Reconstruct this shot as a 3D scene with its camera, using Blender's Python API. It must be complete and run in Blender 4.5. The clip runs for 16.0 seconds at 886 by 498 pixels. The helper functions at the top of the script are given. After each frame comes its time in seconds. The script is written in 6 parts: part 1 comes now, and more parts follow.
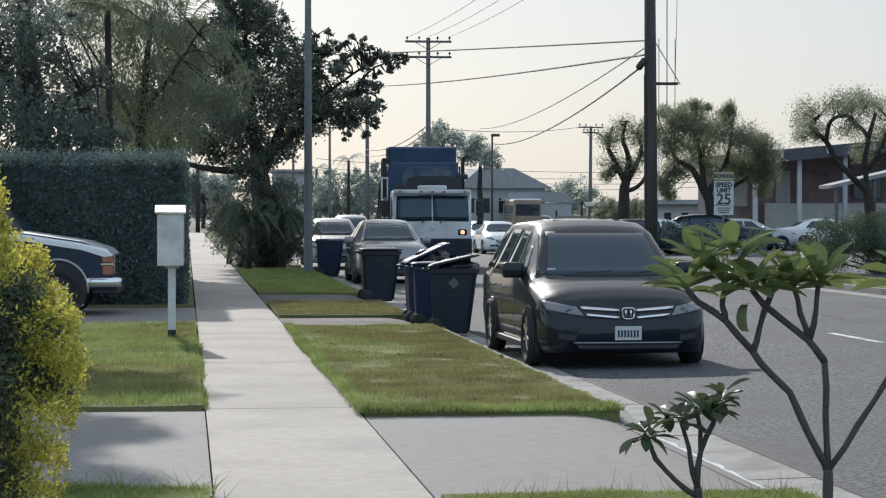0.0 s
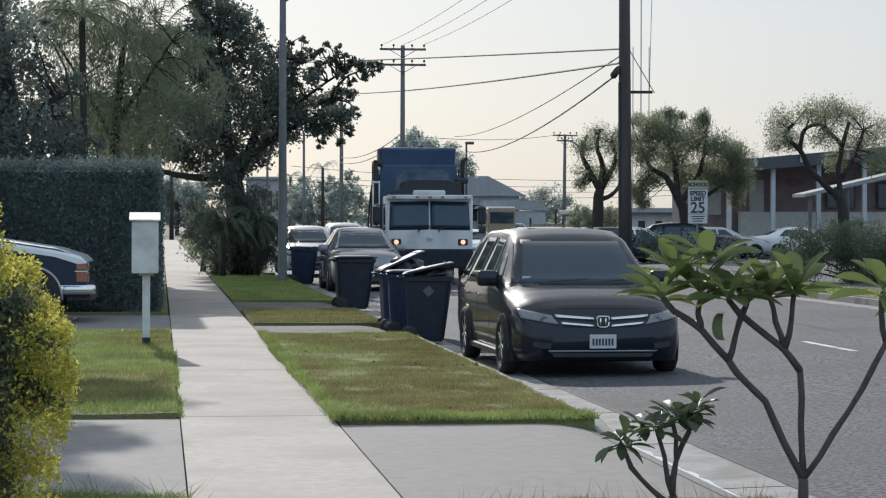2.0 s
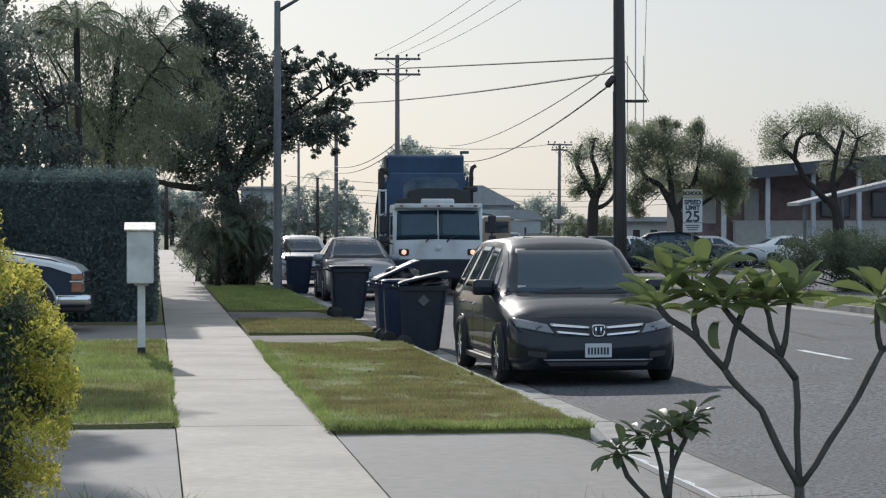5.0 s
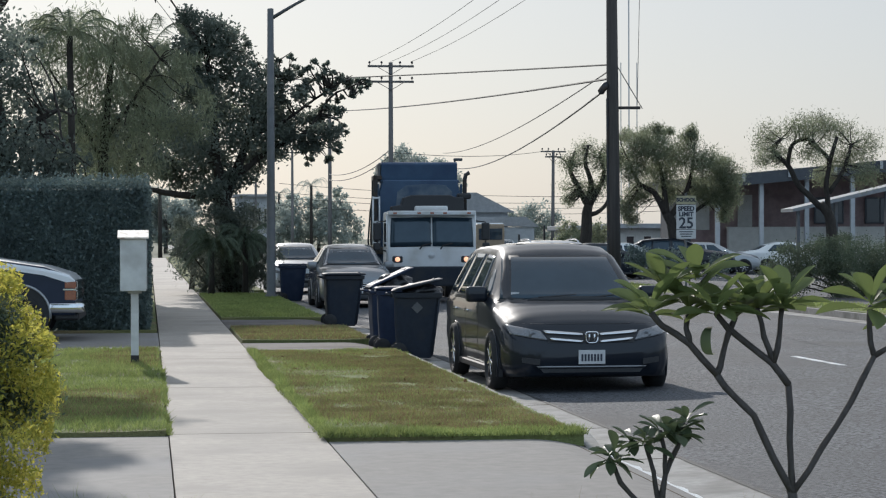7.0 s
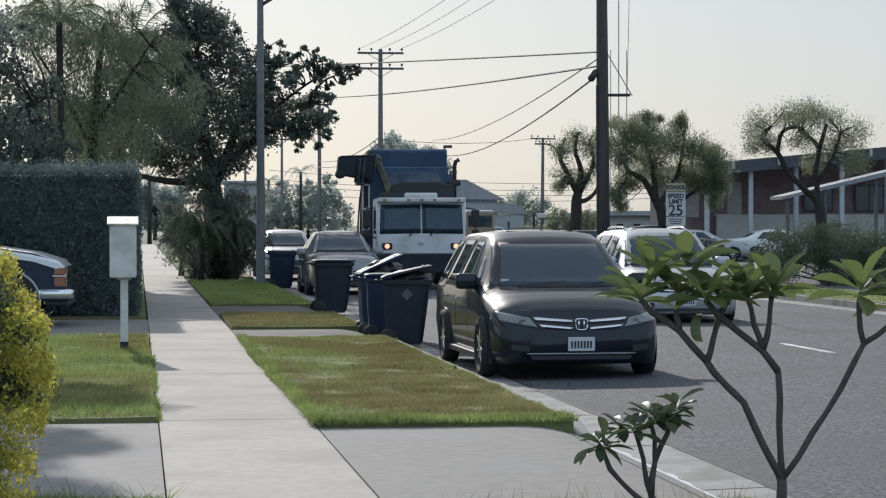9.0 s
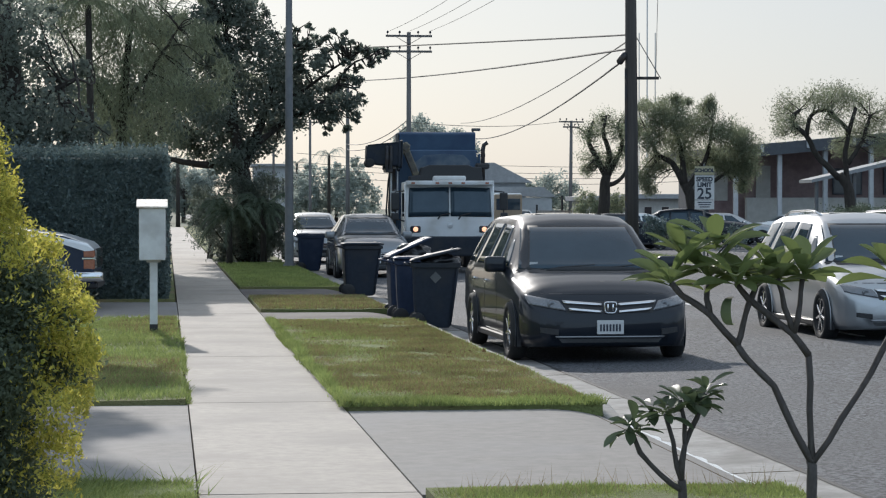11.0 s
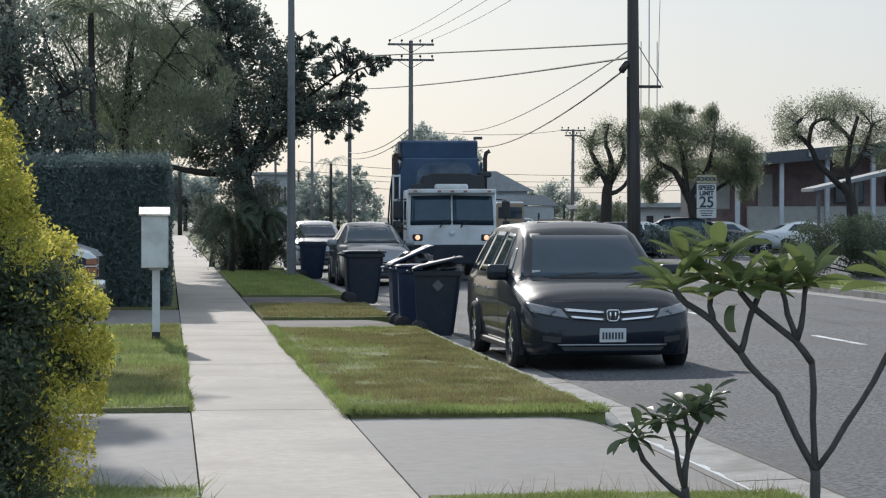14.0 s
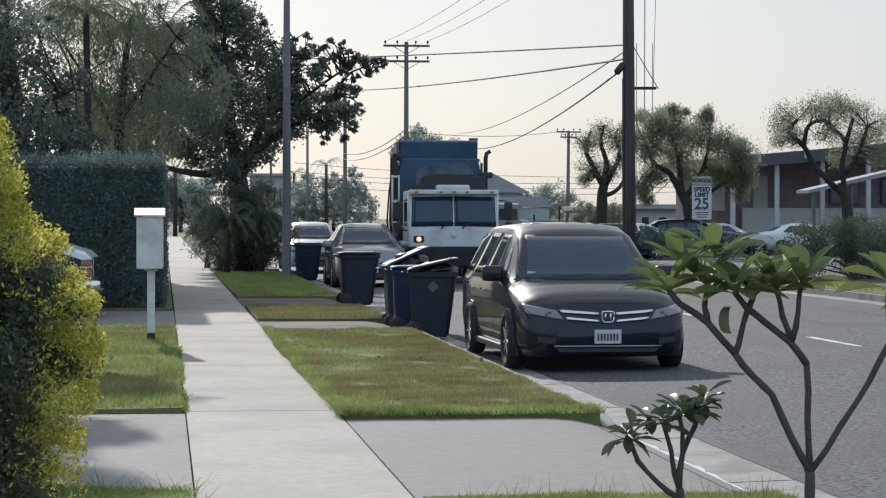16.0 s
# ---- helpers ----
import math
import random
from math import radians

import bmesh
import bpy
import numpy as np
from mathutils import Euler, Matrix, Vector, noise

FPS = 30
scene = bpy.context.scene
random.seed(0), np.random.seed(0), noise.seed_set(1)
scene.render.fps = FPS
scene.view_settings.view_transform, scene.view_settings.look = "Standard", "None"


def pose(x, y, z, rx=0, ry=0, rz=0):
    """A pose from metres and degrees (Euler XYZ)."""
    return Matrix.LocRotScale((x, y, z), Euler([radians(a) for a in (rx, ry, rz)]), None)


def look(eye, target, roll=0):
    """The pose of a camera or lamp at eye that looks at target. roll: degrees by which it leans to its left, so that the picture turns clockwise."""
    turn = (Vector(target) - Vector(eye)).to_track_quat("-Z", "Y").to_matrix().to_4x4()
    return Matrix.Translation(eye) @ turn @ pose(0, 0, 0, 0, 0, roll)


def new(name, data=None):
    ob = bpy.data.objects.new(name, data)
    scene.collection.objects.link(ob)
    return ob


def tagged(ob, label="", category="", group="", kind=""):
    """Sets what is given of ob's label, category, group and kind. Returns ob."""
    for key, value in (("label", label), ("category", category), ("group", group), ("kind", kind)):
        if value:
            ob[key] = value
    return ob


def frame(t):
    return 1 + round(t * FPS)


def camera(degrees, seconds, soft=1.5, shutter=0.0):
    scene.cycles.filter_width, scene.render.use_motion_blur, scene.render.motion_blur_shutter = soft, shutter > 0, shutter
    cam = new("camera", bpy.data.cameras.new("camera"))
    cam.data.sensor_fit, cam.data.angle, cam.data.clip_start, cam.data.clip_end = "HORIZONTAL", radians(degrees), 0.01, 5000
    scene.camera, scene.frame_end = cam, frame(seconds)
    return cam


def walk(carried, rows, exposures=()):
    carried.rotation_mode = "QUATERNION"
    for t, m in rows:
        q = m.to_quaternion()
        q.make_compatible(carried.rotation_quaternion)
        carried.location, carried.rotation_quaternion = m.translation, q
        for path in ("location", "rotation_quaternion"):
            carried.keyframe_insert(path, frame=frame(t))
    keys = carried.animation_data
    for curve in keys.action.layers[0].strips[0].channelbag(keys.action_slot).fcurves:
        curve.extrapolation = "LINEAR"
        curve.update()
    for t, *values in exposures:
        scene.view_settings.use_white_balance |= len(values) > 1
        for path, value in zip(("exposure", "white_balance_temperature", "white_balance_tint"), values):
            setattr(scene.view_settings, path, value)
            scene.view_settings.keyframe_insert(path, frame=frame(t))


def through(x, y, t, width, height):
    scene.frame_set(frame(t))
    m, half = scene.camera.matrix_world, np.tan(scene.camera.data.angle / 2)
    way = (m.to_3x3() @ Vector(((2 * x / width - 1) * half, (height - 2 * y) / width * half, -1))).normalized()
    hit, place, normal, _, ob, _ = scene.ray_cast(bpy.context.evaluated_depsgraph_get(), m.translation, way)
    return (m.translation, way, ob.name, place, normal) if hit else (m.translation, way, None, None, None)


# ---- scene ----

# ---- camera: a hand-held telephoto shot from the lawn, the eye sways by a few centimetres ----
cam = camera(21.53, 16.0, soft=1.2)


def eye_pose(yaw, pitch, roll, dx, dz):
    """yaw to the right, pitch up, in degrees; the eye stands at 1.65 m over the pavement."""
    return pose(dx, 0, 1.65 + dz, 0, 0, -yaw) @ pose(0, 0, 0, 90 + pitch) @ pose(0, 0, 0, 0, 0, roll)


SWAY = [
    (0.0, 6.2807, -0.8750, -0.000, 0.0000, 0.0000),
    (0.5, 6.2514, -0.8246, -0.043, 0.0015, 0.0012),
    (1.0, 6.3925, -0.7780, 0.020, -0.0002, 0.0024),
    (1.5, 6.6557, -0.7376, 0.087, -0.0082, 0.0030),
    (2.0, 6.9229, -0.6853, 0.128, -0.0129, 0.0040),
    (2.5, 7.0988, -0.5985, 0.122, -0.0188, 0.0043),
    (3.0, 7.1377, -0.5104, 0.116, -0.0193, 0.0026),
    (3.5, 7.1002, -0.4539, 0.071, -0.0187, 0.0027),
    (4.0, 7.0526, -0.4602, 0.061, -0.0183, 0.0021),
    (6.5, 7.1365, -0.3315, -0.118, -0.0107, 0.0016),
    (7.0, 7.1969, -0.2749, -0.150, -0.0079, -0.0009),
    (7.5, 7.2942, -0.3195, -0.154, -0.0054, -0.0031),
    (8.0, 7.4264, -0.4305, -0.110, -0.0077, -0.0040),
    (8.5, 7.4943, -0.5200, -0.071, -0.0096, -0.0033),
    (11.0, 6.7669, -1.0099, -0.007, -0.0234, -0.0039),
    (11.5, 6.5502, -1.1517, -0.057, -0.0240, -0.0026),
    (12.0, 6.4217, -1.1716, -0.068, -0.0255, -0.0035),
    (12.5, 6.3981, -1.0734, -0.019, -0.0267, -0.0052),
    (13.0, 6.4772, -0.9354, 0.025, -0.0269, -0.0063),
    (13.5, 6.6150, -0.8352, 0.044, -0.0302, -0.0085),
    (14.0, 6.7235, -0.8003, 0.044, -0.0315, -0.0112),
    (14.5, 6.7660, -0.7843, 0.073, -0.0331, -0.0127),
    (15.0, 6.7513, -0.7642, 0.057, -0.0329, -0.0132),
    (15.5, 6.7394, -0.7559, 0.088, -0.0292, -0.0120),
    (16.0, 6.8376, -0.7653, 0.095, -0.0290, -0.0139),
]
EXPOSURE = 0.28
walk(cam, [(t, eye_pose(*row)) for t, *row in SWAY], exposures=[(t, EXPOSURE + d, 5900, 10) for t, d in ((0, 0), (3.5, -.05), (7, -.11), (8.5, -.11), (11.5, 0), (16, 0))])

# ---- light: hazy morning sun ahead and a little to the left ----
SUN_ELEVATION, SUN_LEFT = 25.0, 7.0
world = bpy.data.worlds.new("hazy_sky")
scene.world = world
world.use_nodes = True
wn = world.node_tree
sky = wn.nodes.new("ShaderNodeTexSky")
sky.sky_type, sky.sun_disc = "NISHITA", False
sky.sun_elevation, sky.sun_rotation = radians(SUN_ELEVATION), radians(-SUN_LEFT)
sky.air_density, sky.dust_density, sky.ozone_density = 1.0, 1.7, 3.0
haze = wn.nodes.new("ShaderNodeMix")  # thin high cloud veils the blue
haze.data_type = "RGBA"
haze.inputs["Factor"].default_value = 0.75
veil = wn.nodes.new("ShaderNodeValToRGB")
veil.color_ramp.elements[0].position, veil.color_ramp.elements[1].position = 0.15, 0.9
veil.color_ramp.elements[0].color, veil.color_ramp.elements[1].color = (0.71, 0.87, 1.0, 1), (0.562, 0.559, 0.535, 1)
bright = wn.nodes.new("ShaderNodeVectorMath")
bright.operation = "SCALE"
bright.inputs["Scale"].default_value = 12.6
where = wn.nodes.new("ShaderNodeTexCoord")
split = wn.nodes.new("ShaderNodeSeparateXYZ")
span = wn.nodes.new("ShaderNodeMapRange")
span.inputs["From Min"].default_value = -1.0
wn.links.new(where.outputs["Generated"], split.inputs["Vector"])
wn.links.new(split.outputs["Y"], span.inputs["Value"])
wn.links.new(span.outputs["Result"], veil.inputs["Fac"])
wn.links.new(veil.outputs["Color"], bright.inputs[0])
wn.links.new(bright.outputs["Vector"], haze.inputs["B"])
wn.links.new(sky.outputs["Color"], haze.inputs["A"])
wn.links.new(haze.outputs["Result"], wn.nodes["Background"].inputs["Color"])
wn.nodes["Background"].inputs["Strength"].default_value = 0.0765
sun = new("sun", bpy.data.lights.new("sun", "SUN"))
sun.data.energy, sun.data.angle, sun.data.color = 3.1, radians(0.8), (1.0, 0.90, 0.77)
sun.matrix_basis = look((0, 0, 60), (0.6 * math.sin(radians(SUN_LEFT)), -0.6 * math.cos(radians(SUN_LEFT)), 60 - 0.6 * math.tan(radians(SUN_ELEVATION))))

# ---- materials ----
def nodes_of(mat):
    mat.use_nodes = True
    nt = mat.node_tree
    return nt, nt.nodes["Principled BSDF"]


def surface(name, dark, light, rough=0.8, metal=0.0, scale=20.0, bump=0.2, fine=0.01, gloss=0.5, tint=None, stain=None, stain_scale=0.8, spread=0.12, hard=(0.3, 0.7), coat=0.0, stretch=(1, 1, 1), coat_rough=0.1):
    """Grain between two colours at one scale, stains at a larger one, relief at the finest, a shift from piece to piece."""
    mat = bpy.data.materials.new(name)
    nt, p = nodes_of(mat)
    add, link = nt.nodes.new, nt.links.new
    co = add("ShaderNodeTexCoord")
    mp = add("ShaderNodeMapping")
    mp.inputs["Scale"].default_value = stretch
    link(co.outputs["Object"], mp.inputs["Vector"])
    n1 = add("ShaderNodeTexNoise")
    n1.inputs["Scale"].default_value, n1.inputs["Detail"].default_value, n1.inputs["Roughness"].default_value = scale, 6, 0.65
    link(mp.outputs["Vector"], n1.inputs["Vector"])
    r1 = add("ShaderNodeValToRGB")
    r1.color_ramp.elements[0].position, r1.color_ramp.elements[1].position = hard
    r1.color_ramp.elements[0].color, r1.color_ramp.elements[1].color = (*dark, 1), (*light, 1)
    link(n1.outputs["Fac"], r1.inputs["Fac"])
    colour = r1.outputs["Color"]
    if stain:
        n2 = add("ShaderNodeTexNoise")
        n2.inputs["Scale"].default_value, n2.inputs["Detail"].default_value = stain_scale, 4
        link(mp.outputs["Vector"], n2.inputs["Vector"])
        r2 = add("ShaderNodeValToRGB")
        r2.color_ramp.elements[0].position, r2.color_ramp.elements[1].position = 0.46, 0.66
        link(n2.outputs["Fac"], r2.inputs["Fac"])
        mix = add("ShaderNodeMix")
        mix.data_type = "RGBA"
        link(r2.outputs["Color"], mix.inputs["Factor"])
        link(colour, mix.inputs["A"])
        mix.inputs["B"].default_value = (*stain, 1)
        colour = mix.outputs["Result"]
    info = add("ShaderNodeObjectInfo")
    hsv = add("ShaderNodeHueSaturation")
    mr = add("ShaderNodeMapRange")
    mr.inputs["To Min"].default_value, mr.inputs["To Max"].default_value = 1 - spread, 1 + spread
    link(info.outputs["Random"], mr.inputs["Value"])
    link(mr.outputs["Result"], hsv.inputs["Value"])
    link(colour, hsv.inputs["Color"])
    link(hsv.outputs["Color"], p.inputs["Base Color"])
    p.inputs["Roughness"].default_value, p.inputs["Metallic"].default_value = rough, metal
    p.inputs["Specular IOR Level"].default_value = gloss
    if tint:
        p.inputs["Specular Tint"].default_value = (*tint, 1)
    p.inputs["Coat Weight"].default_value, p.inputs["Coat Roughness"].default_value = coat, coat_rough
    if bump:
        n3 = add("ShaderNodeTexNoise")
        n3.inputs["Scale"].default_value, n3.inputs["Detail"].default_value = scale * 4, 5
        link(mp.outputs["Vector"], n3.inputs["Vector"])
        b = add("ShaderNodeBump")
        b.inputs["Strength"].default_value, b.inputs["Distance"].default_value = bump, fine
        link(n3.outputs["Fac"], b.inputs["Height"])
        link(b.outputs["Normal"], p.inputs["Normal"])
    return mat


def leaf_material(name, dark, light, rough=0.55, through=0.35):
    """Leaves: a colour from clump to clump, some light passing through."""
    mat = bpy.data.materials.new(name)
    nt, p = nodes_of(mat)
    add, link = nt.nodes.new, nt.links.new
    geo = add("ShaderNodeNewGeometry")
    ramp = add("ShaderNodeValToRGB")
    ramp.color_ramp.elements[0].color, ramp.color_ramp.elements[1].color = (*dark, 1), (*light, 1)
    link(geo.outputs["Random Per Island"], ramp.inputs["Fac"])
    co = add("ShaderNodeTexCoord")
    n = add("ShaderNodeTexNoise")
    n.inputs["Scale"].default_value = 1.3
    link(co.outputs["Object"], n.inputs["Vector"])
    hsv = add("ShaderNodeHueSaturation")
    mr = add("ShaderNodeMapRange")
    mr.inputs["From Min"].default_value, mr.inputs["From Max"].default_value = 0.3, 0.7
    mr.inputs["To Min"].default_value, mr.inputs["To Max"].default_value = 0.75, 1.25
    link(n.outputs["Fac"], mr.inputs["Value"])
    link(mr.outputs["Result"], hsv.inputs["Value"])
    link(ramp.outputs["Color"], hsv.inputs["Color"])
    link(hsv.outputs["Color"], p.inputs["Base Color"])
    p.inputs["Roughness"].default_value = rough
    tr = add("ShaderNodeBsdfTranslucent")
    link(hsv.outputs["Color"], tr.inputs["Color"])
    mix = add("ShaderNodeMixShader")
    mix.inputs["Fac"].default_value = through
    link(p.outputs["BSDF"], mix.inputs[1])
    link(tr.outputs["BSDF"], mix.inputs[2])
    link(mix.outputs["Shader"], nt.nodes["Material Output"].inputs["Surface"])
    return mat


def glow(name, colour, strength):
    mat = bpy.data.materials.new(name)
    nt, p = nodes_of(mat)
    p.inputs["Base Color"].default_value = (*colour, 1)
    p.inputs["Emission Color"].default_value, p.inputs["Emission Strength"].default_value = (*colour, 1), strength
    return mat


CONCRETE = surface("concrete", (0.295, 0.258, 0.222), (0.40, 0.352, 0.304), 0.85, scale=9, bump=0.25, stain=(0.275, 0.243, 0.212), stain_scale=0.7, spread=0.06)
DRIVE = surface("driveway_concrete", (0.158, 0.145, 0.133), (0.222, 0.204, 0.188), 0.85, scale=7, bump=0.25, stain=(0.20, 0.19, 0.185), stain_scale=0.45, spread=0.05)
KERB = surface("kerb_concrete", (0.22, 0.208, 0.193), (0.33, 0.312, 0.29), 0.85, scale=11, bump=0.3, stain=(0.16, 0.148, 0.135), stain_scale=1.6, spread=0.05)
ASPHALT = surface("asphalt", (0.012, 0.013, 0.016), (0.112, 0.117, 0.132), 0.8, scale=24, hard=(0.44, 0.56), bump=1.0, stain=(0.045, 0.045, 0.048), stain_scale=0.25, spread=0.02)
DRIVE_BROWN = surface("brown_driveway_concrete", (0.095, 0.082, 0.075), (0.15, 0.132, 0.12), 0.9, scale=7, bump=0.3, stain=(0.075, 0.062, 0.056), stain_scale=0.9, spread=0.05)
ROADPAINT = surface("road_paint", (0.5, 0.5, 0.5), (0.75, 0.75, 0.74), 0.6, scale=14, stain=(0.25, 0.25, 0.25), stain_scale=5)
SOIL = surface("soil", (0.07, 0.05, 0.03), (0.13, 0.10, 0.06), 0.95, scale=12, bump=0.6, fine=0.02)
TURF = surface("turf", (0.12, 0.14, 0.045), (0.18, 0.20, 0.07), 0.95, scale=14, bump=0.8, fine=0.03, stain=(0.20, 0.16, 0.08), stain_scale=0.55)
FAR_GROUND = surface("far_ground", (0.10, 0.11, 0.07), (0.17, 0.16, 0.11), 0.95, scale=0.3, bump=0.2, fine=0.05)
NAVY = surface("navy_paint", (0.010, 0.018, 0.042), (0.014, 0.024, 0.052), 0.3, scale=5, bump=0, gloss=0.3, coat=0.25, spread=0.0)
BLACKCAR = surface("dark_metallic_paint", (0.008, 0.011, 0.017), (0.012, 0.016, 0.024), 0.35, 0.0, scale=200, bump=0, gloss=0.08, coat=0.62, coat_rough=0.035, spread=0.0)
SILVER = surface("silver_paint", (0.36, 0.37, 0.38), (0.44, 0.45, 0.46), 0.35, 0.6, scale=200, bump=0, coat=1.0, spread=0.03)
WHITECAR = surface("white_paint", (0.68, 0.68, 0.67), (0.75, 0.75, 0.74), 0.4, scale=6, bump=0, coat=0.8, spread=0.03)
GREYCAR = surface("grey_paint", (0.17, 0.175, 0.185), (0.22, 0.225, 0.235), 0.28, 0.6, scale=200, bump=0, gloss=0.3, coat=1.0, spread=0.03)
TRUCKWHITE = surface("truck_white", (0.55, 0.56, 0.57), (0.66, 0.66, 0.66), 0.45, scale=3, bump=0.05, stain=(0.45, 0.44, 0.42), stain_scale=1.5, spread=0.0)
WORN = surface("scraped_steel", (0.05, 0.085, 0.13), (0.14, 0.165, 0.195), 0.6, scale=3.5, bump=0.1, stain=(0.035, 0.065, 0.115), stain_scale=2)
# sun and sky glint of the pickup's bonnet, painted as a near-white colour
BONNET_GLINT = surface("bonnet_glint_paint", (0.76, 0.77, 0.78), (0.82, 0.82, 0.83), 0.35, 0.0, scale=6, bump=0, coat=0.8, spread=0)
TRUCKBLUE = surface("truck_blue", (0.028, 0.060, 0.115), (0.040, 0.082, 0.15), 0.5, scale=3, bump=0.05, stain=(0.02, 0.045, 0.10), stain_scale=1.2, spread=0.0)
STEEL = surface("dark_steel", (0.025, 0.026, 0.03), (0.05, 0.05, 0.055), 0.55, 0.5, scale=9, bump=0.2, stain=(0.06, 0.045, 0.035), stain_scale=3)
CHROME = surface("chrome", (0.65, 0.65, 0.66), (0.72, 0.72, 0.73), 0.12, 1.0, scale=4, bump=0, spread=0)
ALLOY = surface("alloy", (0.42, 0.43, 0.44), (0.5, 0.5, 0.51), 0.35, 0.9, scale=9, bump=0, spread=0)
# sky glint on gutter water, painted as a white base colour
GUTTER_GLINT = surface("painted_water_glint", (0.55, 0.55, 0.54), (0.80, 0.80, 0.79), 0.30, scale=30, bump=0.1, gloss=0.8, spread=0)
RUBBER = surface("rubber", (0.014, 0.014, 0.015), (0.026, 0.026, 0.027), 0.8, scale=20, bump=0.3)
TRIM = surface("black_plastic", (0.013, 0.013, 0.015), (0.022, 0.022, 0.024), 0.55, scale=30, bump=0.1, spread=0.05)
BIN_DARK = surface("bin_plastic_charcoal", (0.012, 0.017, 0.028), (0.018, 0.025, 0.039), 0.62, scale=18, bump=0.1, gloss=0.3, stain=(0.03, 0.032, 0.036), stain_scale=2)
BIN_BLUE = surface("bin_plastic_blue", (0.010, 0.018, 0.042), (0.014, 0.025, 0.055), 0.62, scale=18, bump=0.1, gloss=0.3, stain=(0.03, 0.04, 0.07), stain_scale=2)
GLASS = surface("car_glass", (0.018, 0.031, 0.044), (0.027, 0.044, 0.060), 0.04, scale=2, bump=0, gloss=0.6, tint=(0.78, 0.90, 1.0), spread=0)
LAMPGLASS = surface("lamp_glass", (0.10, 0.105, 0.115), (0.18, 0.185, 0.20), 0.15, 0.3, scale=40, bump=0, coat=1.0, spread=0)
AMBER = surface("amber_lens", (0.22, 0.07, 0.035), (0.32, 0.11, 0.055), 0.25, scale=30, bump=0, coat=1.0)
LAMP_ON = glow("headlamp_on", (1.0, 0.50, 0.28), 1.0)
PLATE = surface("plate_white", (0.5, 0.5, 0.5), (0.62, 0.62, 0.62), 0.5, scale=10, bump=0)
INK = surface("ink", (0.02, 0.025, 0.04), (0.03, 0.035, 0.05), 0.6, bump=0)
POLEWOOD = surface("creosote_wood", (0.035, 0.03, 0.027), (0.075, 0.065, 0.058), 0.9, scale=8, bump=0.5, stretch=(1, 1, 0.05), stain=(0.03, 0.027, 0.025), stain_scale=3)
# pole wood with distance haze painted in as a paler grey
POLEWOOD_HAZED = surface("haze_paled_pole_wood", (0.10, 0.095, 0.092), (0.17, 0.16, 0.155), 0.9, scale=8, bump=0.4, stretch=(1, 1, 0.05), stain=(0.08, 0.076, 0.072), stain_scale=3)
POLESTEEL = surface("painted_pole", (0.085, 0.09, 0.096), (0.115, 0.12, 0.125), 0.6, 0.2, scale=6, bump=0.1, stain=(0.13, 0.125, 0.12), stain_scale=1.5)
WIRE = surface("wire", (0.02, 0.02, 0.02), (0.035, 0.035, 0.035), 0.7, bump=0)
PAINTWOOD = surface("painted_box", (0.50, 0.50, 0.49), (0.60, 0.60, 0.58), 0.45, scale=8, bump=0.08, stain=(0.42, 0.41, 0.39), stain_scale=2.5)
SIGNWHITE = surface("sign_white", (0.5, 0.5, 0.5), (0.6, 0.6, 0.6), 0.5, scale=10, bump=0)
BARK = surface("bark", (0.022, 0.018, 0.015), (0.055, 0.046, 0.038), 0.95, scale=12, bump=0.8, fine=0.03, stretch=(1, 1, 0.3))
PLUMBARK = surface("plumeria_bark", (0.042, 0.036, 0.034), (0.088, 0.077, 0.072), 0.8, scale=40, bump=0.4, stretch=(1, 1, 0.5), stain=(0.06, 0.05, 0.045), stain_scale=9, spread=0)
LEAF_DARK = leaf_material("dark_foliage", (0.125, 0.148, 0.125), (0.205, 0.232, 0.19), 0.8, 0.6)
LEAF_MID = leaf_material("mid_foliage", (0.03, 0.055, 0.018), (0.085, 0.115, 0.04), 0.55, 0.35)
LEAF_OLIVE = leaf_material("olive_foliage", (0.19, 0.215, 0.145), (0.31, 0.335, 0.22), 0.7, 0.72)
LEAF_STREET = leaf_material("street_tree_foliage", (0.175, 0.20, 0.13), (0.30, 0.325, 0.215), 0.7, 0.7)
# distance haze is painted in: far leaves are paler than their own colour
LEAF_FAR_HAZED = leaf_material("haze_paled_foliage", (0.30, 0.34, 0.31), (0.43, 0.47, 0.43), 0.8, 0.7)
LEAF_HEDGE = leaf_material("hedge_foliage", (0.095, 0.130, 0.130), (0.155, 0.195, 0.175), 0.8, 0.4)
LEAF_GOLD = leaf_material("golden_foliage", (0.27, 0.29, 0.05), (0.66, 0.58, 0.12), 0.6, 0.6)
LEAF_PLUM = leaf_material("plumeria_leaf", (0.065, 0.105, 0.042), (0.22, 0.26, 0.088), 0.52, 0.5)
LEAF_PLUM_DARK = leaf_material("young_plumeria_leaf", (0.055, 0.085, 0.045), (0.125, 0.155, 0.085), 0.48, 0.35)
LEAF_RUST = leaf_material("rusty_foliage", (0.10, 0.06, 0.03), (0.17, 0.11, 0.06), 0.95, 0.3)
GRASS = leaf_material("grass_blades", (0.16, 0.21, 0.062), (0.34, 0.385, 0.13), 0.7, 0.5)
STRAW = leaf_material("dry_grass_blades", (0.17, 0.125, 0.06), (0.33, 0.25, 0.13), 0.8, 0.3)
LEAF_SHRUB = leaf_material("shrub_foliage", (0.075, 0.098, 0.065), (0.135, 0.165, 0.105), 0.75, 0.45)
ROOF_GREY = surface("roof_shingles", (0.24, 0.24, 0.245), (0.33, 0.33, 0.33), 0.9, scale=2.5, bump=0.3, fine=0.05)
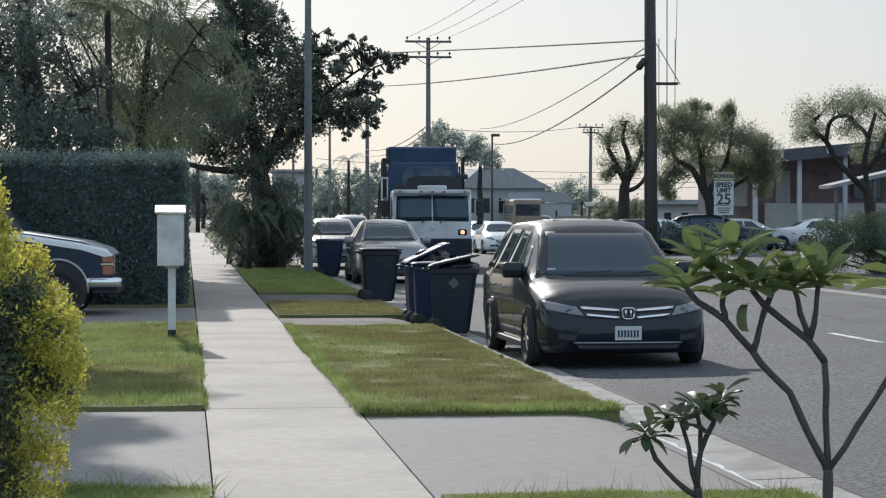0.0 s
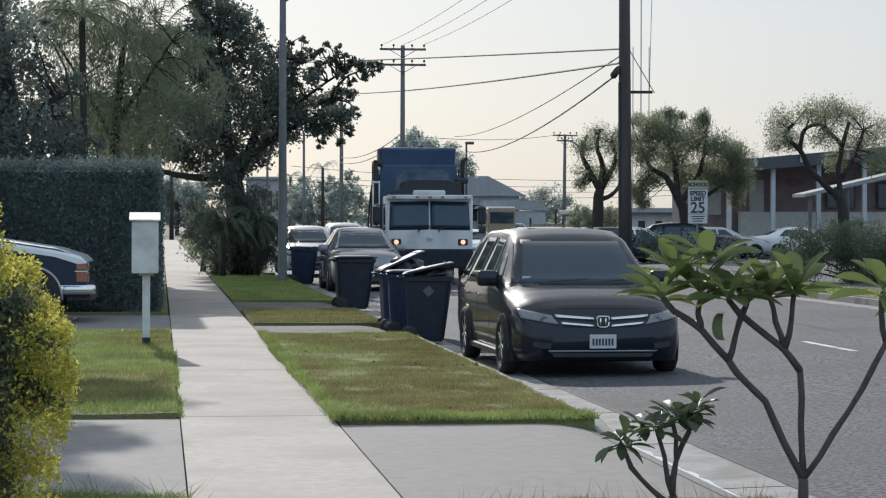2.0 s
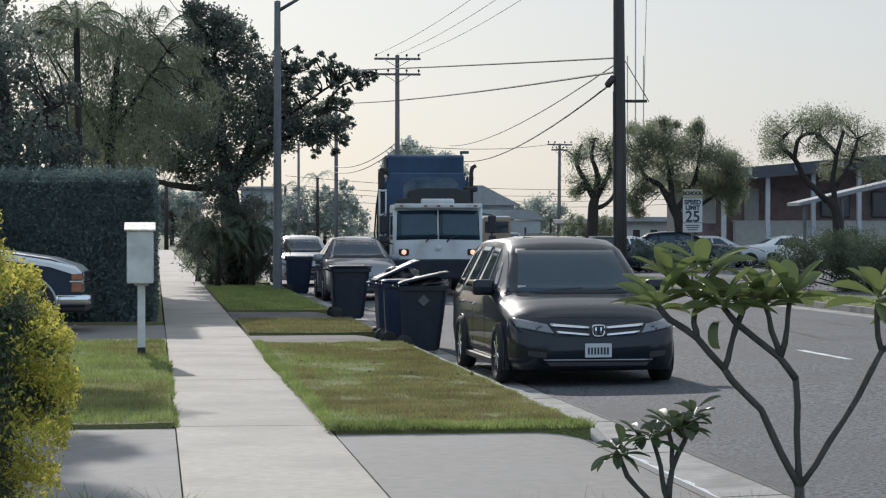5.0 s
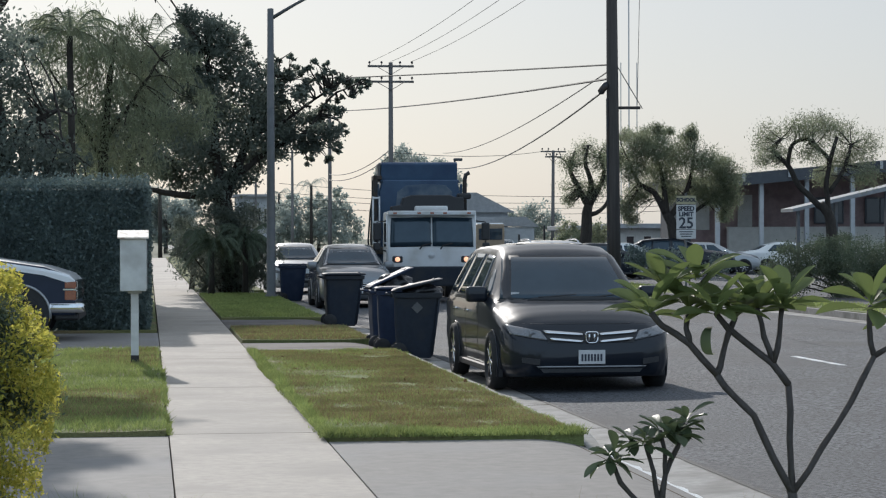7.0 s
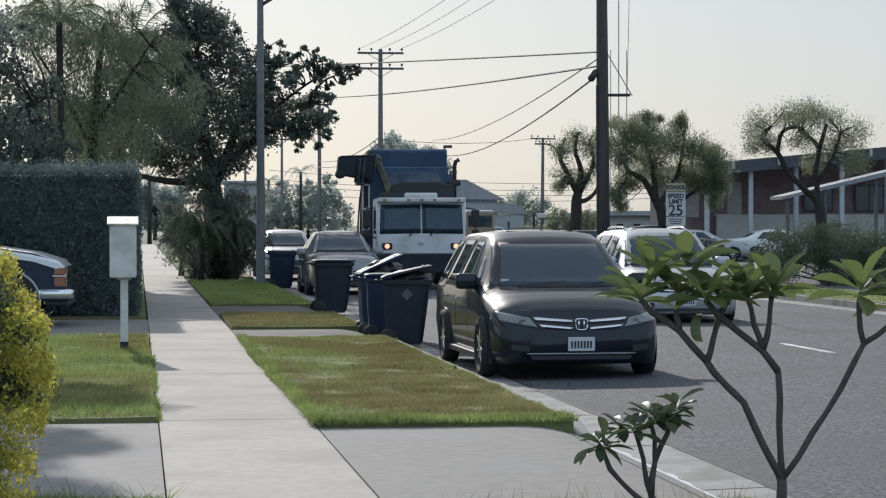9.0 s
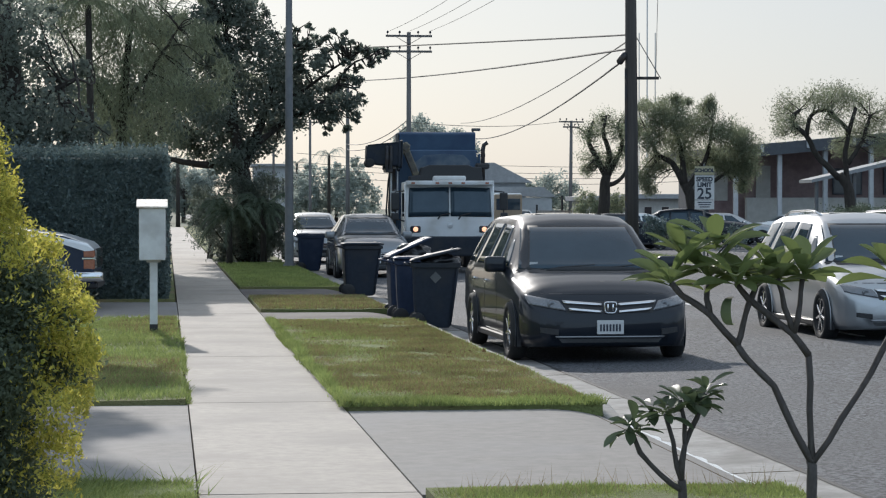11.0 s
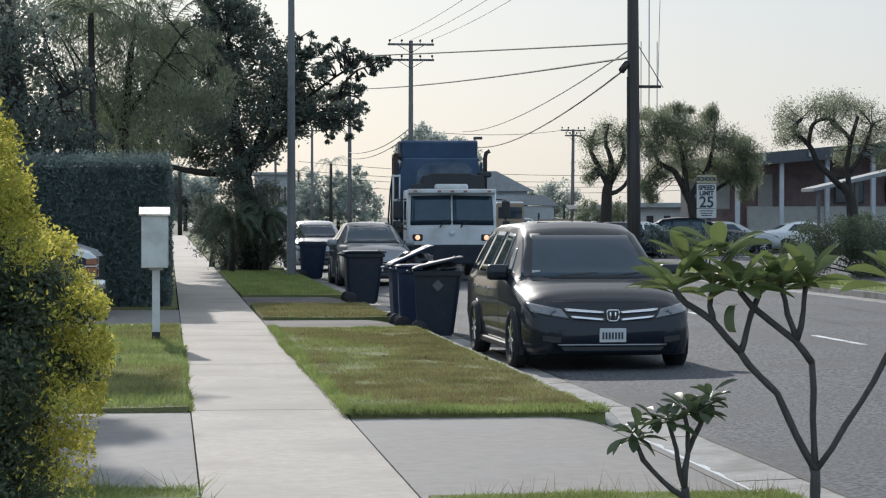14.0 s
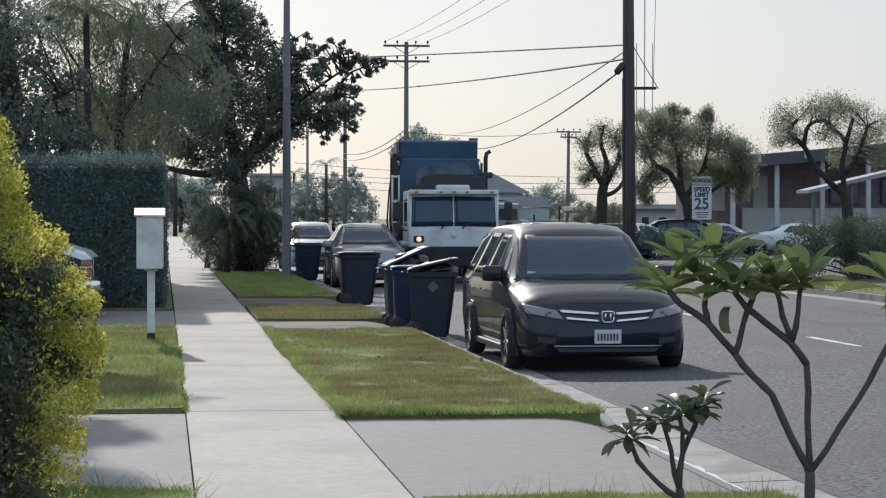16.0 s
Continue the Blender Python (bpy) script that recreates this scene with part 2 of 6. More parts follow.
STUCCO = surface("stucco", (0.42, 0.40, 0.36), (0.52, 0.50, 0.46), 0.9, scale=3, bump=0.2)
STUCCO_GREY = surface("grey_stucco", (0.36, 0.37, 0.38), (0.45, 0.46, 0.47), 0.9, scale=3, bump=0.2)
BRICKRED = surface("brick_wall", (0.23, 0.165, 0.16), (0.30, 0.215, 0.205), 0.9, scale=6, bump=0.3, stain=(0.18, 0.12, 0.115), stain_scale=1.0)
FASCIA = surface("dark_fascia", (0.055, 0.06, 0.07), (0.08, 0.085, 0.095), 0.7, scale=4, bump=0.1)
DARKPANE = surface("window_pane", (0.02, 0.024, 0.028), (0.035, 0.04, 0.045), 0.1, scale=2, bump=0)
BUSYELLOW = surface("bus_yellow", (0.24, 0.175, 0.115), (0.31, 0.235, 0.16), 0.5, scale=3, bump=0)
FENCE = surface("fence_boards", (0.22, 0.19, 0.16), (0.32, 0.28, 0.24), 0.9, scale=6, bump=0.2)


# ---- helpers for meshes ----
def finish(name, bm, mat, smooth=False):
    me = bpy.data.meshes.new(name)
    bm.normal_update()
    bm.to_mesh(me)
    bm.free()
    for m in (mat if isinstance(mat, (list, tuple)) else [mat]):
        me.materials.append(m)
    if smooth:
        me.shade_smooth()
    return me


def thing(name, m, label, category, group="", kind=""):
    ob = new(name)
    ob.empty_display_size = 0.2
    ob.matrix_basis = m
    return tagged(ob, label, category, group, kind)


def part(name, bm, mat, parent, label="", smooth=False, m=None):
    """One mesh object under a thing or a part."""
    ob = new(name, bm if isinstance(bm, bpy.types.Mesh) else finish(name, bm, mat, smooth))
    ob.parent = parent
    if m is not None:
        ob.matrix_basis = m
    return tagged(ob, label)


def solo(name, bm, mat, label, category, group="", kind="", smooth=False, m=None):
    ob = new(name, finish(name, bm, mat, smooth))
    if m is not None:
        ob.matrix_basis = m
    return tagged(ob, label, category, group, kind)


def structure(name, bm, mat, label, smooth=False):
    return solo(name, bm, mat, label, name.split("_")[0], kind="structure", smooth=smooth)


def add_box(bm, x0, x1, y0, y1, z0, z1, bevel=0.0, segs=1, index=0, m=None):
    vs = [bm.verts.new((x, y, z)) for x in (x0, x1) for y in (y0, y1) for z in (z0, z1)]
    quads = [(0, 1, 3, 2), (4, 6, 7, 5), (0, 4, 5, 1), (2, 3, 7, 6), (0, 2, 6, 4), (1, 5, 7, 3)]
    faces = [bm.faces.new([vs[i] for i in q]) for q in quads]
    if bevel:
        edges = list({e for f in faces for e in f.edges})
        out = bmesh.ops.bevel(bm, geom=edges, offset=bevel, segments=segs, affect="EDGES", profile=0.6)
        faces = list({f for v in out["verts"] for f in v.link_faces} | {f for f in faces if f.is_valid})
        vs = list({v for f in faces for v in f.verts})
    for f in faces:
        f.material_index = index
    if m is not None:
        bmesh.ops.transform(bm, matrix=m, verts=vs)
    return vs


def box(*a, **k):
    bm = bmesh.new()
    add_box(bm, *a, **k)
    return bm


def add_loft(bm, rings, cap=True, closed=True, index=0):
    """Skin over rings of equally many points."""
    vs = [[bm.verts.new(p) for p in ring] for ring in rings]
    n = len(vs[0])
    for a, b in zip(vs, vs[1:]):
        for i in range(n if closed else n - 1):
            j = (i + 1) % n
            f = bm.faces.new((a[i], a[j], b[j], b[i]))
            f.material_index = index
    if cap:
        for ring in (vs[0][::-1], vs[-1]):
            try:
                bm.faces.new(ring).material_index = index
            except ValueError:
                pass
    return vs


def circle(c, u, v, r, n):
    return [c + (u * math.cos(2 * math.pi * i / n) + v * math.sin(2 * math.pi * i / n)) * r for i in range(n)]


def add_tube(bm, pts, radii, n=8, cap=True, index=0):
    pts = [Vector(p) for p in pts]
    if not isinstance(radii, (list, tuple)):
        radii = [radii] * len(pts)
    rings = []
    side = None
    for i, p in enumerate(pts):
        d = (pts[min(i + 1, len(pts) - 1)] - pts[max(i - 1, 0)]).normalized()
        if side is None:
            side = d.orthogonal().normalized()
        side = (side - d * side.dot(d)).normalized()
        rings.append(circle(p, side, d.cross(side), radii[i], n))
    return add_loft(bm, rings, cap, index=index)


def tube(pts, radii, n=8):
    bm = bmesh.new()
    add_tube(bm, pts, radii, n)
    return bm


def lathe(profile, axis="z", n=24):
    """A turned shape from (radius, height) pairs."""
    bm = bmesh.new()
    rings = []
    for r, h in profile:
        ring = []
        for i in range(n):
            a = 2 * math.pi * i / n
            c, s = r * math.cos(a), r * math.sin(a)
            ring.append((c, s, h) if axis == "z" else ((h, c, s) if axis == "x" else (s, h, c)))
        rings.append(ring)
    add_loft(bm, rings)
    bmesh.ops.recalc_face_normals(bm, faces=bm.faces)
    return bm


def prism(outline, y0, y1, bevel=0.0, plane="xz"):
    """An outline swept along the third axis."""
    bm = bmesh.new()
    if plane == "xz":
        rings = [[(a, y, b) for a, b in outline] for y in (y0, y1)]
    elif plane == "yz":
        rings = [[(x, a, b) for a, b in outline] for x in (y0, y1)]
    else:
        rings = [[(a, b, z) for a, b in outline] for z in (y0, y1)]
    add_loft(bm, rings)
    bmesh.ops.recalc_face_normals(bm, faces=bm.faces)
    if bevel:
        bmesh.ops.bevel(bm, geom=list(bm.edges), offset=bevel, segments=2, affect="EDGES", profile=0.6)
    return bm


FOCAL = 784 / math.tan(radians(21.53 / 2))
FIRST_VIEW = eye_pose(*SWAY[0][1:]).to_3x3()


def spot(u, v, y):
    """A place at depth y from the first view's bearing and height."""
    d = FIRST_VIEW @ Vector(((u - 784) / FOCAL, (441 - v) / FOCAL, -1))
    return (d.x * y / d.y, y, 1.65 + d.z * y / d.y)


# ---- the street: levels are measured from the pavement ----
ROAD_Z, KERB_X, ROAD_X, GUTTER_X, FAR_KERB_X = -0.14, 3.55, 3.70, 4.25, 15.15
WALK_X0, WALK_X1 = 0.16, 1.42


def sheet(x0, x1, y0, y1, height, steps=(1, 1), deep=0.25):
    """A slab whose top follows height(x, y)."""
    bm = bmesh.new()
    nx, ny = steps
    xs = [x0 + (x1 - x0) * i / nx for i in range(nx + 1)]
    ys = [y0 + (y1 - y0) * j / ny for j in range(ny + 1)]
    top = [[bm.verts.new((x, y, height(x, y))) for y in ys] for x in xs]
    for i in range(nx):
        for j in range(ny):
            bm.faces.new((top[i][j], top[i + 1][j], top[i + 1][j + 1], top[i][j + 1]))
    rim = [top[i][0] for i in range(nx + 1)] + [top[nx][j] for j in range(1, ny + 1)] + [top[i][ny] for i in range(nx - 1, -1, -1)] + [top[0][j] for j in range(ny - 1, 0, -1)]
    low = [bm.verts.new((v.co.x, v.co.y, -deep - 0.1)) for v in rim]
    for i in range(len(rim)):
        j = (i + 1) % len(rim)
        bm.faces.new((rim[i], low[i], low[j], rim[j]))
    bmesh.ops.recalc_face_normals(bm, faces=bm.faces)
    return bm


structure("ground", sheet(-1500, 1500, -300, 3500, lambda x, y: -0.32, (6, 6)), FAR_GROUND, "dry earth and grass reaching to the horizon")
structure("road", sheet(GUTTER_X, 14.6, -60, 600, lambda x, y: ROAD_Z + 0.04 * (1 - ((x - 9.5) / 5.2) ** 2), (10, 40)), ASPHALT, "worn grey asphalt street with a slight crown")
structure("gutter", sheet(ROAD_X, GUTTER_X - 0.004, -60, 600, lambda x, y: ROAD_Z - 0.02 * (GUTTER_X - x) / 0.7, (3, 60)), KERB, "pale concrete gutter pan along the kerb")
structure("gutter_far", sheet(14.604, FAR_KERB_X, -30, 600, lambda x, y: ROAD_Z, (1, 20)), KERB, "pale concrete gutter on the opposite side")
structure("kerb_far", sheet(FAR_KERB_X + 0.003, FAR_KERB_X + 0.16, -30, 600, lambda x, y: 0.0, (1, 20)), KERB, "pale concrete kerb on the opposite side")
structure("verge_far", sheet(FAR_KERB_X + 0.163, 16.9, -30, 600, lambda x, y: 0.015, (1, 20)), TURF, "narrow strip of grass beyond the opposite kerb")
structure("parking_lot", sheet(16.903, 70, 40, 200, lambda x, y: -0.01, (2, 4)), ASPHALT, "grey asphalt parking lot of the school")

# pavement panels, each a slab with open joints
JOINTS = [-40, -34, -28, -22, -16, -10, -4, 2.0, 5.0, 8.0, 10.4, 13.4, 19.75, 25.9, 32.1, 36.4, 40.4, 47.0, 52.4, 58.6, 65.0, 71.2, 77.4, 83.6, 90, 96, 102, 110, 120, 132, 146, 160, 180, 200]
walkway = thing("pavement", pose(0, 0, 0), "pale concrete pavement of jointed slabs", "pavement", kind="structure")
for ya, yb in zip(JOINTS, JOINTS[1:]):
    part("slab", sheet(WALK_X0, WALK_X1, ya + 0.016, yb - 0.016, lambda x, y: 0.004 * noise.noise((x, y * 0.4, 0)), (2, 3)), CONCRETE, walkway)
structure("pavement_bed", sheet(WALK_X0 + 0.01, WALK_X1 - 0.01, -40, 205, lambda x, y: -0.03), SOIL, "dark soil in the joints of the pavement")

# aprons of the driveways fall to the gutter; between them grass strips with a kerb
APRONS = [(13.28, 18.85), (33.6, 36.8), (42.6, 47.4), (68.5, 72.5), (79, 83)]


def apron_height(x, y):
    f = min(1, max(0, (x - 3.05) / (ROAD_X - 3.05)))
    return -0.002 - 0.125 * f * f


for ya, yb in APRONS:
    structure("driveway_apron", sheet(WALK_X1 + 0.015, ROAD_X - 0.004, ya + 0.01, yb - 0.01, apron_height, (24, 2)), DRIVE if ya < 30 else DRIVE_BROWN, "smooth grey concrete apron between pavement and street")


def wavy(seed, amount):
    return lambda x, y: 0.042 + amount * (noise.noise((x * 1.1, y * 0.7, seed)) + 0.5 * noise.noise((x * 3, y * 3, seed)))


STRIPS = [(-40.0, 13.28), (18.85, 33.6), (36.8, 42.6), (47.4, 68.5), (72.5, 79), (83, 205)]
for k, (ya, yb) in enumerate(STRIPS):
    structure("grass_strip", sheet(WALK_X1 + 0.03, KERB_X - 0.01, ya + 0.02, yb - 0.02, wavy(k, 0.012), (12, max(6, int((yb - ya) * 2)))), TURF, "mown grass strip with dry brown patches")
    bm = bmesh.new()
    outline = [(KERB_X, -0.3), (KERB_X, 0.0), (KERB_X + 0.012, 0.006), (KERB_X + 0.12, 0.004), (ROAD_X - 0.012, -0.012), (ROAD_X + 0.012, ROAD_Z - 0.02), (ROAD_X + 0.012, -0.3)]
    drops = [(ya - 0.45, 0.88), (ya + 0.1, 0.45), (ya + 0.5, 0), (yb - 0.5, 0), (yb - 0.1, 0.45), (yb + 0.45, 0.88)]
    rings = [[(x, y, z if z < -0.1 else z - 0.125 * d) for x, z in outline] for y, d in drops]
    add_loft(bm, rings)
    bmesh.ops.recalc_face_normals(bm, faces=bm.faces)
    structure("kerb", bm, KERB, "pale worn concrete kerb that drops at the driveways")

# private side: lawns and driveways
structure("driveway_near", sheet(-14, WALK_X0 - 0.012, 13.66, 19.55, lambda x, y: 0.0, (3, 2)), DRIVE, "grey concrete driveway beside the pavement")
structure("lawn_near", sheet(-14, WALK_X0 - 0.03, -40.0, 13.64, wavy(11, 0.015), (40, 30)), TURF, "unmown lawn with tall weeds")
structure("lawn", sheet(-14, WALK_X0 - 0.03, 19.58, 34.5, wavy(12, 0.015), (40, 40)), TURF, "patchy green and straw-brown lawn")
structure("driveway", sheet(-14, WALK_X0 - 0.012, 34.52, 41.0, lambda x, y: 0.0, (3, 2)), DRIVE, "grey concrete driveway in the shade of a hedge")
structure("lawn_far", sheet(-40, WALK_X0 - 0.03, 41.02, 205, wavy(13, 0.02), (10, 20)), TURF, "shaded lawn behind the hedge")

# painted centre dashes
for y0 in (3.4, 12.5, 21.6, 30.75, 39.9, 49.1, 58.2, 67.3, 76.5, 85.6, 94.8, 104, 113):
    bm = sheet(9.30, 9.41, y0, y0 + 2.45, lambda x, y: ROAD_Z + 0.0445, (1, 2), deep=0.0)
    structure("lane_dash", bm, ROADPAINT, "worn white centre line dash")

# seam of the gutter and patched cracks in the asphalt
bm = sheet(ROAD_X + 0.30, ROAD_X + 0.308, -40, 120, lambda x, y: ROAD_Z - 0.0075, (1, 20), deep=0.1)
structure("gutter_seam", bm, SOIL, "dark dirt-filled seam in the gutter")
for ya, yb in APRONS[:3]:
    structure("apron_seam", sheet(3.455, 3.467, ya + 0.02, yb - 0.02, lambda x, y: apron_height(x, y) + 0.003, (1, 8), deep=0.1), SOIL, "dark joint where the apron meets the gutter")
for y0 in (12.4, 15.4, 18.5, 21.5, 24.6, 27.6, 30.7, 33.7):
    structure("gutter_joint", sheet(ROAD_X + 0.012, GUTTER_X - 0.01, y0, y0 + 0.012, lambda x, y: ROAD_Z - 0.02 * (GUTTER_X - x) / 0.7 + 0.003, (3, 1), deep=0.1), SOIL, "dark cross joint in the gutter")
bm = bmesh.new()
rim_pairs = []
for i in range(260):
    y = 12 + i * 0.14
    w = 0.008 + 0.03 * abs(noise.noise((y * 2.1, 4.4, 0))) + 0.02 * abs(noise.noise((y * 7.3, 1.4, 3)))
    rim_pairs.append((bm.verts.new((GUTTER_X - 0.006 - w * .5, y, ROAD_Z + 0.004)), bm.verts.new((GUTTER_X + w, y, ROAD_Z + 0.0085))))
for (p0, p1), (p2, p3) in zip(rim_pairs, rim_pairs[1:]):
    bm.faces.new((p0, p1, p3, p2))
structure("asphalt_edge", bm, RUBBER, "crumbled dark edge of the asphalt along the gutter")
SEAL = surface("crack_sealant", (0.022, 0.022, 0.024), (0.035, 0.035, 0.037), 0.5, scale=20)
for k, (x0, y0, x1, y1) in enumerate(((10.2, 26, 13.8, 27.5), (10.8, 36, 11.2, 52), (6.4, 40, 9.0, 41.5), (12.6, 30, 12.9, 44))):
    bm = bmesh.new()
    n = 24
    a, b = Vector((x0, y0)), Vector((x1, y1))
    side = Vector((y0 - y1, x1 - x0)).normalized()
    left, right = [], []
    for i in range(n + 1):
        p = a.lerp(b, i / n) + side * 0.16 * noise.noise((i * .35, k * 3.7, 0))
        w = 0.012 + 0.012 * abs(noise.noise((i * .6, k, 5)))
        zz = ROAD_Z + 0.04 * (1 - ((p.x - 9.5) / 5.2) ** 2) + 0.0055
        left.append(bm.verts.new((p.x + side.x * w, p.y + side.y * w, zz)))
        right.append(bm.verts.new((p.x - side.x * w, p.y - side.y * w, zz)))
    for i in range(n):
        bm.faces.new((left[i], right[i], right[i + 1], left[i + 1]))
    structure("crack_seal", bm, SEAL, "dark sealed crack wandering over the asphalt")

# wet streaks in the gutter, the glint on them painted white
for k, (ya, yb, xm, w0) in enumerate(((13.0, 19.2, ROAD_X + 0.03, 0.05), (20.5, 25.0, ROAD_X + 0.05, 0.025), (32.5, 47.0, ROAD_X + 0.06, 0.03))):
    bm = bmesh.new()
    pair = []
    n = 40
    for i in range(n + 1):
        y = ya + (yb - ya) * i / n
        w = w0 * (0.6 + 0.9 * abs(noise.noise((i * .3, k * 5.1, 2)))) * min(1, i / 3, (n - i) / 3) + 0.003
        x = max(xm + 0.02 * noise.noise((i * .22, k, 9)), ROAD_X + w + 0.004)
        zz = ROAD_Z - 0.02 * (GUTTER_X - x) / 0.7 + 0.003
        pair.append((bm.verts.new((x - w, y, zz)), bm.verts.new((x + w, y, zz))))
    for (a, b), (c, d) in zip(pair, pair[1:]):
        bm.faces.new((a, b, d, c))
    structure("gutter_streak", bm, GUTTER_GLINT, "thin wet streak in the gutter, its sky glint painted white")

# ---- vehicles ----
from mathutils.bvhtree import BVHTree


def body_shell(stations, sub=3):
    """The closed body of a car, front at y = 0. Station: y, half width, low edge, belt, top, half width of the top, crown."""
    bm = bmesh.new()
    rows = []
    for a, b in zip(stations, stations[1:]):
        for k in range(sub):
            f = k / sub
            rows.append([p + (q - p) * f for p, q in zip(a, b)])
    rows.append(list(stations[-1]))
    rings = []
    for y, w, zl, zb, zt, wt, cr in rows:
        half = [(0, zt + cr), (wt * 0.35, zt + cr * 0.92), (wt * 0.68, zt + cr * 0.6), (wt * 0.9, zt + cr * 0.1), (wt, zt - 0.035),
                (wt + (w * 0.975 - wt) * 0.5, zt - 0.035 + (zb - zt + 0.035) * 0.5), (w * 0.975, zb), (w, zb - 0.10 * (zb - zl)), (w * 0.995, zb - 0.4 * (zb - zl)),
                (w, zb - 0.65 * (zb - zl)), (w * 0.985, zl + 0.1), (w * 0.93, zl), (w * 0.5, zl - 0.01), (0, zl - 0.01)]
        rings.append([(x, y, z) for x, z in half] + [(-x, y, z) for x, z in half[-2:0:-1]])
    add_loft(bm, rings)
    bmesh.ops.recalc_face_normals(bm, faces=bm.faces)
    return bm


class Skin:
    """Lays panels on a shell by looking at it from the front, the back or a side."""

    def __init__(self, bm):
        self.tree = BVHTree.FromBMesh(bm)

    def at(self, way, a, b):
        if way == "front":
            o, d = Vector((a, -3, b)), Vector((0, 1, 0))
        elif way == "back":
            o, d = Vector((a, 14, b)), Vector((0, -1, 0))
        elif way == "top":
            o, d = Vector((a, b, 6)), Vector((0, 0, -1))
        else:
            o, d = Vector((4 if way == "left" else -4, a, b)), Vector((-1 if way == "left" else 1, 0, 0))
        hit = self.tree.ray_cast(o, d)
        return (hit[0], -d) if hit[0] else (None, -d)

    def panel(self, way, quad, lift=0.006, n=(8, 5), thick=0.012):
        bm = bmesh.new()
        p = [Vector(q) for q in quad]
        grid = []
        for j in range(n[1] + 1):
            t = j / n[1]
            row = []
            for i in range(n[0] + 1):
                s = i / n[0]
                q = (p[0] * (1 - s) + p[1] * s) * (1 - t) + (p[3] * (1 - s) + p[2] * s) * t
                place, out = self.at(way, q.x, q.y)
                if place is None:
                    place, out = self.at(way, q.x * 0.97, q.y)
                row.append(bm.verts.new((place + out * lift) if place else Vector((0, 0, 0.5))))
            grid.append(row)
        faces = [bm.faces.new((grid[j][i], grid[j][i + 1], grid[j + 1][i + 1], grid[j + 1][i])) for j in range(n[1]) for i in range(n[0])]
        out = self.at(way, 0, 1)[1]
        ext = bmesh.ops.extrude_face_region(bm, geom=faces)
        moved = [e for e in ext["geom"] if isinstance(e, bmesh.types.BMVert)]
        for v in moved:
            v.co -= out * thick
        bmesh.ops.recalc_face_normals(bm, faces=bm.faces)
        return bm


WHEELS = {}


def wheel_meshes(r, w):
    """Tyre, rim and spokes, axle along x, outer face at +x."""
    if (r, w) not in WHEELS:
        tyre = lathe([(r * 0.66, -w), (r * 0.93, -w), (r, -w * 0.75), (r, -w * 0.25), (r * 0.95, -0.005), (r * 0.84, 0.004), (r * 0.68, -0.012), (r * 0.66, -0.05)], "x", 28)
        rim = lathe([(r * 0.67, -w * 0.9), (r * 0.67, -0.012), (r * 0.62, -0.008), (r * 0.59, -0.05), (r * 0.2, -0.06), (0.02, -0.06)], "x", 28)
        spokes = bmesh.new()
        for k in range(7):
            add_box(spokes, -0.055, -0.012, -r * 0.055, r * 0.055, r * 0.1, r * 0.62, 0.008, m=Matrix.Rotation(2 * math.pi * k / 7, 4, "X"))
        cap = lathe([(r * 0.13, -0.05), (r * 0.13, -0.015), (r * 0.08, -0.008), (0.005, -0.008)], "x", 14)
        for b2 in (rim, tyre):
            bmesh.ops.recalc_face_normals(b2, faces=b2.faces)
        WHEELS[r, w] = [finish("tyre", tyre, RUBBER, True), finish("rim", rim, TRIM, True), finish("spokes", spokes, CHROME), finish("hub_cap", cap, ALLOY, True)]
    return WHEELS[r, w]


def add_wheels(car, half, axles, r, w=0.2):
    for y in axles:
        for side in (1, -1):
            tyre, rim, spokes, cap = wheel_meshes(r, w)
            hub = part("wheel", tyre, None, car, m=pose(side * half, y, r, 0, 0, 0 if side > 0 else 180))
            for name, me in (("rim", rim), ("spokes", spokes), ("hub_cap", cap)):
                part(name, me, None, hub)


def arch(car, half, y, r, paint):
    """A dark wheel housing set into the side, with a lip of body colour."""
    for side in (1, -1):
        bm = bmesh.new()
        n = 20
        out = [(y + r * math.cos(math.pi * k / n), 0.30 + r * math.sin(math.pi * k / n)) for k in range(n + 1)]
        out = [(y + r, 0.17)] + out + [(y - r, 0.17)]
        rings = [[(side * (half - 0.06), a, b) for a, b in out], [(side * (half + 0.004), a, b) for a, b in out]]
        add_loft(bm, rings)
        bmesh.ops.recalc_face_normals(bm, faces=bm.faces)
        part("wheel_housing", bm, TRIM, car)
        lip = bmesh.new()
        add_tube(lip, [(side * (half + 0.002), a, b) for a, b in out], 0.009, 6)
        part("arch_lip", lip, paint, car, smooth=True)


def mirror_pair(car, half, y, z, paint):
    for side in (1, -1):
        bm = bmesh.new()
        add_box(bm, side * (half - 0.02), side * (half + 0.24), y - 0.09, y + 0.07, z - 0.09, z + 0.10, 0.05, 3)
        add_box(bm, side * (half - 0.10), side * (half + 0.02), y - 0.03, y + 0.05, z - 0.09, z - 0.03, 0.012)
        bmesh.ops.recalc_face_normals(bm, faces=bm.faces)
        mir = part("wing_mirror", bm, paint, car, smooth=True)
        part("mirror_glass", box(side * (half + 0.01), side * (half + 0.21), y + 0.0705, y + 0.076, z - 0.07, z + 0.08), CHROME, mir)


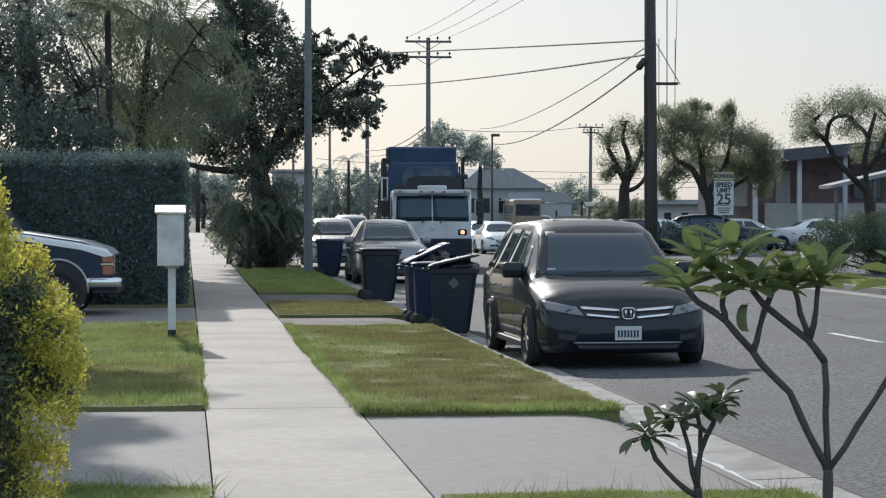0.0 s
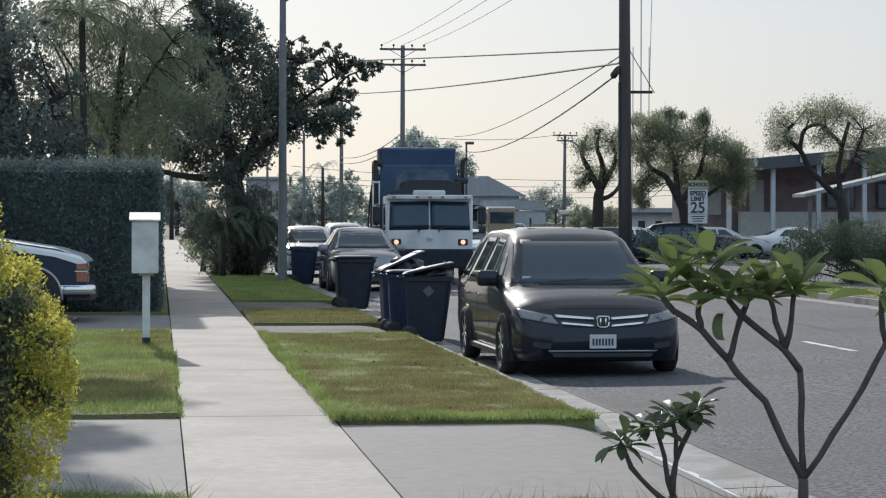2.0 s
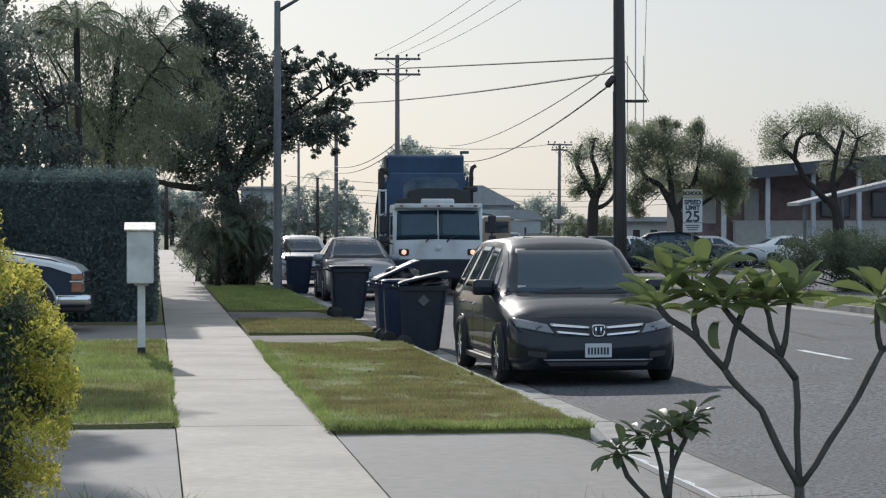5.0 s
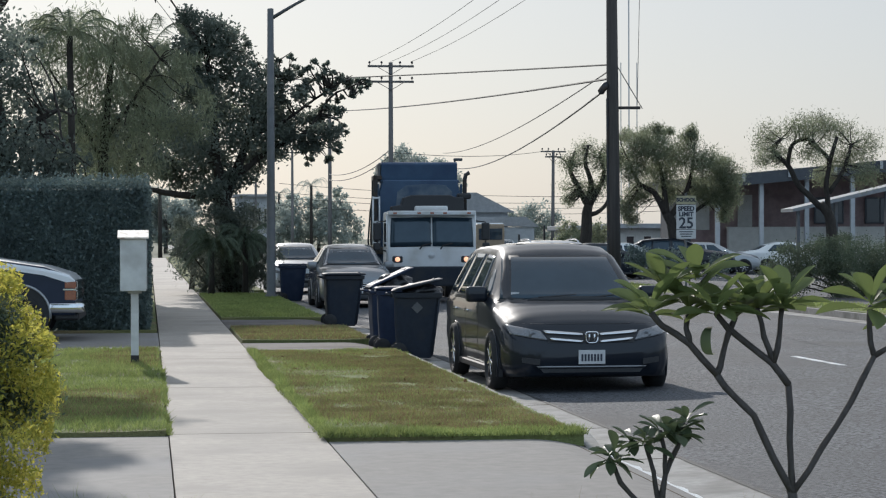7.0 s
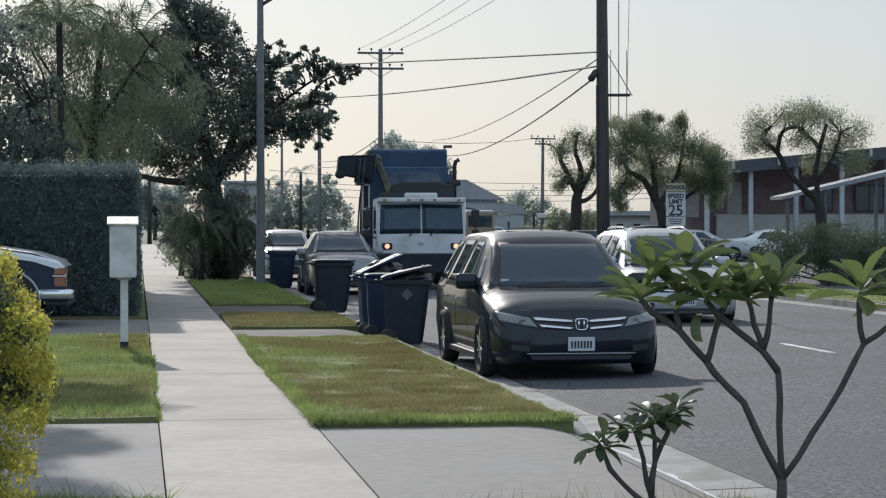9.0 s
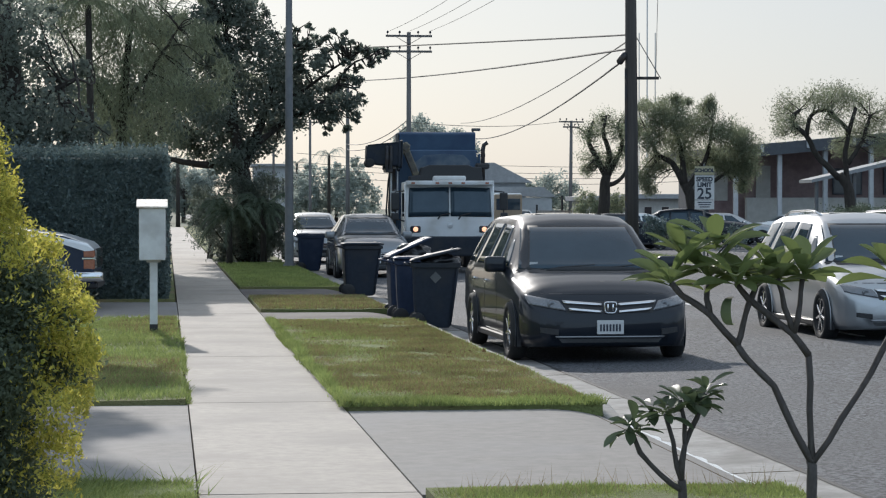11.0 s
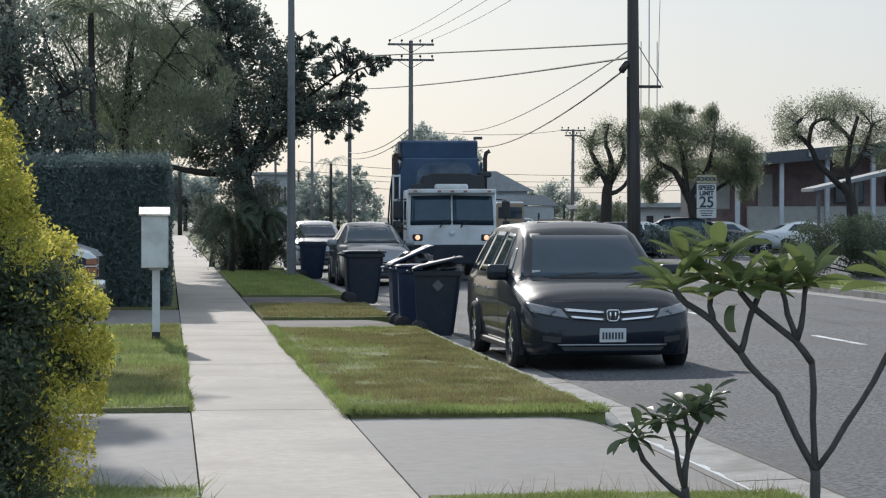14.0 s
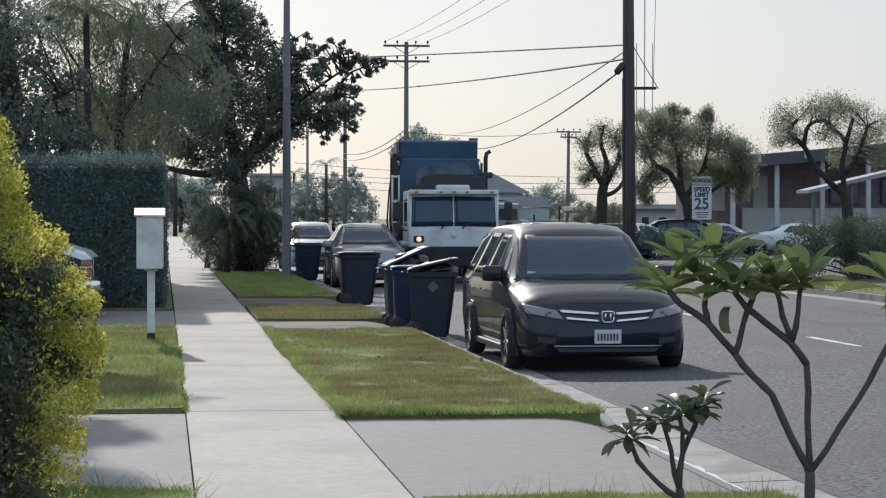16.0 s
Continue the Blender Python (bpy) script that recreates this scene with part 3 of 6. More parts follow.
VAN = dict(stations=[(0.0, .60, .24, .50, .56, .46, .02), (.05, .79, .21, .58, .66, .62, .03), (.17, .91, .19, .66, .77, .74, .045), (.40, .975, .18, .77, .87, .81, .05),
                     (.75, .995, .18, .87, .955, .85, .05), (1.12, 1.0, .18, .94, 1.005, .87, .045), (1.28, 1.0, .18, .98, 1.06, .85, .045), (1.75, 1.0, .19, 1.02, 1.385, .76, .05),
                     (2.1, 1.0, .2, 1.04, 1.58, .71, .05), (2.45, 1.0, .2, 1.04, 1.665, .68, .045), (3.2, 1.0, .2, 1.04, 1.685, .68, .04), (4.3, 1.0, .2, 1.04, 1.66, .68, .035),
                     (4.75, .99, .21, 1.03, 1.60, .68, .03), (4.98, .97, .25, 1.0, 1.35, .74, .03), (5.12, .94, .3, .95, 1.05, .8, .02), (5.15, .88, .4, .8, .85, .75, .01)],
           length=5.15, half=1.0, axles=(0.95, 3.95), r=0.345, hood=1.12, wind=((-.85, 1.055), (.85, 1.055), (.70, 1.55), (-.70, 1.55)),
           sides=[[(1.62, 1.09), (2.05, 1.09), (2.05, 1.40), (1.98, 1.40)], [(2.12, 1.08), (3.02, 1.08), (3.02, 1.585), (2.42, 1.56)], [(3.1, 1.08), (4.0, 1.08), (3.98, 1.585), (3.1, 1.585)], [(4.08, 1.08), (4.85, 1.10), (4.62, 1.55), (4.06, 1.58)]],
           back=((-.68, 1.12), (.68, 1.12), (.6, 1.5), (-.6, 1.5)), doors=(2.08, 3.06, 4.04), mirror=(1.72, 1.10))
SUV = dict(stations=[(0.0, .58, .34, .60, .66, .46, .02), (.05, .76, .26, .68, .78, .62, .03), (.18, .86, .22, .78, .90, .72, .045), (.45, .91, .2, .88, .98, .78, .05),
                     (.9, .925, .2, .95, 1.04, .80, .05), (1.3, .93, .2, 1.0, 1.08, .80, .05), (1.5, .93, .2, 1.02, 1.16, .77, .05), (1.9, .93, .2, 1.04, 1.40, .68, .05),
                     (2.25, .93, .2, 1.05, 1.55, .62, .045), (2.6, .93, .2, 1.05, 1.60, .61, .04), (3.4, .93, .2, 1.06, 1.59, .61, .035), (4.0, .93, .22, 1.07, 1.52, .60, .03),
                     (4.35, .91, .26, 1.05, 1.30, .66, .03), (4.52, .88, .32, .98, 1.05, .72, .02), (4.56, .8, .45, .82, .86, .7, .01)],
           length=4.56, half=0.93, axles=(0.9, 3.55), r=0.35, hood=1.3, wind=((-.74, 1.11), (.74, 1.11), (.59, 1.52), (-.59, 1.52)),
           sides=[[(1.85, 1.11), (2.75, 1.11), (2.75, 1.5), (2.3, 1.49)], [(2.83, 1.11), (3.6, 1.12), (3.55, 1.49), (2.83, 1.5)], [(3.66, 1.13), (4.15, 1.16), (3.95, 1.44), (3.62, 1.48)]],
           back=((-.6, 1.12), (.6, 1.12), (.52, 1.42), (-.52, 1.42)), doors=(1.8, 2.79, 3.62), mirror=(1.85, 1.08))
SEDAN = dict(stations=[(0.0, .56, .32, .52, .58, .46, .02), (.06, .76, .24, .60, .68, .62, .03), (.2, .86, .2, .68, .78, .72, .04), (.5, .90, .18, .76, .86, .78, .045),
                       (.95, .91, .18, .84, .93, .80, .045), (1.25, .91, .18, .88, .97, .80, .045), (1.5, .91, .18, .90, 1.06, .76, .045), (1.95, .91, .18, .91, 1.30, .62, .04),
                       (2.3, .91, .18, .92, 1.40, .57, .035), (3.0, .91, .18, .93, 1.41, .57, .035), (3.5, .91, .2, .94, 1.30, .58, .03), (3.95, .91, .22, .96, 1.08, .70, .03),
                       (4.3, .90, .24, .95, 1.03, .74, .03), (4.65, .86, .3, .90, .98, .72, .02), (4.75, .78, .42, .75, .8, .68, .01)],
             length=4.75, half=0.91, axles=(0.92, 3.62), r=0.325, hood=1.25, wind=((-.72, 1.01), (.72, 1.01), (.55, 1.33), (-.55, 1.33)),
             sides=[[(1.85, 0.99), (2.6, 0.99), (2.6, 1.32), (2.25, 1.31)], [(2.68, 0.99), (3.55, 1.02), (3.2, 1.31), (2.68, 1.32)]],
             back=((-.6, 1.02), (.6, 1.02), (.5, 1.28), (-.5, 1.28)), doors=(1.8, 2.64, 3.5), mirror=(1.8, 0.98))


def car(name, spec, m, paint, label, category, group="", face=None, rails=False):
    ob = thing(name, m, label, category, group)
    bm = body_shell(spec["stations"])
    skin = Skin(bm)
    part("body", bm, paint, ob, smooth=True)
    half = spec["half"]
    (xa, za), (xb, _), (xc, zc), (xd, _) = spec["wind"]
    part("windscreen_seal", skin.panel("front", [(xa - .03, za - .02), (xb + .03, za - .02), (xc + .035, zc + .022), (xd - .035, zc + .022)], 0.003, (12, 8)), TRIM, ob, smooth=True)
    part("windscreen", skin.panel("front", spec["wind"], 0.008, (12, 8)), GLASS, ob, "dark windscreen reflecting the sky", smooth=True)
    part("rear_window", skin.panel("back", spec["back"], 0.008, (8, 5)), GLASS, ob, smooth=True)
    for quad in spec["sides"]:
        for way in ("left", "right"):
            part("side_window", skin.panel(way, quad, 0.006, (6, 5)), GLASS, ob, smooth=True)
    for y in spec["axles"]:
        arch(ob, half, y, spec["r"] + 0.06, paint)
    add_wheels(ob, half + 0.045, spec["axles"], spec["r"])
    mirror_pair(ob, half - 0.04, *spec["mirror"], paint)
    low = spec["doors"]
    for y in low:
        for way in ("left", "right"):
            part("door_seam", skin.panel(way, [(y - 0.006, 0.36), (y + 0.006, 0.36), (y + 0.006, 0.98), (y - 0.006, 0.98)], 0.002, (1, 8), 0.01), TRIM, ob)
    for y in low[1:]:
        for s in (1, -1):
            bm = bmesh.new()
            add_box(bm, s * (half - 0.02), s * (half + 0.035), y - 0.27, y - 0.07, 0.86, 0.895, 0.012)
            part("door_handle", bm, CHROME if spec is VAN else paint, ob)
    for s in (1, -1):
        bm = bmesh.new()
        add_box(bm, s * (half - 0.04), s * (half + 0.012), spec["axles"][0] + 0.42, spec["axles"][1] - 0.42, 0.19, 0.27, 0.015)
        part("sill", bm, TRIM, ob)
    # wipers
    for x in (-0.35, 0.3):
        a = skin.at("front", x - 0.05, spec["wind"][0][1] + 0.02)[0]
        b = skin.at("front", x + 0.42 if x < 0 else x + 0.3, spec["wind"][0][1] + 0.05)[0]
        if a and b:
            part("wiper", tube([a + Vector((0, -0.025, 0)), (a + b) / 2 + Vector((0, -0.035, 0.0)), b + Vector((0, -0.025, 0))], 0.011, 5), TRIM, ob)
    if face:
        face(ob, skin, paint)
    if rails:
        for s in (1, -1):
            pts = [skin.at("top", s * 0.58, y)[0] for y in np.linspace(2.5, 4.4, 7)]
            part("roof_rail", tube([p + Vector((0, 0, 0.01 if i in (0, 6) else 0.055)) for i, p in enumerate(pts)], 0.018, 6), CHROME, ob, smooth=True)
    return ob


def plate_bars(parent, skin, z, y_lift=0.02, x=0.0):
    p = skin.at("front", x, z)[0]
    y = p.y - y_lift
    plate = part("number_plate", box(x - 0.155, x + 0.155, y - 0.004, y + 0.02, z - 0.08, z + 0.08, bevel=0.004), PLATE, parent, "white plate with dark bars")
    for k in range(7):
        part("plate_bar", box(x - 0.125 + k * 0.037, x - 0.103 + k * 0.037, y - 0.007, y - 0.004, z - 0.045, z + 0.035), INK, plate)


def van_face(ob, skin, paint):
    for s in (1, -1):
        lamp = part("headlight", skin.panel("front", [(s * .50, .605), (s * .91, .68), (s * .935, .79), (s * .58, .72)][::s], 0.012, (8, 4)), LAMPGLASS, ob, "clear headlight with a chrome reflector", smooth=True)
        c = skin.at("front", s * 0.66, 0.675)[0]
        part("reflector", finish("reflector", lathe([(0.055, -0.005), (0.05, -0.022), (0.02, -0.016), (0.004, -0.014)], "y", 16), LAMPGLASS, True), None, lamp, m=Matrix.Translation(c))
        part("fog_lamp", skin.panel("front", [(s * .60, .33), (s * .80, .36), (s * .80, .42), (s * .60, .40)][::s], 0.008, (4, 3)), TRIM, ob)
    grille = part("grille", skin.panel("front", [(-.5, .585), (.5, .585), (.54, .715), (-.54, .715)], 0.008, (12, 4)), TRIM, ob, "black grille with chrome bars")
    for z0, z1, w in ((.585, .612, .47), (.665, .695, .53)):
        for s in (1, -1):
            part("chrome_bar", skin.panel("front", [(s * .10, z0), (s * w, z0 + .03), (s * (w + .02), z1 + .035), (s * .10, z1)][::s], 0.03, (6, 2), 0.03), CHROME, grille, smooth=True)
    c = skin.at("front", 0, 0.64)[0]
    bm = bmesh.new()
    ring = []
    for a in np.linspace(0, 2 * math.pi, 29):
        ca, sa = math.cos(a), math.sin(a)
        ring.append((c.x + (0.068 + 0.010 * sa) * math.copysign(abs(ca) ** 0.45, ca), c.y - 0.045, 0.645 + 0.062 * math.copysign(abs(sa) ** 0.45, sa)))
    add_tube(bm, ring, 0.010, 6)
    for sx in (1, -1):
        add_box(bm, sx * 0.030 - 0.010, sx * 0.030 + 0.010, c.y - 0.05, c.y - 0.035, 0.603, 0.687, 0.004)
    part("badge", bm, CHROME, grille, smooth=True)
    part("air_intake", skin.panel("front", [(-.56, .245), (.56, .245), (.6, .29), (-.6, .29)], 0.006, (10, 3)), TRIM, ob)
    part("bumper_strip", skin.panel("front", [(-.62, .30), (.62, .30), (.64, .32), (-.64, .32)], 0.016, (12, 1), 0.02), GREYCAR, ob, smooth=True)
    part("bonnet_seam", skin.panel("front", [(-.76, .795), (.76, .795), (.76, .803), (-.76, .803)], 0.003, (16, 1), 0.01), TRIM, ob)
    plate_bars(ob, skin, 0.42)
    bm = bmesh.new()
    sp = [skin.at("top", x, y)[0] + Vector((0, 0, 0.004)) for x, y in ((-.42, 2.62), (.42, 2.62), (.42, 3.4), (-.42, 3.4), (-.42, 2.62))]
    add_tube(bm, sp, 0.007, 5)
    part("sunroof_seam", bm, TRIM, ob)
    part("cowl", skin.panel("front", [(-.86, 1.02), (.86, 1.02), (.86, 1.058), (-.86, 1.058)], 0.010, (14, 2), 0.012), TRIM, ob, "black strip at the foot of the windscreen")
    p = skin.at("front", -0.66, 1.12)[0]
    part("sticker", box(p.x - 0.05, p.x + 0.05, p.y - 0.018, p.y - 0.012, p.z - 0.012, p.z + 0.018), SIGNWHITE, ob, "small pale sticker in the windscreen")
    part("hood_vent", skin.panel("front", [(-.03, .93), (.03, .93), (.03, .937), (-.03, .937)], 0.004, (3, 1), 0.01), TRIM, ob)
    part("rear_view_mirror", box(-0.11, 0.11, 1.98, 2.0, 1.36, 1.42, bevel=0.008), TRIM, ob)


def plain_face(ob, skin, paint):
    top = skin.at("front", 0, 0.60)[0]
    for s in (1, -1):
        part("headlight", skin.panel("front", [(s * .48, .64), (s * .82, .70), (s * .82, .79), (s * .52, .72)][::s], 0.012, (6, 3)), LAMPGLASS, ob, smooth=True)
        part("fog_lamp", skin.panel("front", [(s * .5, .36), (s * .68, .37), (s * .68, .44), (s * .5, .44)][::s], 0.010, (3, 2)), TRIM, ob)
    grille = part("grille", skin.panel("front", [(-.38, .50), (.38, .50), (.46, .66), (-.46, .66)], 0.008, (8, 4)), TRIM, ob)
    for z in (.53, .58, .63):
        part("grille_bar", skin.panel("front", [(-.38, z), (.38, z), (.39, z + .018), (-.39, z + .018)], 0.018, (8, 1), 0.02), CHROME, grille)
    part("air_intake", skin.panel("front", [(-.45, .35), (.45, .35), (.5, .44), (-.5, .44)], 0.006, (8, 2)), TRIM, ob)
    plate_bars(ob, skin, 0.47)


black_minivan = car("parked_minivan", VAN, pose(5.02, 26.25, ROAD_Z, 0, 0, 0.8), BLACKCAR, "dark metallic minivan parked at the kerb facing the viewer", "minivan", face=van_face)
car("parked_suv", SUV, pose(5.2, 58.6, ROAD_Z), GREYCAR, "dark grey crossover with bright bonnet parked at the kerb", "car", "cars along the kerb", face=plain_face)
car("parked_suv", SUV, pose(4.78, 74.5, ROAD_Z), SILVER, "silver crossover parked at the kerb behind the street lamp", "car", "cars along the kerb", face=plain_face)
car("parked_car", SEDAN, pose(13.75, 100, ROAD_Z), WHITECAR, "white saloon parked at the opposite kerb", "car", "cars at the opposite kerb", face=plain_face)
car("parked_car", SEDAN, pose(14.08, 108, ROAD_Z), WHITECAR, "white saloon parked at the opposite kerb", "car", "cars at the opposite kerb", face=plain_face)
silver_minivan = car("silver_minivan", VAN, pose(9.65, 100, ROAD_Z), SILVER, "silver minivan with roof rails driving up the street", "minivan", face=van_face, rails=True)
for x, y, turn, spec, paint, lab in ((22.3, 97, 96, SEDAN, WHITECAR, "white saloon in the school parking lot"), (20.4, 92, 92, SEDAN, BLACKCAR, "black saloon in the school parking lot"), (25.0, 98, 84, SUV, BLACKCAR, "black crossover in the school parking lot"),
                                    (27.3, 103, 96, SEDAN, SILVER, "silver saloon in the school parking lot"), (31.5, 104, 88, SEDAN, WHITECAR, "white saloon beside the school building")):
    car("parked_car", spec, pose(x, y, -0.01, 0, 0, turn), paint, lab, "car", "cars in the parking lot", face=plain_face)
car("parked_car", SUV, pose(spot(968, 390, 205)[0], 205, ROAD_Z), WHITECAR, "small white crossover far down the side street", "car", face=plain_face)


def pickup(m):
    """An older full-size pickup, seen from its flank; nose at +x."""
    ob = thing("pickup_truck", m, "navy and silver older pickup parked on the driveway", "pickup truck")
    outline = [(0, .42), (0, .62), (-.01, .98), (-.10, 1.07), (-.5, 1.20), (-1.45, 1.34), (-1.95, 1.84), (-2.2, 1.92), (-3.3, 1.94), (-3.6, 1.86), (-3.75, 1.30), (-5.4, 1.30), (-5.5, .5), (-4.6, .42), (-4.55, .80), (-3.75, .80), (-3.65, .42), (-1.4, .40), (-1.32, .62), (-1.15, .80), (-.62, .80), (-.45, .62), (-.38, .42)]
    bm = prism(outline, -0.95, 0.95, plane="xz")
    bmesh.ops.bevel(bm, geom=[e for e in bm.edges if abs(e.verts[0].co.y - e.verts[1].co.y) < 0.01], offset=0.05, segments=3, affect="EDGES", profile=0.6)
    part("body", bm, NAVY, ob, "navy upper body", smooth=False)
    for s in (1, -1):
        y = s * 0.955
        for name, quad in (("side_window", [(-1.62, 1.36), (-2.45, 1.36), (-2.45, 1.82), (-2.05, 1.82)]), ("side_window", [(-2.55, 1.36), (-3.5, 1.36), (-3.4, 1.82), (-2.55, 1.82)])):
            b2 = bmesh.new()
            add_loft(b2, [[(x, y - s * 0.03, z) for x, z in quad], [(x, y + s * 0.004, z) for x, z in quad]])
            part(name, b2, GLASS, ob)
        part("wheel_housing", finish("wheel_housing", lathe([(0.47, 0), (0.47, 0.02), (0.01, 0.02)], "y", 24), TRIM), None, ob, m=pose(-0.88, s * 0.945 - 0.01, 0.42))
        lip = tube([(-0.88 + 0.49 * math.cos(a), s * 0.975, 0.42 + 0.49 * math.sin(a)) for a in np.linspace(-0.1, math.pi + 0.1, 18)], 0.022, 6)
        part("arch_lip", lip, SILVER, ob, "silver wheel-arch moulding", smooth=True)
        part("side_moulding", box(-3.7, -1.42, y - 0.01, y + s * 0.025 if s > 0 else y + 0.01, 0.42, 0.62, bevel=0.0), SILVER, ob, "silver lower panel")
        part("corner_lamp", box(-0.17, 0.012, s * 0.80 - 0.16, s * 0.80 + 0.165, 0.66, 0.82, bevel=0.015), AMBER, ob, "amber corner lamp")
        part("corner_lamp", box(-0.17, 0.012, s * 0.80 - 0.16, s * 0.80 + 0.165, 0.85, 0.97, bevel=0.015), AMBER, ob, "amber corner lamp")
        part("lamp_trim", box(-0.19, 0.02, s * 0.80 - 0.165, s * 0.80 + 0.17, 0.822, 0.846), CHROME, ob)
    # the bonnet's pale colour stands in for light glinting off it
    hood = bmesh.new()
    spine = [(-0.0, 0.985), (-.10, 1.085), (-.5, 1.215), (-1.45, 1.36), (-2.0, 1.38), (-2.0, 1.25), (-1.45, 1.23), (-.5, 1.085), (-.14, 0.97)]
    add_loft(hood, [[(x, y, z - drop * min(1, max(0, -x * 4 + .25)) if k < 5 else z - .02) for k, (x, z) in enumerate(spine)] for y, drop in ((-.968, .085), (-.955, .05), (-.92, .022), (-.8, .006), (0, 0), (.8, .006), (.92, .022), (.955, .05), (.968, .085))])
    bmesh.ops.recalc_face_normals(hood, faces=hood.faces)
    part("bonnet", hood, BONNET_GLINT, ob, "bonnet painted pale for its sun and sky glint")
    part("front_bumper", box(-0.42, 0.14, -1.0, 1.0, 0.46, 0.62, bevel=0.04, segs=2), CHROME, ob, "chrome front bumper", smooth=True)
    part("bumper_valance", box(-0.35, 0.06, -0.9, 0.9, 0.34, 0.46, bevel=0.03), TRIM, ob)
    part("grille", box(-0.05, 0.016, -0.62, 0.62, 0.66, 0.97, bevel=0.01), CHROME, ob)
    for y in (-0.98, 0.98):
        for x in (-0.88, -4.2):
            tyre, rim, spokes, cap = wheel_meshes(0.385, 0.24)
            hub = part("wheel", tyre, None, ob, m=pose(x, y, 0.385, 0, 0, 90 if y > 0 else -90))
            for name, me in (("rim", rim), ("spokes", spokes), ("hub_cap", cap)):
                part(name, me, None, hub)
    return ob


pickup(pose(-1.15, 38.8, 0.0, 0, 0, -2) @ Matrix.Diagonal((1, 1, 1, 1)))


# ---- refuse truck with a side lift ----
def refuse_truck():
    ob = thing("refuse_truck", pose(7.5, 71.3, ROAD_Z), "white-cabbed blue refuse truck with a side lift arm", "refuse truck")
    # cab-over, front at y = 0
    cab = prism([(0.03, 0.62), (0.0, 1.25), (0.0, 1.45), (0.14, 2.42), (0.26, 2.50), (1.75, 2.50), (1.85, 2.42), (1.85, 0.62)], -1.2, 1.2, plane="yz")
    bmesh.ops.bevel(cab, geom=list(cab.edges), offset=0.05, segments=3, affect="EDGES", profile=0.6)
    skin = Skin(cab)
    c = part("cab", cab, TRUCKWHITE, ob, "boxy white cab", smooth=False)
    for s in (1, -1):
        part("windscreen", skin.panel("front", [(s * .02, 1.56), (s * 1.13, 1.54), (s * 1.10, 2.33), (s * .02, 2.35)][::s], 0.012, (6, 5)), GLASS, c, "dark split windscreen pane", smooth=True)
        part("side_window", skin.panel("left" if s > 0 else "right", [(0.35, 1.55), (1.35, 1.55), (1.35, 2.2), (0.42, 2.2)], 0.01, (4, 4)), GLASS, c)
        a = skin.at("front", s * 0.28, 1.58)[0] + Vector((0, -0.03, 0))
        part("wiper", tube([a + Vector((-0.05 * 1, 0, -0.10)), a + Vector((0.02, -0.01, 0)), a + Vector((0.28, -0.005, 0.06))], 0.02, 5), TRIM, c)
        lamp = part("headlight", box(s * 0.93 - 0.14, s * 0.93 + 0.14, -0.035, 0.05, 1.12, 1.30, bevel=0.03), TRIM, c)
        part("lens", finish("lens", lathe([(0.068, 0.0), (0.064, -0.025), (0.03, -0.038), (0.004, -0.042)], "y", 18), LAMP_ON, True), None, lamp, "lit warm headlight", m=pose(s * 0.93, -0.03, 1.21))
        bm = bmesh.new()
        add_box(bm, s * 1.47 - 0.11, s * 1.47 + 0.11, 0.05, 0.16, 1.72, 2.20, 0.04, 2)
        add_box(bm, s * 1.48 - 0.10, s * 1.48 + 0.10, 0.05, 0.16, 1.45, 1.66, 0.04, 2)
        mir = part("mirror", bm, TRIM, ob, "tall black wing mirror")
        part("mirror_arm", tube([(s * 1.18, 0.3, 2.25), (s * 1.47, 0.14, 2.22), (s * 1.47, 0.14, 1.5), (s * 1.18, 0.3, 1.42)], 0.022, 6), STEEL, mir)
        part("corner_step", box(s * 1.05 - 0.17, s * 1.05 + 0.17, 0.02, 0.5, 0.40, 0.62, bevel=0.03), STEEL, ob)
        part("corner_post", box(s * 1.205 - 0.012, s * 1.205 + 0.012, 0.2, 0.28, 1.0, 2.44), CHROME, c)
    visor = part("sun_visor", box(-1.19, 1.19, -0.10, 0.22, 2.40, 2.52, bevel=0.03, segs=2), TRUCKWHITE, c, "white visor with marker lamps")
    for x in (-1.0, -0.35, 0, 0.35, 1.0):
        part("marker_lamp", box(x - 0.05, x + 0.05, -0.115, -0.09, 2.43, 2.48, bevel=0.008), AMBER, visor)
    part("badge", finish("badge", lathe([(0.09, 0), (0.09, -0.015), (0.004, -0.02)], "y", 8), ALLOY), None, c, m=pose(0, -0.004, 1.32))
    part("front_bumper", box(-1.22, 1.22, -0.06, 0.5, 0.48, 1.02, bevel=0.05, segs=2), BIN_DARK, ob, "dark steel bumper")
    part("roof_beacon_bar", box(-0.42, 0.48, 0.45, 0.75, 2.51, 2.66, bevel=0.06, segs=3), TRUCKWHITE, c, smooth=True)
    part("air_intake", prism([(-1.0, 2.5), (-1.0, 2.66), (-.72, 2.7), (-.66, 2.9), (-.45, 2.97), (.62, 2.97), (.74, 2.92), (1.0, 2.9), (1.02, 2.5)], 1.3, 2.0, bevel=0.03, plane="xz"), TRIM, ob, "black air filter housing behind the cab")
    part("intake_horn", box(0.85, 1.22, 1.4, 1.9, 2.86, 3.02, bevel=0.04), TRIM, ob)
    part("exhaust_stack", tube([(1.14, 2.45, 1.2), (1.14, 2.45, 3.42), (1.17, 2.45, 3.56), (1.27, 2.45, 3.62)], 0.06, 12), STEEL, ob, "dark exhaust stack with a bent tip", smooth=True)
    # chassis and body
    for s in (1, -1):
        part("chassis_rail", box(s * 0.42 - 0.05, s * 0.42 + 0.05, 0.5, 8.6, 0.72, 0.98), STEEL, ob)
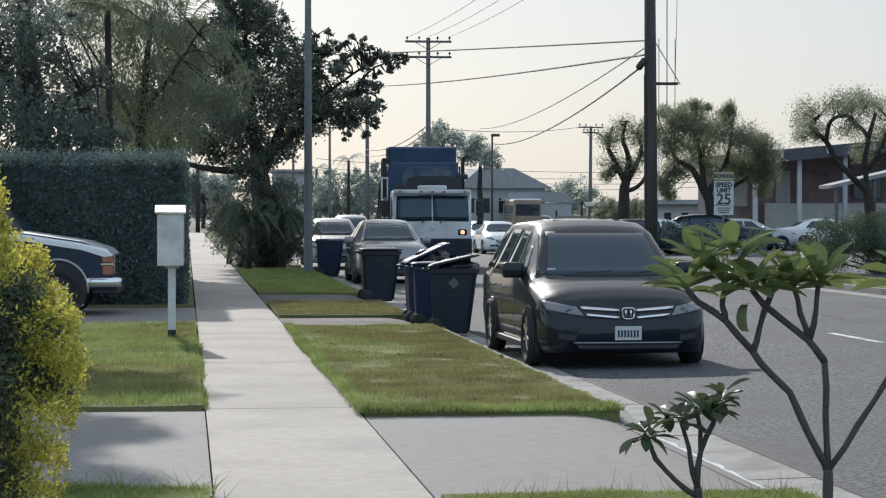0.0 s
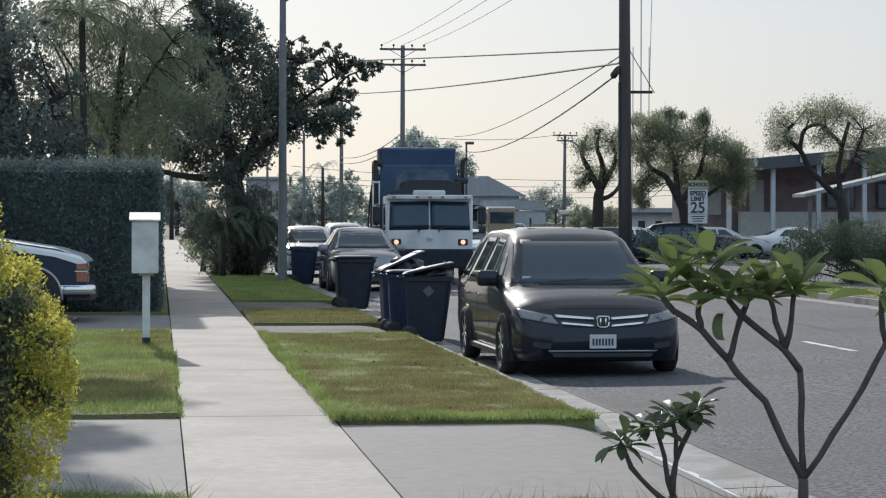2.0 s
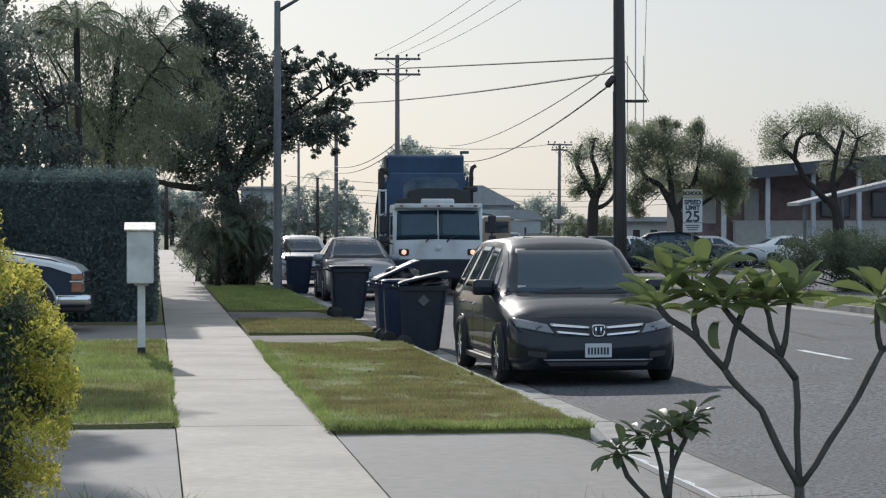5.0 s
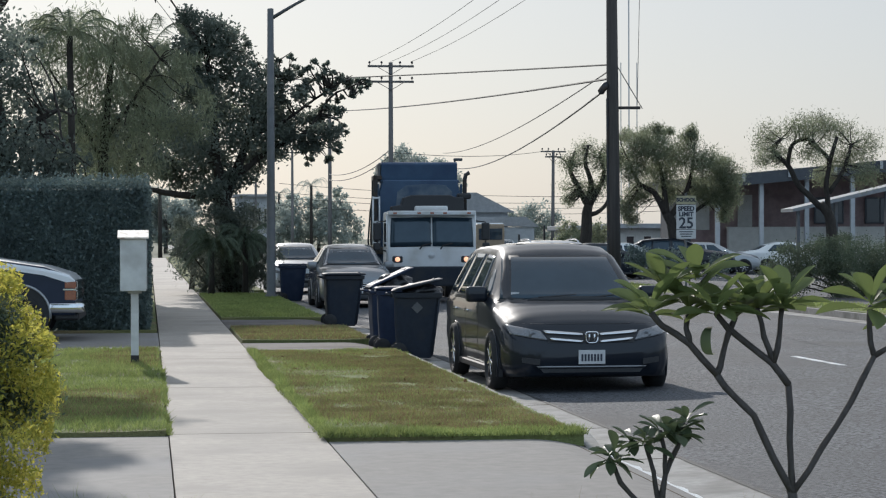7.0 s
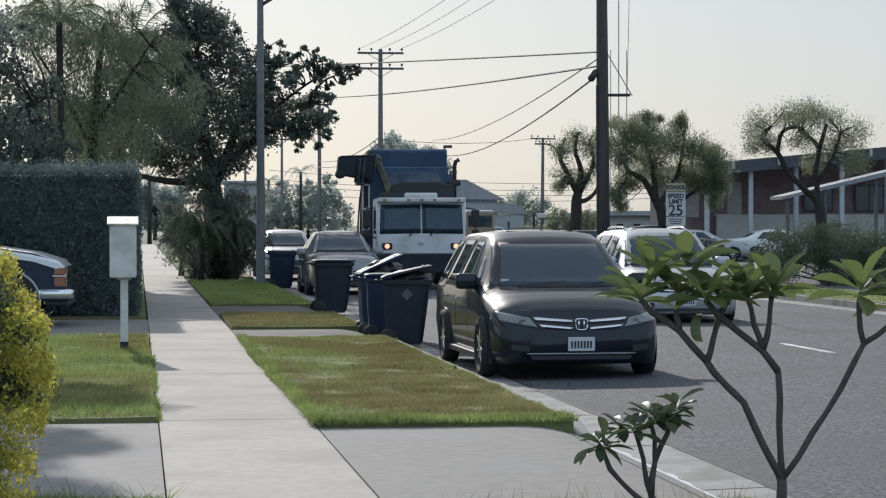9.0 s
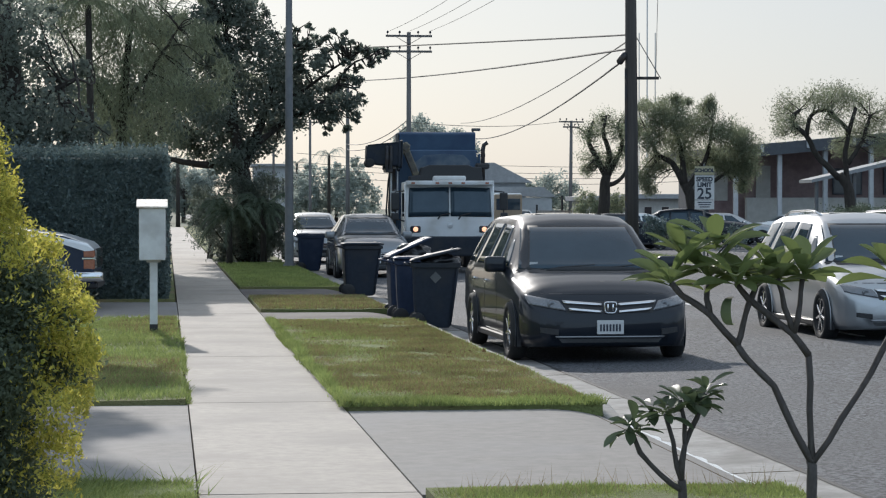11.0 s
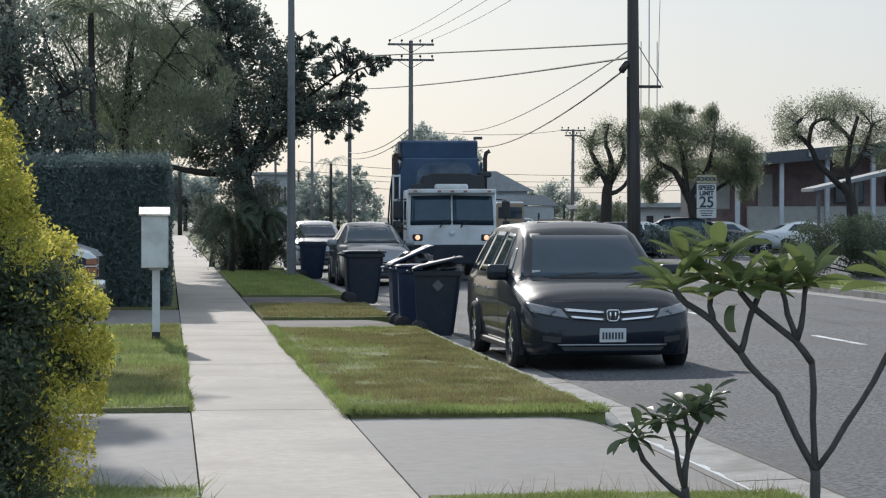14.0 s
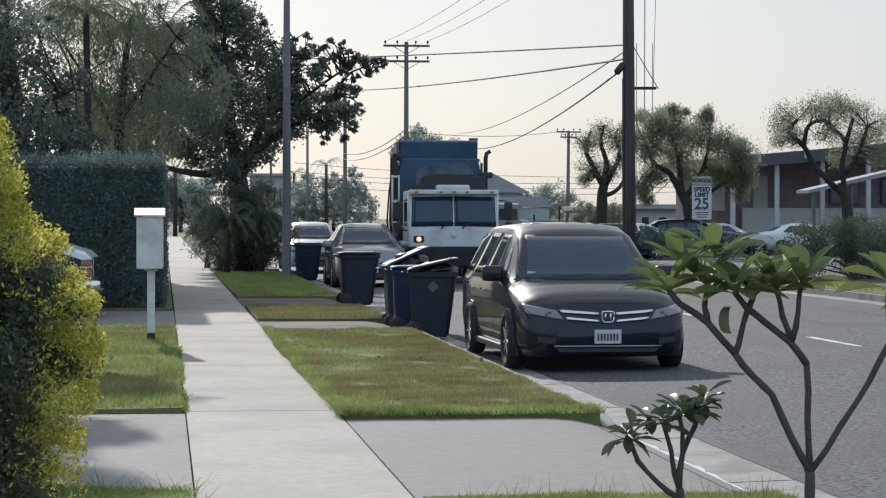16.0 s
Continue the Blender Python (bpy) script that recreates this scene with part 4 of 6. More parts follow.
    part("fuel_tank", finish("fuel_tank", lathe([(0.05, 1.95), (0.30, 1.95), (0.30, 2.9), (0.05, 2.9)], "y", 20), ALLOY, True), None, ob, m=pose(0.98, 0, 0.75))
    hop = prism([(-1.2, 1.0), (1.0, 1.0), (1.04, 1.4), (1.04, 3.05), (.95, 3.42), (-1.16, 3.42), (-1.26, 3.05), (-1.26, 1.4)], 2.7, 5.0, plane="xz")
    bmesh.ops.bevel(hop, geom=list(hop.edges), offset=0.03, segments=1, affect="EDGES")
    part("hopper", hop, TRUCKBLUE, ob, "blue hopper with ribbed sides")
    part("hopper_hood", prism([(3.0, 3.36), (2.93, 3.88), (3.02, 3.93), (5.1, 3.93), (5.1, 3.4)], -1.18, 0.98, bevel=0.03, plane="yz"), TRUCKBLUE, ob, "blue hood over the hopper")
    part("hood_end", box(-1.27, -1.185, 2.98, 3.3, 3.38, 3.90, bevel=0.03), POLESTEEL, ob, "pale worn end of the hood")
    part("hood_lip", box(-1.22, 1.02, 2.86, 2.99, 3.34, 3.42, bevel=0.02), TRUCKBLUE, ob)
    part("grime_panel", prism([(-.78, 2.66), (-.6, 2.6), (.55, 2.62), (.82, 2.7), (.8, 3.1), (.62, 3.27), (.1, 3.31), (-.5, 3.26), (-.74, 3.08)], 2.690, 2.703, bevel=0.004), WORN, ob, "scraped grey patch on the hopper front")
    boxb = prism([(-.93, 1.0), (1.15, 1.0), (1.18, 1.5), (1.18, 3.4), (1.0, 3.72), (-.8, 3.72), (-.96, 3.4), (-.96, 1.5)], 5.04, 8.6, plane="xz")
    bmesh.ops.bevel(boxb, geom=list(boxb.edges), offset=0.03, segments=1, affect="EDGES")
    part("compactor_body", boxb, TRUCKBLUE, ob, "long blue compactor body")
    for y in (5.6, 6.5, 7.4, 8.3):
        for s in (1.04, -.84):
            part("rib", box(s * 1.17 - 0.035, s * 1.17 + 0.035, y - 0.06, y + 0.06, 1.1, 3.48, bevel=0.01), TRUCKBLUE, ob)
    for y in (2.78, 3.9, 4.9):
        for s in (.85, -1.02):
            part("rib", box(s * 1.255 - 0.03, s * 1.255 + 0.03, y - 0.05, y + 0.05, 1.05, 3.3, bevel=0.01), TRUCKBLUE, ob)
    for y in (0.85, 6.3, 7.5):
        for s in (1, -1):
            tyre, rim, spokes, cap = wheel_meshes(0.52, 0.3)
            hub = part("wheel", tyre, None, ob, m=pose(s * 1.22, y, 0.52, 0, 0, 0 if s > 0 else 180))
            for name, me in (("rim", rim), ("spokes", spokes), ("hub_cap", cap)):
                part(name, me, None, hub)
    # lift guide on the kerb side
    guide = part("lift_guide", box(-1.42, -1.30, 2.55, 2.68, 1.0, 3.55, bevel=0.02), STEEL, ob, "dark upright guide of the lift")
    part("guide_post", box(-1.42, -1.30, 3.35, 3.48, 1.0, 3.55, bevel=0.02), STEEL, guide)
    part("guide_cap", box(-1.42, -1.18, 2.55, 3.48, 3.42, 3.54, bevel=0.02), STEEL, guide)
    part("hydraulic_hose", tube([(-1.45, 2.6, 1.0), (-1.5, 2.55, 1.8), (-1.46, 2.6, 2.6), (-1.38, 2.7, 3.3)], 0.025, 6), RUBBER, guide)
    part("hydraulic_hose", tube([(-1.48, 2.8, 1.0), (-1.56, 2.75, 1.7), (-1.5, 2.8, 2.5), (-1.38, 2.9, 3.3)], 0.025, 6), RUBBER, guide)
    ladder = part("side_frame", tube([(-1.44, 2.44, 1.55), (-1.44, 2.44, 2.95)], 0.028, 8), TRUCKWHITE, ob, "white tubular frame beside the hopper", smooth=True)
    part("frame_post", tube([(-1.26, 2.44, 1.55), (-1.26, 2.44, 2.95)], 0.022, 8), TRUCKWHITE, ladder, smooth=True)
    for z in (1.62, 2.2, 2.88):
        part("frame_rung", box(-1.46, -1.24, 2.40, 2.47, z, z + 0.055, bevel=0.012), TRUCKWHITE, ladder)
    part("work_lamp", box(-1.36, -1.24, 2.5, 2.56, 2.2, 2.3, bevel=0.01), LAMPGLASS, ob)
    # arm: its pieces are keyed one by one
    bm = bmesh.new()
    add_box(bm, -0.07, 0.07, -0.09, 0.09, -0.80, 0.06, 0.02)
    add_box(bm, -0.10, 0.10, -0.12, 0.12, -0.12, 0.12, 0.03)
    outer = part("lift_arm", bm, ARM_TAN, ob, "tan outer link of the lift arm")
    bm = bmesh.new()
    add_box(bm, -0.10, 0.10, 0.10, 0.24, -1.2, 0.08, 0.03)
    add_box(bm, -0.12, 0.12, 0.08, 0.26, -0.12, 0.12, 0.03)
    inner = part("lift_boom", bm, ARM_TAN, ob, "tan inner link of the lift arm")
    bm = bmesh.new()
    add_box(bm, -0.06, 0.06, -0.36, 0.36, -0.10, 0.10, 0.02)
    for s in (1, -1):
        add_tube(bm, [(-0.02, s * 0.34, 0.03), (-0.3, s * 0.40, 0.03), (-0.62, s * 0.36, 0.03), (-0.72, s * 0.16, 0.03)], [0.05, 0.05, 0.045, 0.03], 8)
        add_tube(bm, [(-0.02, s * 0.34, -0.08), (-0.3, s * 0.40, -0.08), (-0.62, s * 0.36, -0.08), (-0.72, s * 0.16, -0.08)], [0.05, 0.05, 0.045, 0.03], 8)
    grip = part("gripper", bm, STEEL, ob, "dark clamping fingers of the lift")
    return ob, outer, inner, grip


ARM_TAN = surface("arm_tan_paint", (0.14, 0.12, 0.08), (0.22, 0.19, 0.13), 0.6, scale=6, bump=0.1, stain=(0.06, 0.055, 0.05), stain_scale=3)
truck, arm_outer, arm_inner, gripper = refuse_truck()


# ---- wheeled bins ----
def wheeled_bin(m, plastic, label, group="wheeled bins at the kerb", lid_open=0.0, logo=True):
    """Front at -y, 0.62 m wide, 1.07 m high."""
    ob = thing("wheeled_bin", m, label, "wheeled bin", group)
    bm = bmesh.new()

    def ring(w, d, y, z, r=0.06):
        pts = []
        for cx, cy, a0 in ((w - r, d - r, 0), (-w + r, d - r, 90), (-w + r, -d + r, 180), (w - r, -d + r, 270)):
            for a in (0, 30, 60, 90):
                t = radians(a0 + a)
                pts.append((cx + r * math.cos(t), cy + y + r * math.sin(t), z))
        return pts

    add_loft(bm, [ring(.23, .24, .04, .02), ring(.235, .26, .04, .05), ring(.265, .31, .02, .5), ring(.285, .34, 0, .90), ring(.315, .37, 0, .905), ring(.32, .375, 0, .97), ring(.305, .36, 0, .975), ring(.285, .34, 0, .93), ring(.26, .3, .02, .5), ring(.22, .23, .04, .06)])
    bmesh.ops.recalc_face_normals(bm, faces=bm.faces)
    part("bin_body", bm, plastic, ob)
    lid = bmesh.new()
    add_loft(lid, [ring(.325, .38, -.38, 0.0), ring(.335, .39, -.38, .012), ring(.33, .385, -.38, .024), ring(.30, .35, -.38, .040), ring(.1, .12, -.38, .052, .05)])
    bmesh.ops.recalc_face_normals(lid, faces=lid.faces)
    cover = part("lid", lid, plastic, ob, "hinged lid standing open" if lid_open > 20 else "", m=pose(0, .37, .985, -lid_open))
    part("lid_rib", box(-0.22, 0.22, -0.66, -0.62, 0.03, 0.055, bevel=0.008), plastic, cover)
    part("axle", tube([(-.27, .27, .12), (.27, .27, .12)], 0.014, 6), STEEL, ob)
    for s in (1, -1):
        part("wheel", finish("wheel", lathe([(0.03, -.025), (.12, -.025), (.125, -.01), (.125, .02), (.11, .03), (.03, .03)], "x", 18), RUBBER, True), None, ob, m=pose(s * .285, .27, .125))
        part("moulded_rib", tube([(s * .245, -.215, .06), (s * .275, -.275, .5), (s * .295, -.325, .89)], 0.016, 6), plastic, ob, smooth=True)
    part("handle", tube([(-.26, .36, .93), (-.25, .45, .96), (.25, .45, .96), (.26, .36, .93)], 0.018, 7), plastic, ob, smooth=True)
    if logo:
        bm = bmesh.new()
        add_box(bm, -.06, .06, -.006, .004, -.06, .06, m=pose(-.283, 0, .76, 0, 0, -90) @ pose(0, 0, 0, 3) @ pose(0, 0, 0, 0, 45, 0))
        part("emblem", bm, POLESTEEL, ob, "pale printed diamond emblem")
    return ob


GUT = ROAD_Z + 0.01
wheeled_bin(pose(3.91, 34.1, -0.13, 0, 0, 84), BIN_DARK, "charcoal wheeled bin with its lid ajar beside the minivan", lid_open=13)
wheeled_bin(pose(3.80, 36.75, -0.13, 0, 0, 92), BIN_BLUE, "dark blue wheeled bin with its lid propped open", lid_open=24, logo=False)
wheeled_bin(pose(3.79, 35.4, -0.12, 0, 0, 86), BIN_BLUE, "dark blue wheeled bin with a closed lid", logo=False)
wheeled_bin(pose(3.84, 46.4, -0.12, 0, 0, 91) @ Matrix.Diagonal((1.1, 1.08, 1.05, 1)), BIN_DARK, "charcoal wheeled bin standing before the dark crossover", logo=False)
wheeled_bin(pose(4.05, 66.2, GUT - 0.02, 0, 0, 89) @ Matrix.Diagonal((1.1, 1.08, 1.05, 1)), BIN_BLUE, "dark blue wheeled bin beside the street lamp", logo=False)
lifted_bin = wheeled_bin(pose(5.1, 67.2, ROAD_Z + 0.01), BIN_DARK, "charcoal wheeled bin that the truck lifts and empties", logo=False)



def rubbish_bag(place, size, label):
    """A crumpled bag that bulges out from under a lid."""
    bm = bmesh.new()
    bmesh.ops.create_icosphere(bm, subdivisions=4, radius=1.0)
    for v in bm.verts:
        k = 1 + .22 * noise.noise(v.co * 2.2 + Vector(place)) + .13 * abs(noise.noise(v.co * 5.5)) - .05
        v.co = Vector((v.co.x * size[0], v.co.y * size[1], v.co.z * size[2])) * k
    solo("rubbish_bag", bm, BAG, label, "rubbish bag", "rubbish bags", smooth=True, m=Matrix.Translation(place))


BAG = surface("bag_plastic", (0.012, 0.012, 0.014), (0.022, 0.022, 0.025), 0.28, scale=12, bump=0.5, fine=0.03, gloss=0.6)
rubbish_bag((3.98, 34.1, .86), (.30, .27, .13), "crumpled black rubbish bag bulging under a bin lid")
rubbish_bag((3.86, 36.75, .90), (.30, .27, .19), "crumpled black rubbish bag bulging under a bin lid")

# ---- post box, sign, poles ----
# stained lid paint; its bright warm tone paints the sun's highlight
LID_HIGHLIGHT = surface("worn_highlight_paint", (0.60, 0.54, 0.47), (0.74, 0.68, 0.60), 0.6, scale=14, bump=0.15, gloss=0.2, stain=(0.30, 0.23, 0.17), stain_scale=6)
mb = thing("parcel_box", pose(-0.19, 30.25, 0.0), "white painted box on a post beside the pavement", "letter box")
part("post", box(-.05, .05, -.05, .05, 0.14, 0.99, bevel=0.006), PAINTWOOD, mb)
part("post_sleeve", box(-.052, .052, -.052, .052, -0.05, 0.15), TRIM, mb, "dark sleeve at the foot")
part("bracket", box(-.09, .09, -.07, .07, .945, .985, bevel=0.006), PAINTWOOD, mb)
bx = part("box", box(-.185, .150, -.16, .16, .975, 1.645, bevel=0.008), PAINTWOOD, mb)
part("roof", prism([(-.20, 1.645), (.19, 1.645), (.19, 1.76), (-.20, 1.665)], -.215, .182, bevel=0.004, plane="yz"), LID_HIGHLIGHT, mb, "worn white lid, its warm sun highlight painted on")
for z in (1.08, 1.5):
    part("hinge", box(.151, .177, -.03, .05, z, z + .08, bevel=0.004), STEEL, bx)
part("door", box(.151, .161, -.14, .14, 1.0, 1.62, bevel=0.003), PAINTWOOD, bx)
part("latch", box(.162, .185, .06, .09, 1.27, 1.33, bevel=0.004), STEEL, bx)


def text_mesh(words, size, mat, parent, name, m):
    cu = bpy.data.curves.new(name, "FONT")
    cu.body, cu.size, cu.align_x, cu.align_y, cu.extrude, cu.offset = words, size, "CENTER", "CENTER", 0.002, 0.009
    tmp = bpy.data.objects.new(name, cu)
    me = bpy.data.meshes.new_from_object(tmp)
    bpy.data.objects.remove(tmp)
    me.materials.clear()
    me.materials.append(mat)
    return part(name, me, None, parent, m=m)


sg = thing("speed_sign", pose(16.35, 70.0, 0.0), "white school speed limit sign on a post", "road sign")
part("post", box(-.03, .03, .0, .05, 0, 3.0), POLESTEEL, sg)
SIGNYELLOW = surface("faded_sign_yellow", (0.30, 0.28, 0.17), (0.38, 0.35, 0.22), 0.6, scale=10, bump=0)
upper = part("school_panel", box(-.305, .305, -.02, -.003, 2.66, 2.92, bevel=0.005), SIGNYELLOW, sg, "faded yellow panel")
text_mesh("SCHOOL", 0.15, INK, upper, "lettering", pose(0, -.023, 2.79, 90))
panel = part("limit_panel", box(-.305, .305, -.02, -.003, 1.90, 2.64, bevel=0.005), SIGNWHITE, sg)
text_mesh("SPEED", 0.19, INK, panel, "lettering", pose(0, -.023, 2.52, 90))
text_mesh("LIMIT", 0.19, INK, panel, "lettering", pose(0, -.023, 2.35, 90))
text_mesh("25", 0.47, INK, panel, "lettering", pose(0, -.023, 2.07, 90))
lower = part("lower_panel", box(-.305, .305, -.02, -.003, 1.60, 1.88, bevel=0.005), SIGNWHITE, sg)
for k in range(3):
    part("text_bar", box(-.22 + .03 * k, .22 - .03 * k, -.024, -.02, 1.80 - .07 * k, 1.83 - .07 * k), INK, lower)

lampost = thing("street_lamp", pose(3.30, 63.6, 0), "grey tapered street lamp standing in the grass strip", "street lamp")
part("pole", finish("pole", lathe([(.17, -.05), (.17, .1), (.125, .14), (.11, 3), (.085, 7.9), (.01, 7.92)], "z", 16), POLESTEEL, True), None, lampost)
part("arm", tube([(0, 0, 7.62), (.7, 0, 8.05), (1.4, 0, 8.42), (2.1, 0, 8.62)], [.05, .045, .04, .035], 8), POLESTEEL, lampost, smooth=True)
bm = bmesh.new()
add_box(bm, 1.95, 2.6, -.13, .13, 8.54, 8.70, 0.06, 3)
head = part("lamp_head", bm, POLESTEEL, lampost, smooth=True)
part("lens", box(2.08, 2.5, -.09, .09, 8.51, 8.545, bevel=0.012), LAMPGLASS, head)


def utility_pole(x, y, top, radius, arms, label, lean=0.0):
    # poles beyond 140 m get wood paled in colour for haze
    wood = POLEWOOD if y < 140 else POLEWOOD_HAZED
    ob = thing("utility_pole", pose(x, y, 0, 0, lean, 0), label, "utility pole", "utility poles along the street")
    part("pole", finish("pole", lathe([(radius, -.2), (radius * 0.95, 2), (radius * 0.7, top), (.01, top + .02)], "z", 14), wood, True), None, ob)
    for z, w in arms:
        arm = part("crossarm", box(-w, w, -.14, -.02, z - .07, z + .07, bevel=0.01), wood, ob)
        for dx in (-w + .12, -w * .4, w * .4, w - .12):
            part("insulator", finish("insulator", lathe([(.02, 0), (.02, .1), (.07, .12), (.075, .2), (.04, .26), (.005, .27)], "z", 10), STEEL, True), None, arm, m=pose(dx, -.08, z + .07))
        for s in (1, -1):
            part("brace", tube([(s * w * .55, -.1, z - .06), (0, -.16, z - .55)], .02, 5), STEEL, arm)
    return ob


def wire(points, r=0.016, label="thin dark overhead wire", sag=0.0, steps=16):
    a, b = Vector(points[0]), Vector(points[1])
    pts = [a.lerp(b, t) - Vector((0, 0, 4 * sag * t * (1 - t))) for t in np.linspace(0, 1, steps)]
    return solo("overhead_wire", tube(pts, r, 5), WIRE, label, "wire", "overhead wires")


big = utility_pole(16.12, 80.0, 13.4, 0.25, [(12.6, 1.2)], "tall dark wooden utility pole by the opposite kerb", -0.4)
part("side_arm", box(0.1, 0.98, -.06, .06, 6.12, 6.22, bevel=0.01), POLEWOOD, big)
part("conduit", tube([(-.22, -.1, .1), (-.2, -.1, 6.5)], .05, 6), STEEL, big)
part("splice_case", finish("splice_case", lathe([(.02, -.25), (.12, -.18), (.13, .15), (.05, .24)], "z", 10), STEEL, True), None, big, m=pose(-.34, -.1, 6.85, 0, 35))
second = utility_pole(15.55, 150.0, 13.0, 0.19, [(12.75, 1.5), (11.75, 1.5)], "wooden utility pole with two crossarms")
third = utility_pole(16.0, 207.0, 13.3, 0.2, [(13.1, 1.25), (12.35, 1.1)], "distant wooden utility pole with crossarms")
fourth = utility_pole(15.9, 260.0, 11.5, 0.18, [(11.2, 1.2)], "far wooden utility pole")
fifth = utility_pole(38.0, 218.0, 9.9, 0.19, [(9.8, 1.2), (9.3, .8)], "distant wooden utility pole over the houses", 0.5)
sixth = utility_pole(13.2, 290.0, 9.2, 0.2, [], "bare far wooden pole")
for k, (u, v) in enumerate(((930, -2), (990, -2), (1052, -2))):
    a = spot(718 + 39 * k, 63, 150)
    wire([(15.55 - 1.3 + 1.3 * k, 149.9, 13.05), (16 - 1.1 + 1.1 * k, 80, 12.85)], 0.013, sag=0.5)
wire([spot(1143, 72, 80), spot(560, 98, 140)], 0.030, "thick dark cable crossing the street", 0.05)
wire([spot(1143, 97, 80), spot(655, 153, 205)], 0.038, "thick dark cable crossing the street", 0.25)
wire([spot(1143, 84, 80), spot(850, 228, 215)], 0.026, sag=0.75)
wire([spot(1136, 118, 80), spot(872, 255, 205)], 0.036, "heavy drooping telephone cable", 0.85)
wire([spot(1158, 72, 80), spot(1204, 150, 80)], 0.016)
wire([(16.95, 80, 6.2), (17.1, 80.0, 12.5)], 0.010)
wire([spot(648, 265, 207), spot(757, 222, 150)], 0.03, sag=0.6)
wire([spot(648, 275, 207), spot(757, 232, 150)], 0.03, sag=0.6)
wire([spot(757, 226, 150), (37.6, 217.9, 9.9)], 0.022, "far thin wire across the sky", 0.4)
for v0, v1 in ((281, 300), (297, 309), (306, 318), (320, 326)):
    wire([spot(560, v0, 300), spot(1340, v1, 300)], 0.03, "far thin wire across the sky", 1.0)

flood = thing("parking_lamp", pose(*spot(871, 391, 170)[:2], 0), "slim dark parking lot lamp", "lamp post")
part("pole", finish("pole", lathe([(.09, -.2), (.07, 7.4), (.01, 7.42)], "z", 10), FASCIA, True), None, flood)
part("lamp_head", box(-.08, .55, -.2, .2, 7.3, 7.5, bevel=0.03), FASCIA, flood)
mast = thing("radio_mast", pose(*spot(1180, 380, 420)[:2], -0.3), "very distant thin lattice radio mast", "mast")
for s in (-.5, .5):
    part("mast_leg", box(s * 3 - .07, s * 3 + .07, -.1, .1, 0, 34), STUCCO_GREY, mast)
part("mast_leg", box(-.1, .1, -.1, .1, 0, 52), STUCCO_GREY, mast)


# ---- plants ----
RNG = np.random.default_rng(7)


def leaf_mesh(name, centres, length, width, mat, droop=0.0, tilt=None, fold=0.25):
    """Many small pointed leaves, four corners each, at random turns about their centres."""
    n = len(centres)
    d = RNG.normal(size=(n, 3))
    d[:, 2] -= droop
    if tilt is not None:
        d += tilt
    d /= np.linalg.norm(d, axis=1)[:, None]
    e = np.cross(d, RNG.normal(size=(n, 3)))
    e /= np.linalg.norm(e, axis=1)[:, None] + 1e-9
    up = np.cross(d, e)
    size = RNG.uniform(0.65, 1.3, (n, 1))
    L, W = d * length * size, e * width * size
    bend = up * length * fold * size
    v = np.stack([centres - L * 0.5, centres + W * 0.5 + bend * 0.3, centres + L * 0.5, centres - W * 0.5 + bend * 0.3], 1).reshape(-1, 3)
    me = bpy.data.meshes.new(name)
    me.vertices.add(4 * n)
    me.vertices.foreach_set("co", v.ravel())
    me.loops.add(4 * n)
    me.loops.foreach_set("vertex_index", np.arange(4 * n, dtype=np.int32))
    me.polygons.add(n)
    me.polygons.foreach_set("loop_start", np.arange(0, 4 * n, 4, dtype=np.int32))
    me.update(calc_edges=True)
    me.validate()
    me.materials.append(mat)
    return me


def scatter(clumps, n, twigs=7, tight=0.33):
    """Points in little tufts inside ellipsoids: (centre, radii)."""
    vol = np.array([r[0] * r[1] * r[2] for _, r in clumps]) ** 0.6
    share = np.maximum(1, (n * vol / vol.sum()).astype(int))
    out = []
    for (c, r), k in zip(clumps, share):
        m = max(3, k // (twigs * 5))
        p = RNG.normal(size=(m, 3))
        p /= np.linalg.norm(p, axis=1)[:, None]
        p *= RNG.uniform(0.25, 1.05, (m, 1)) ** 0.6
        pick = p[RNG.integers(0, m, k)]
        q = (pick + RNG.normal(size=(k, 3)) * tight * 0.5) * np.array(r) + np.array(c)
        out.append(q)
    return np.concatenate(out)


def px(u, v, r, y, deep=1.0, jitter=0.0):
    """A clump from the first view's bearing: centre and radii, at depth y."""
    s = y / 4125
    dy = RNG.uniform(-jitter, jitter)
    x, _, z = spot(u, v, y)
    return ((x, y + dy, z), (r * s, r * s * deep, r * s * 0.85))


def curvy(pts, cuts=4, wobble=0.012):
    """A smooth, slightly uneven line through the points."""
    pts = [Vector(p) for p in pts]
    if len(pts) < 3:
        return pts
    out = []
    ext = [pts[0] * 2 - pts[1]] + pts + [pts[-1] * 2 - pts[-2]]
    for a, b, c, d in zip(ext, ext[1:], ext[2:], ext[3:]):
        size = (c - b).length
        for i in range(cuts):
            t = i / cuts
            p = 0.5 * (2 * b + (c - a) * t + (2 * a - 5 * b + 4 * c - d) * t * t + (3 * b - a - 3 * c + d) * t ** 3)
            out.append(p + Vector(RNG.normal(0, wobble * size, 3)))
    return out + [pts[-1]]


def limbs(paths):
    bm = bmesh.new()
    for pts, r0, r1 in paths:
        pts = curvy(pts)
        k = len(pts)
        add_tube(bm, pts, [r0 + (r1 - r0) * i / (k - 1) for i in range(k)], 8)
    return bm


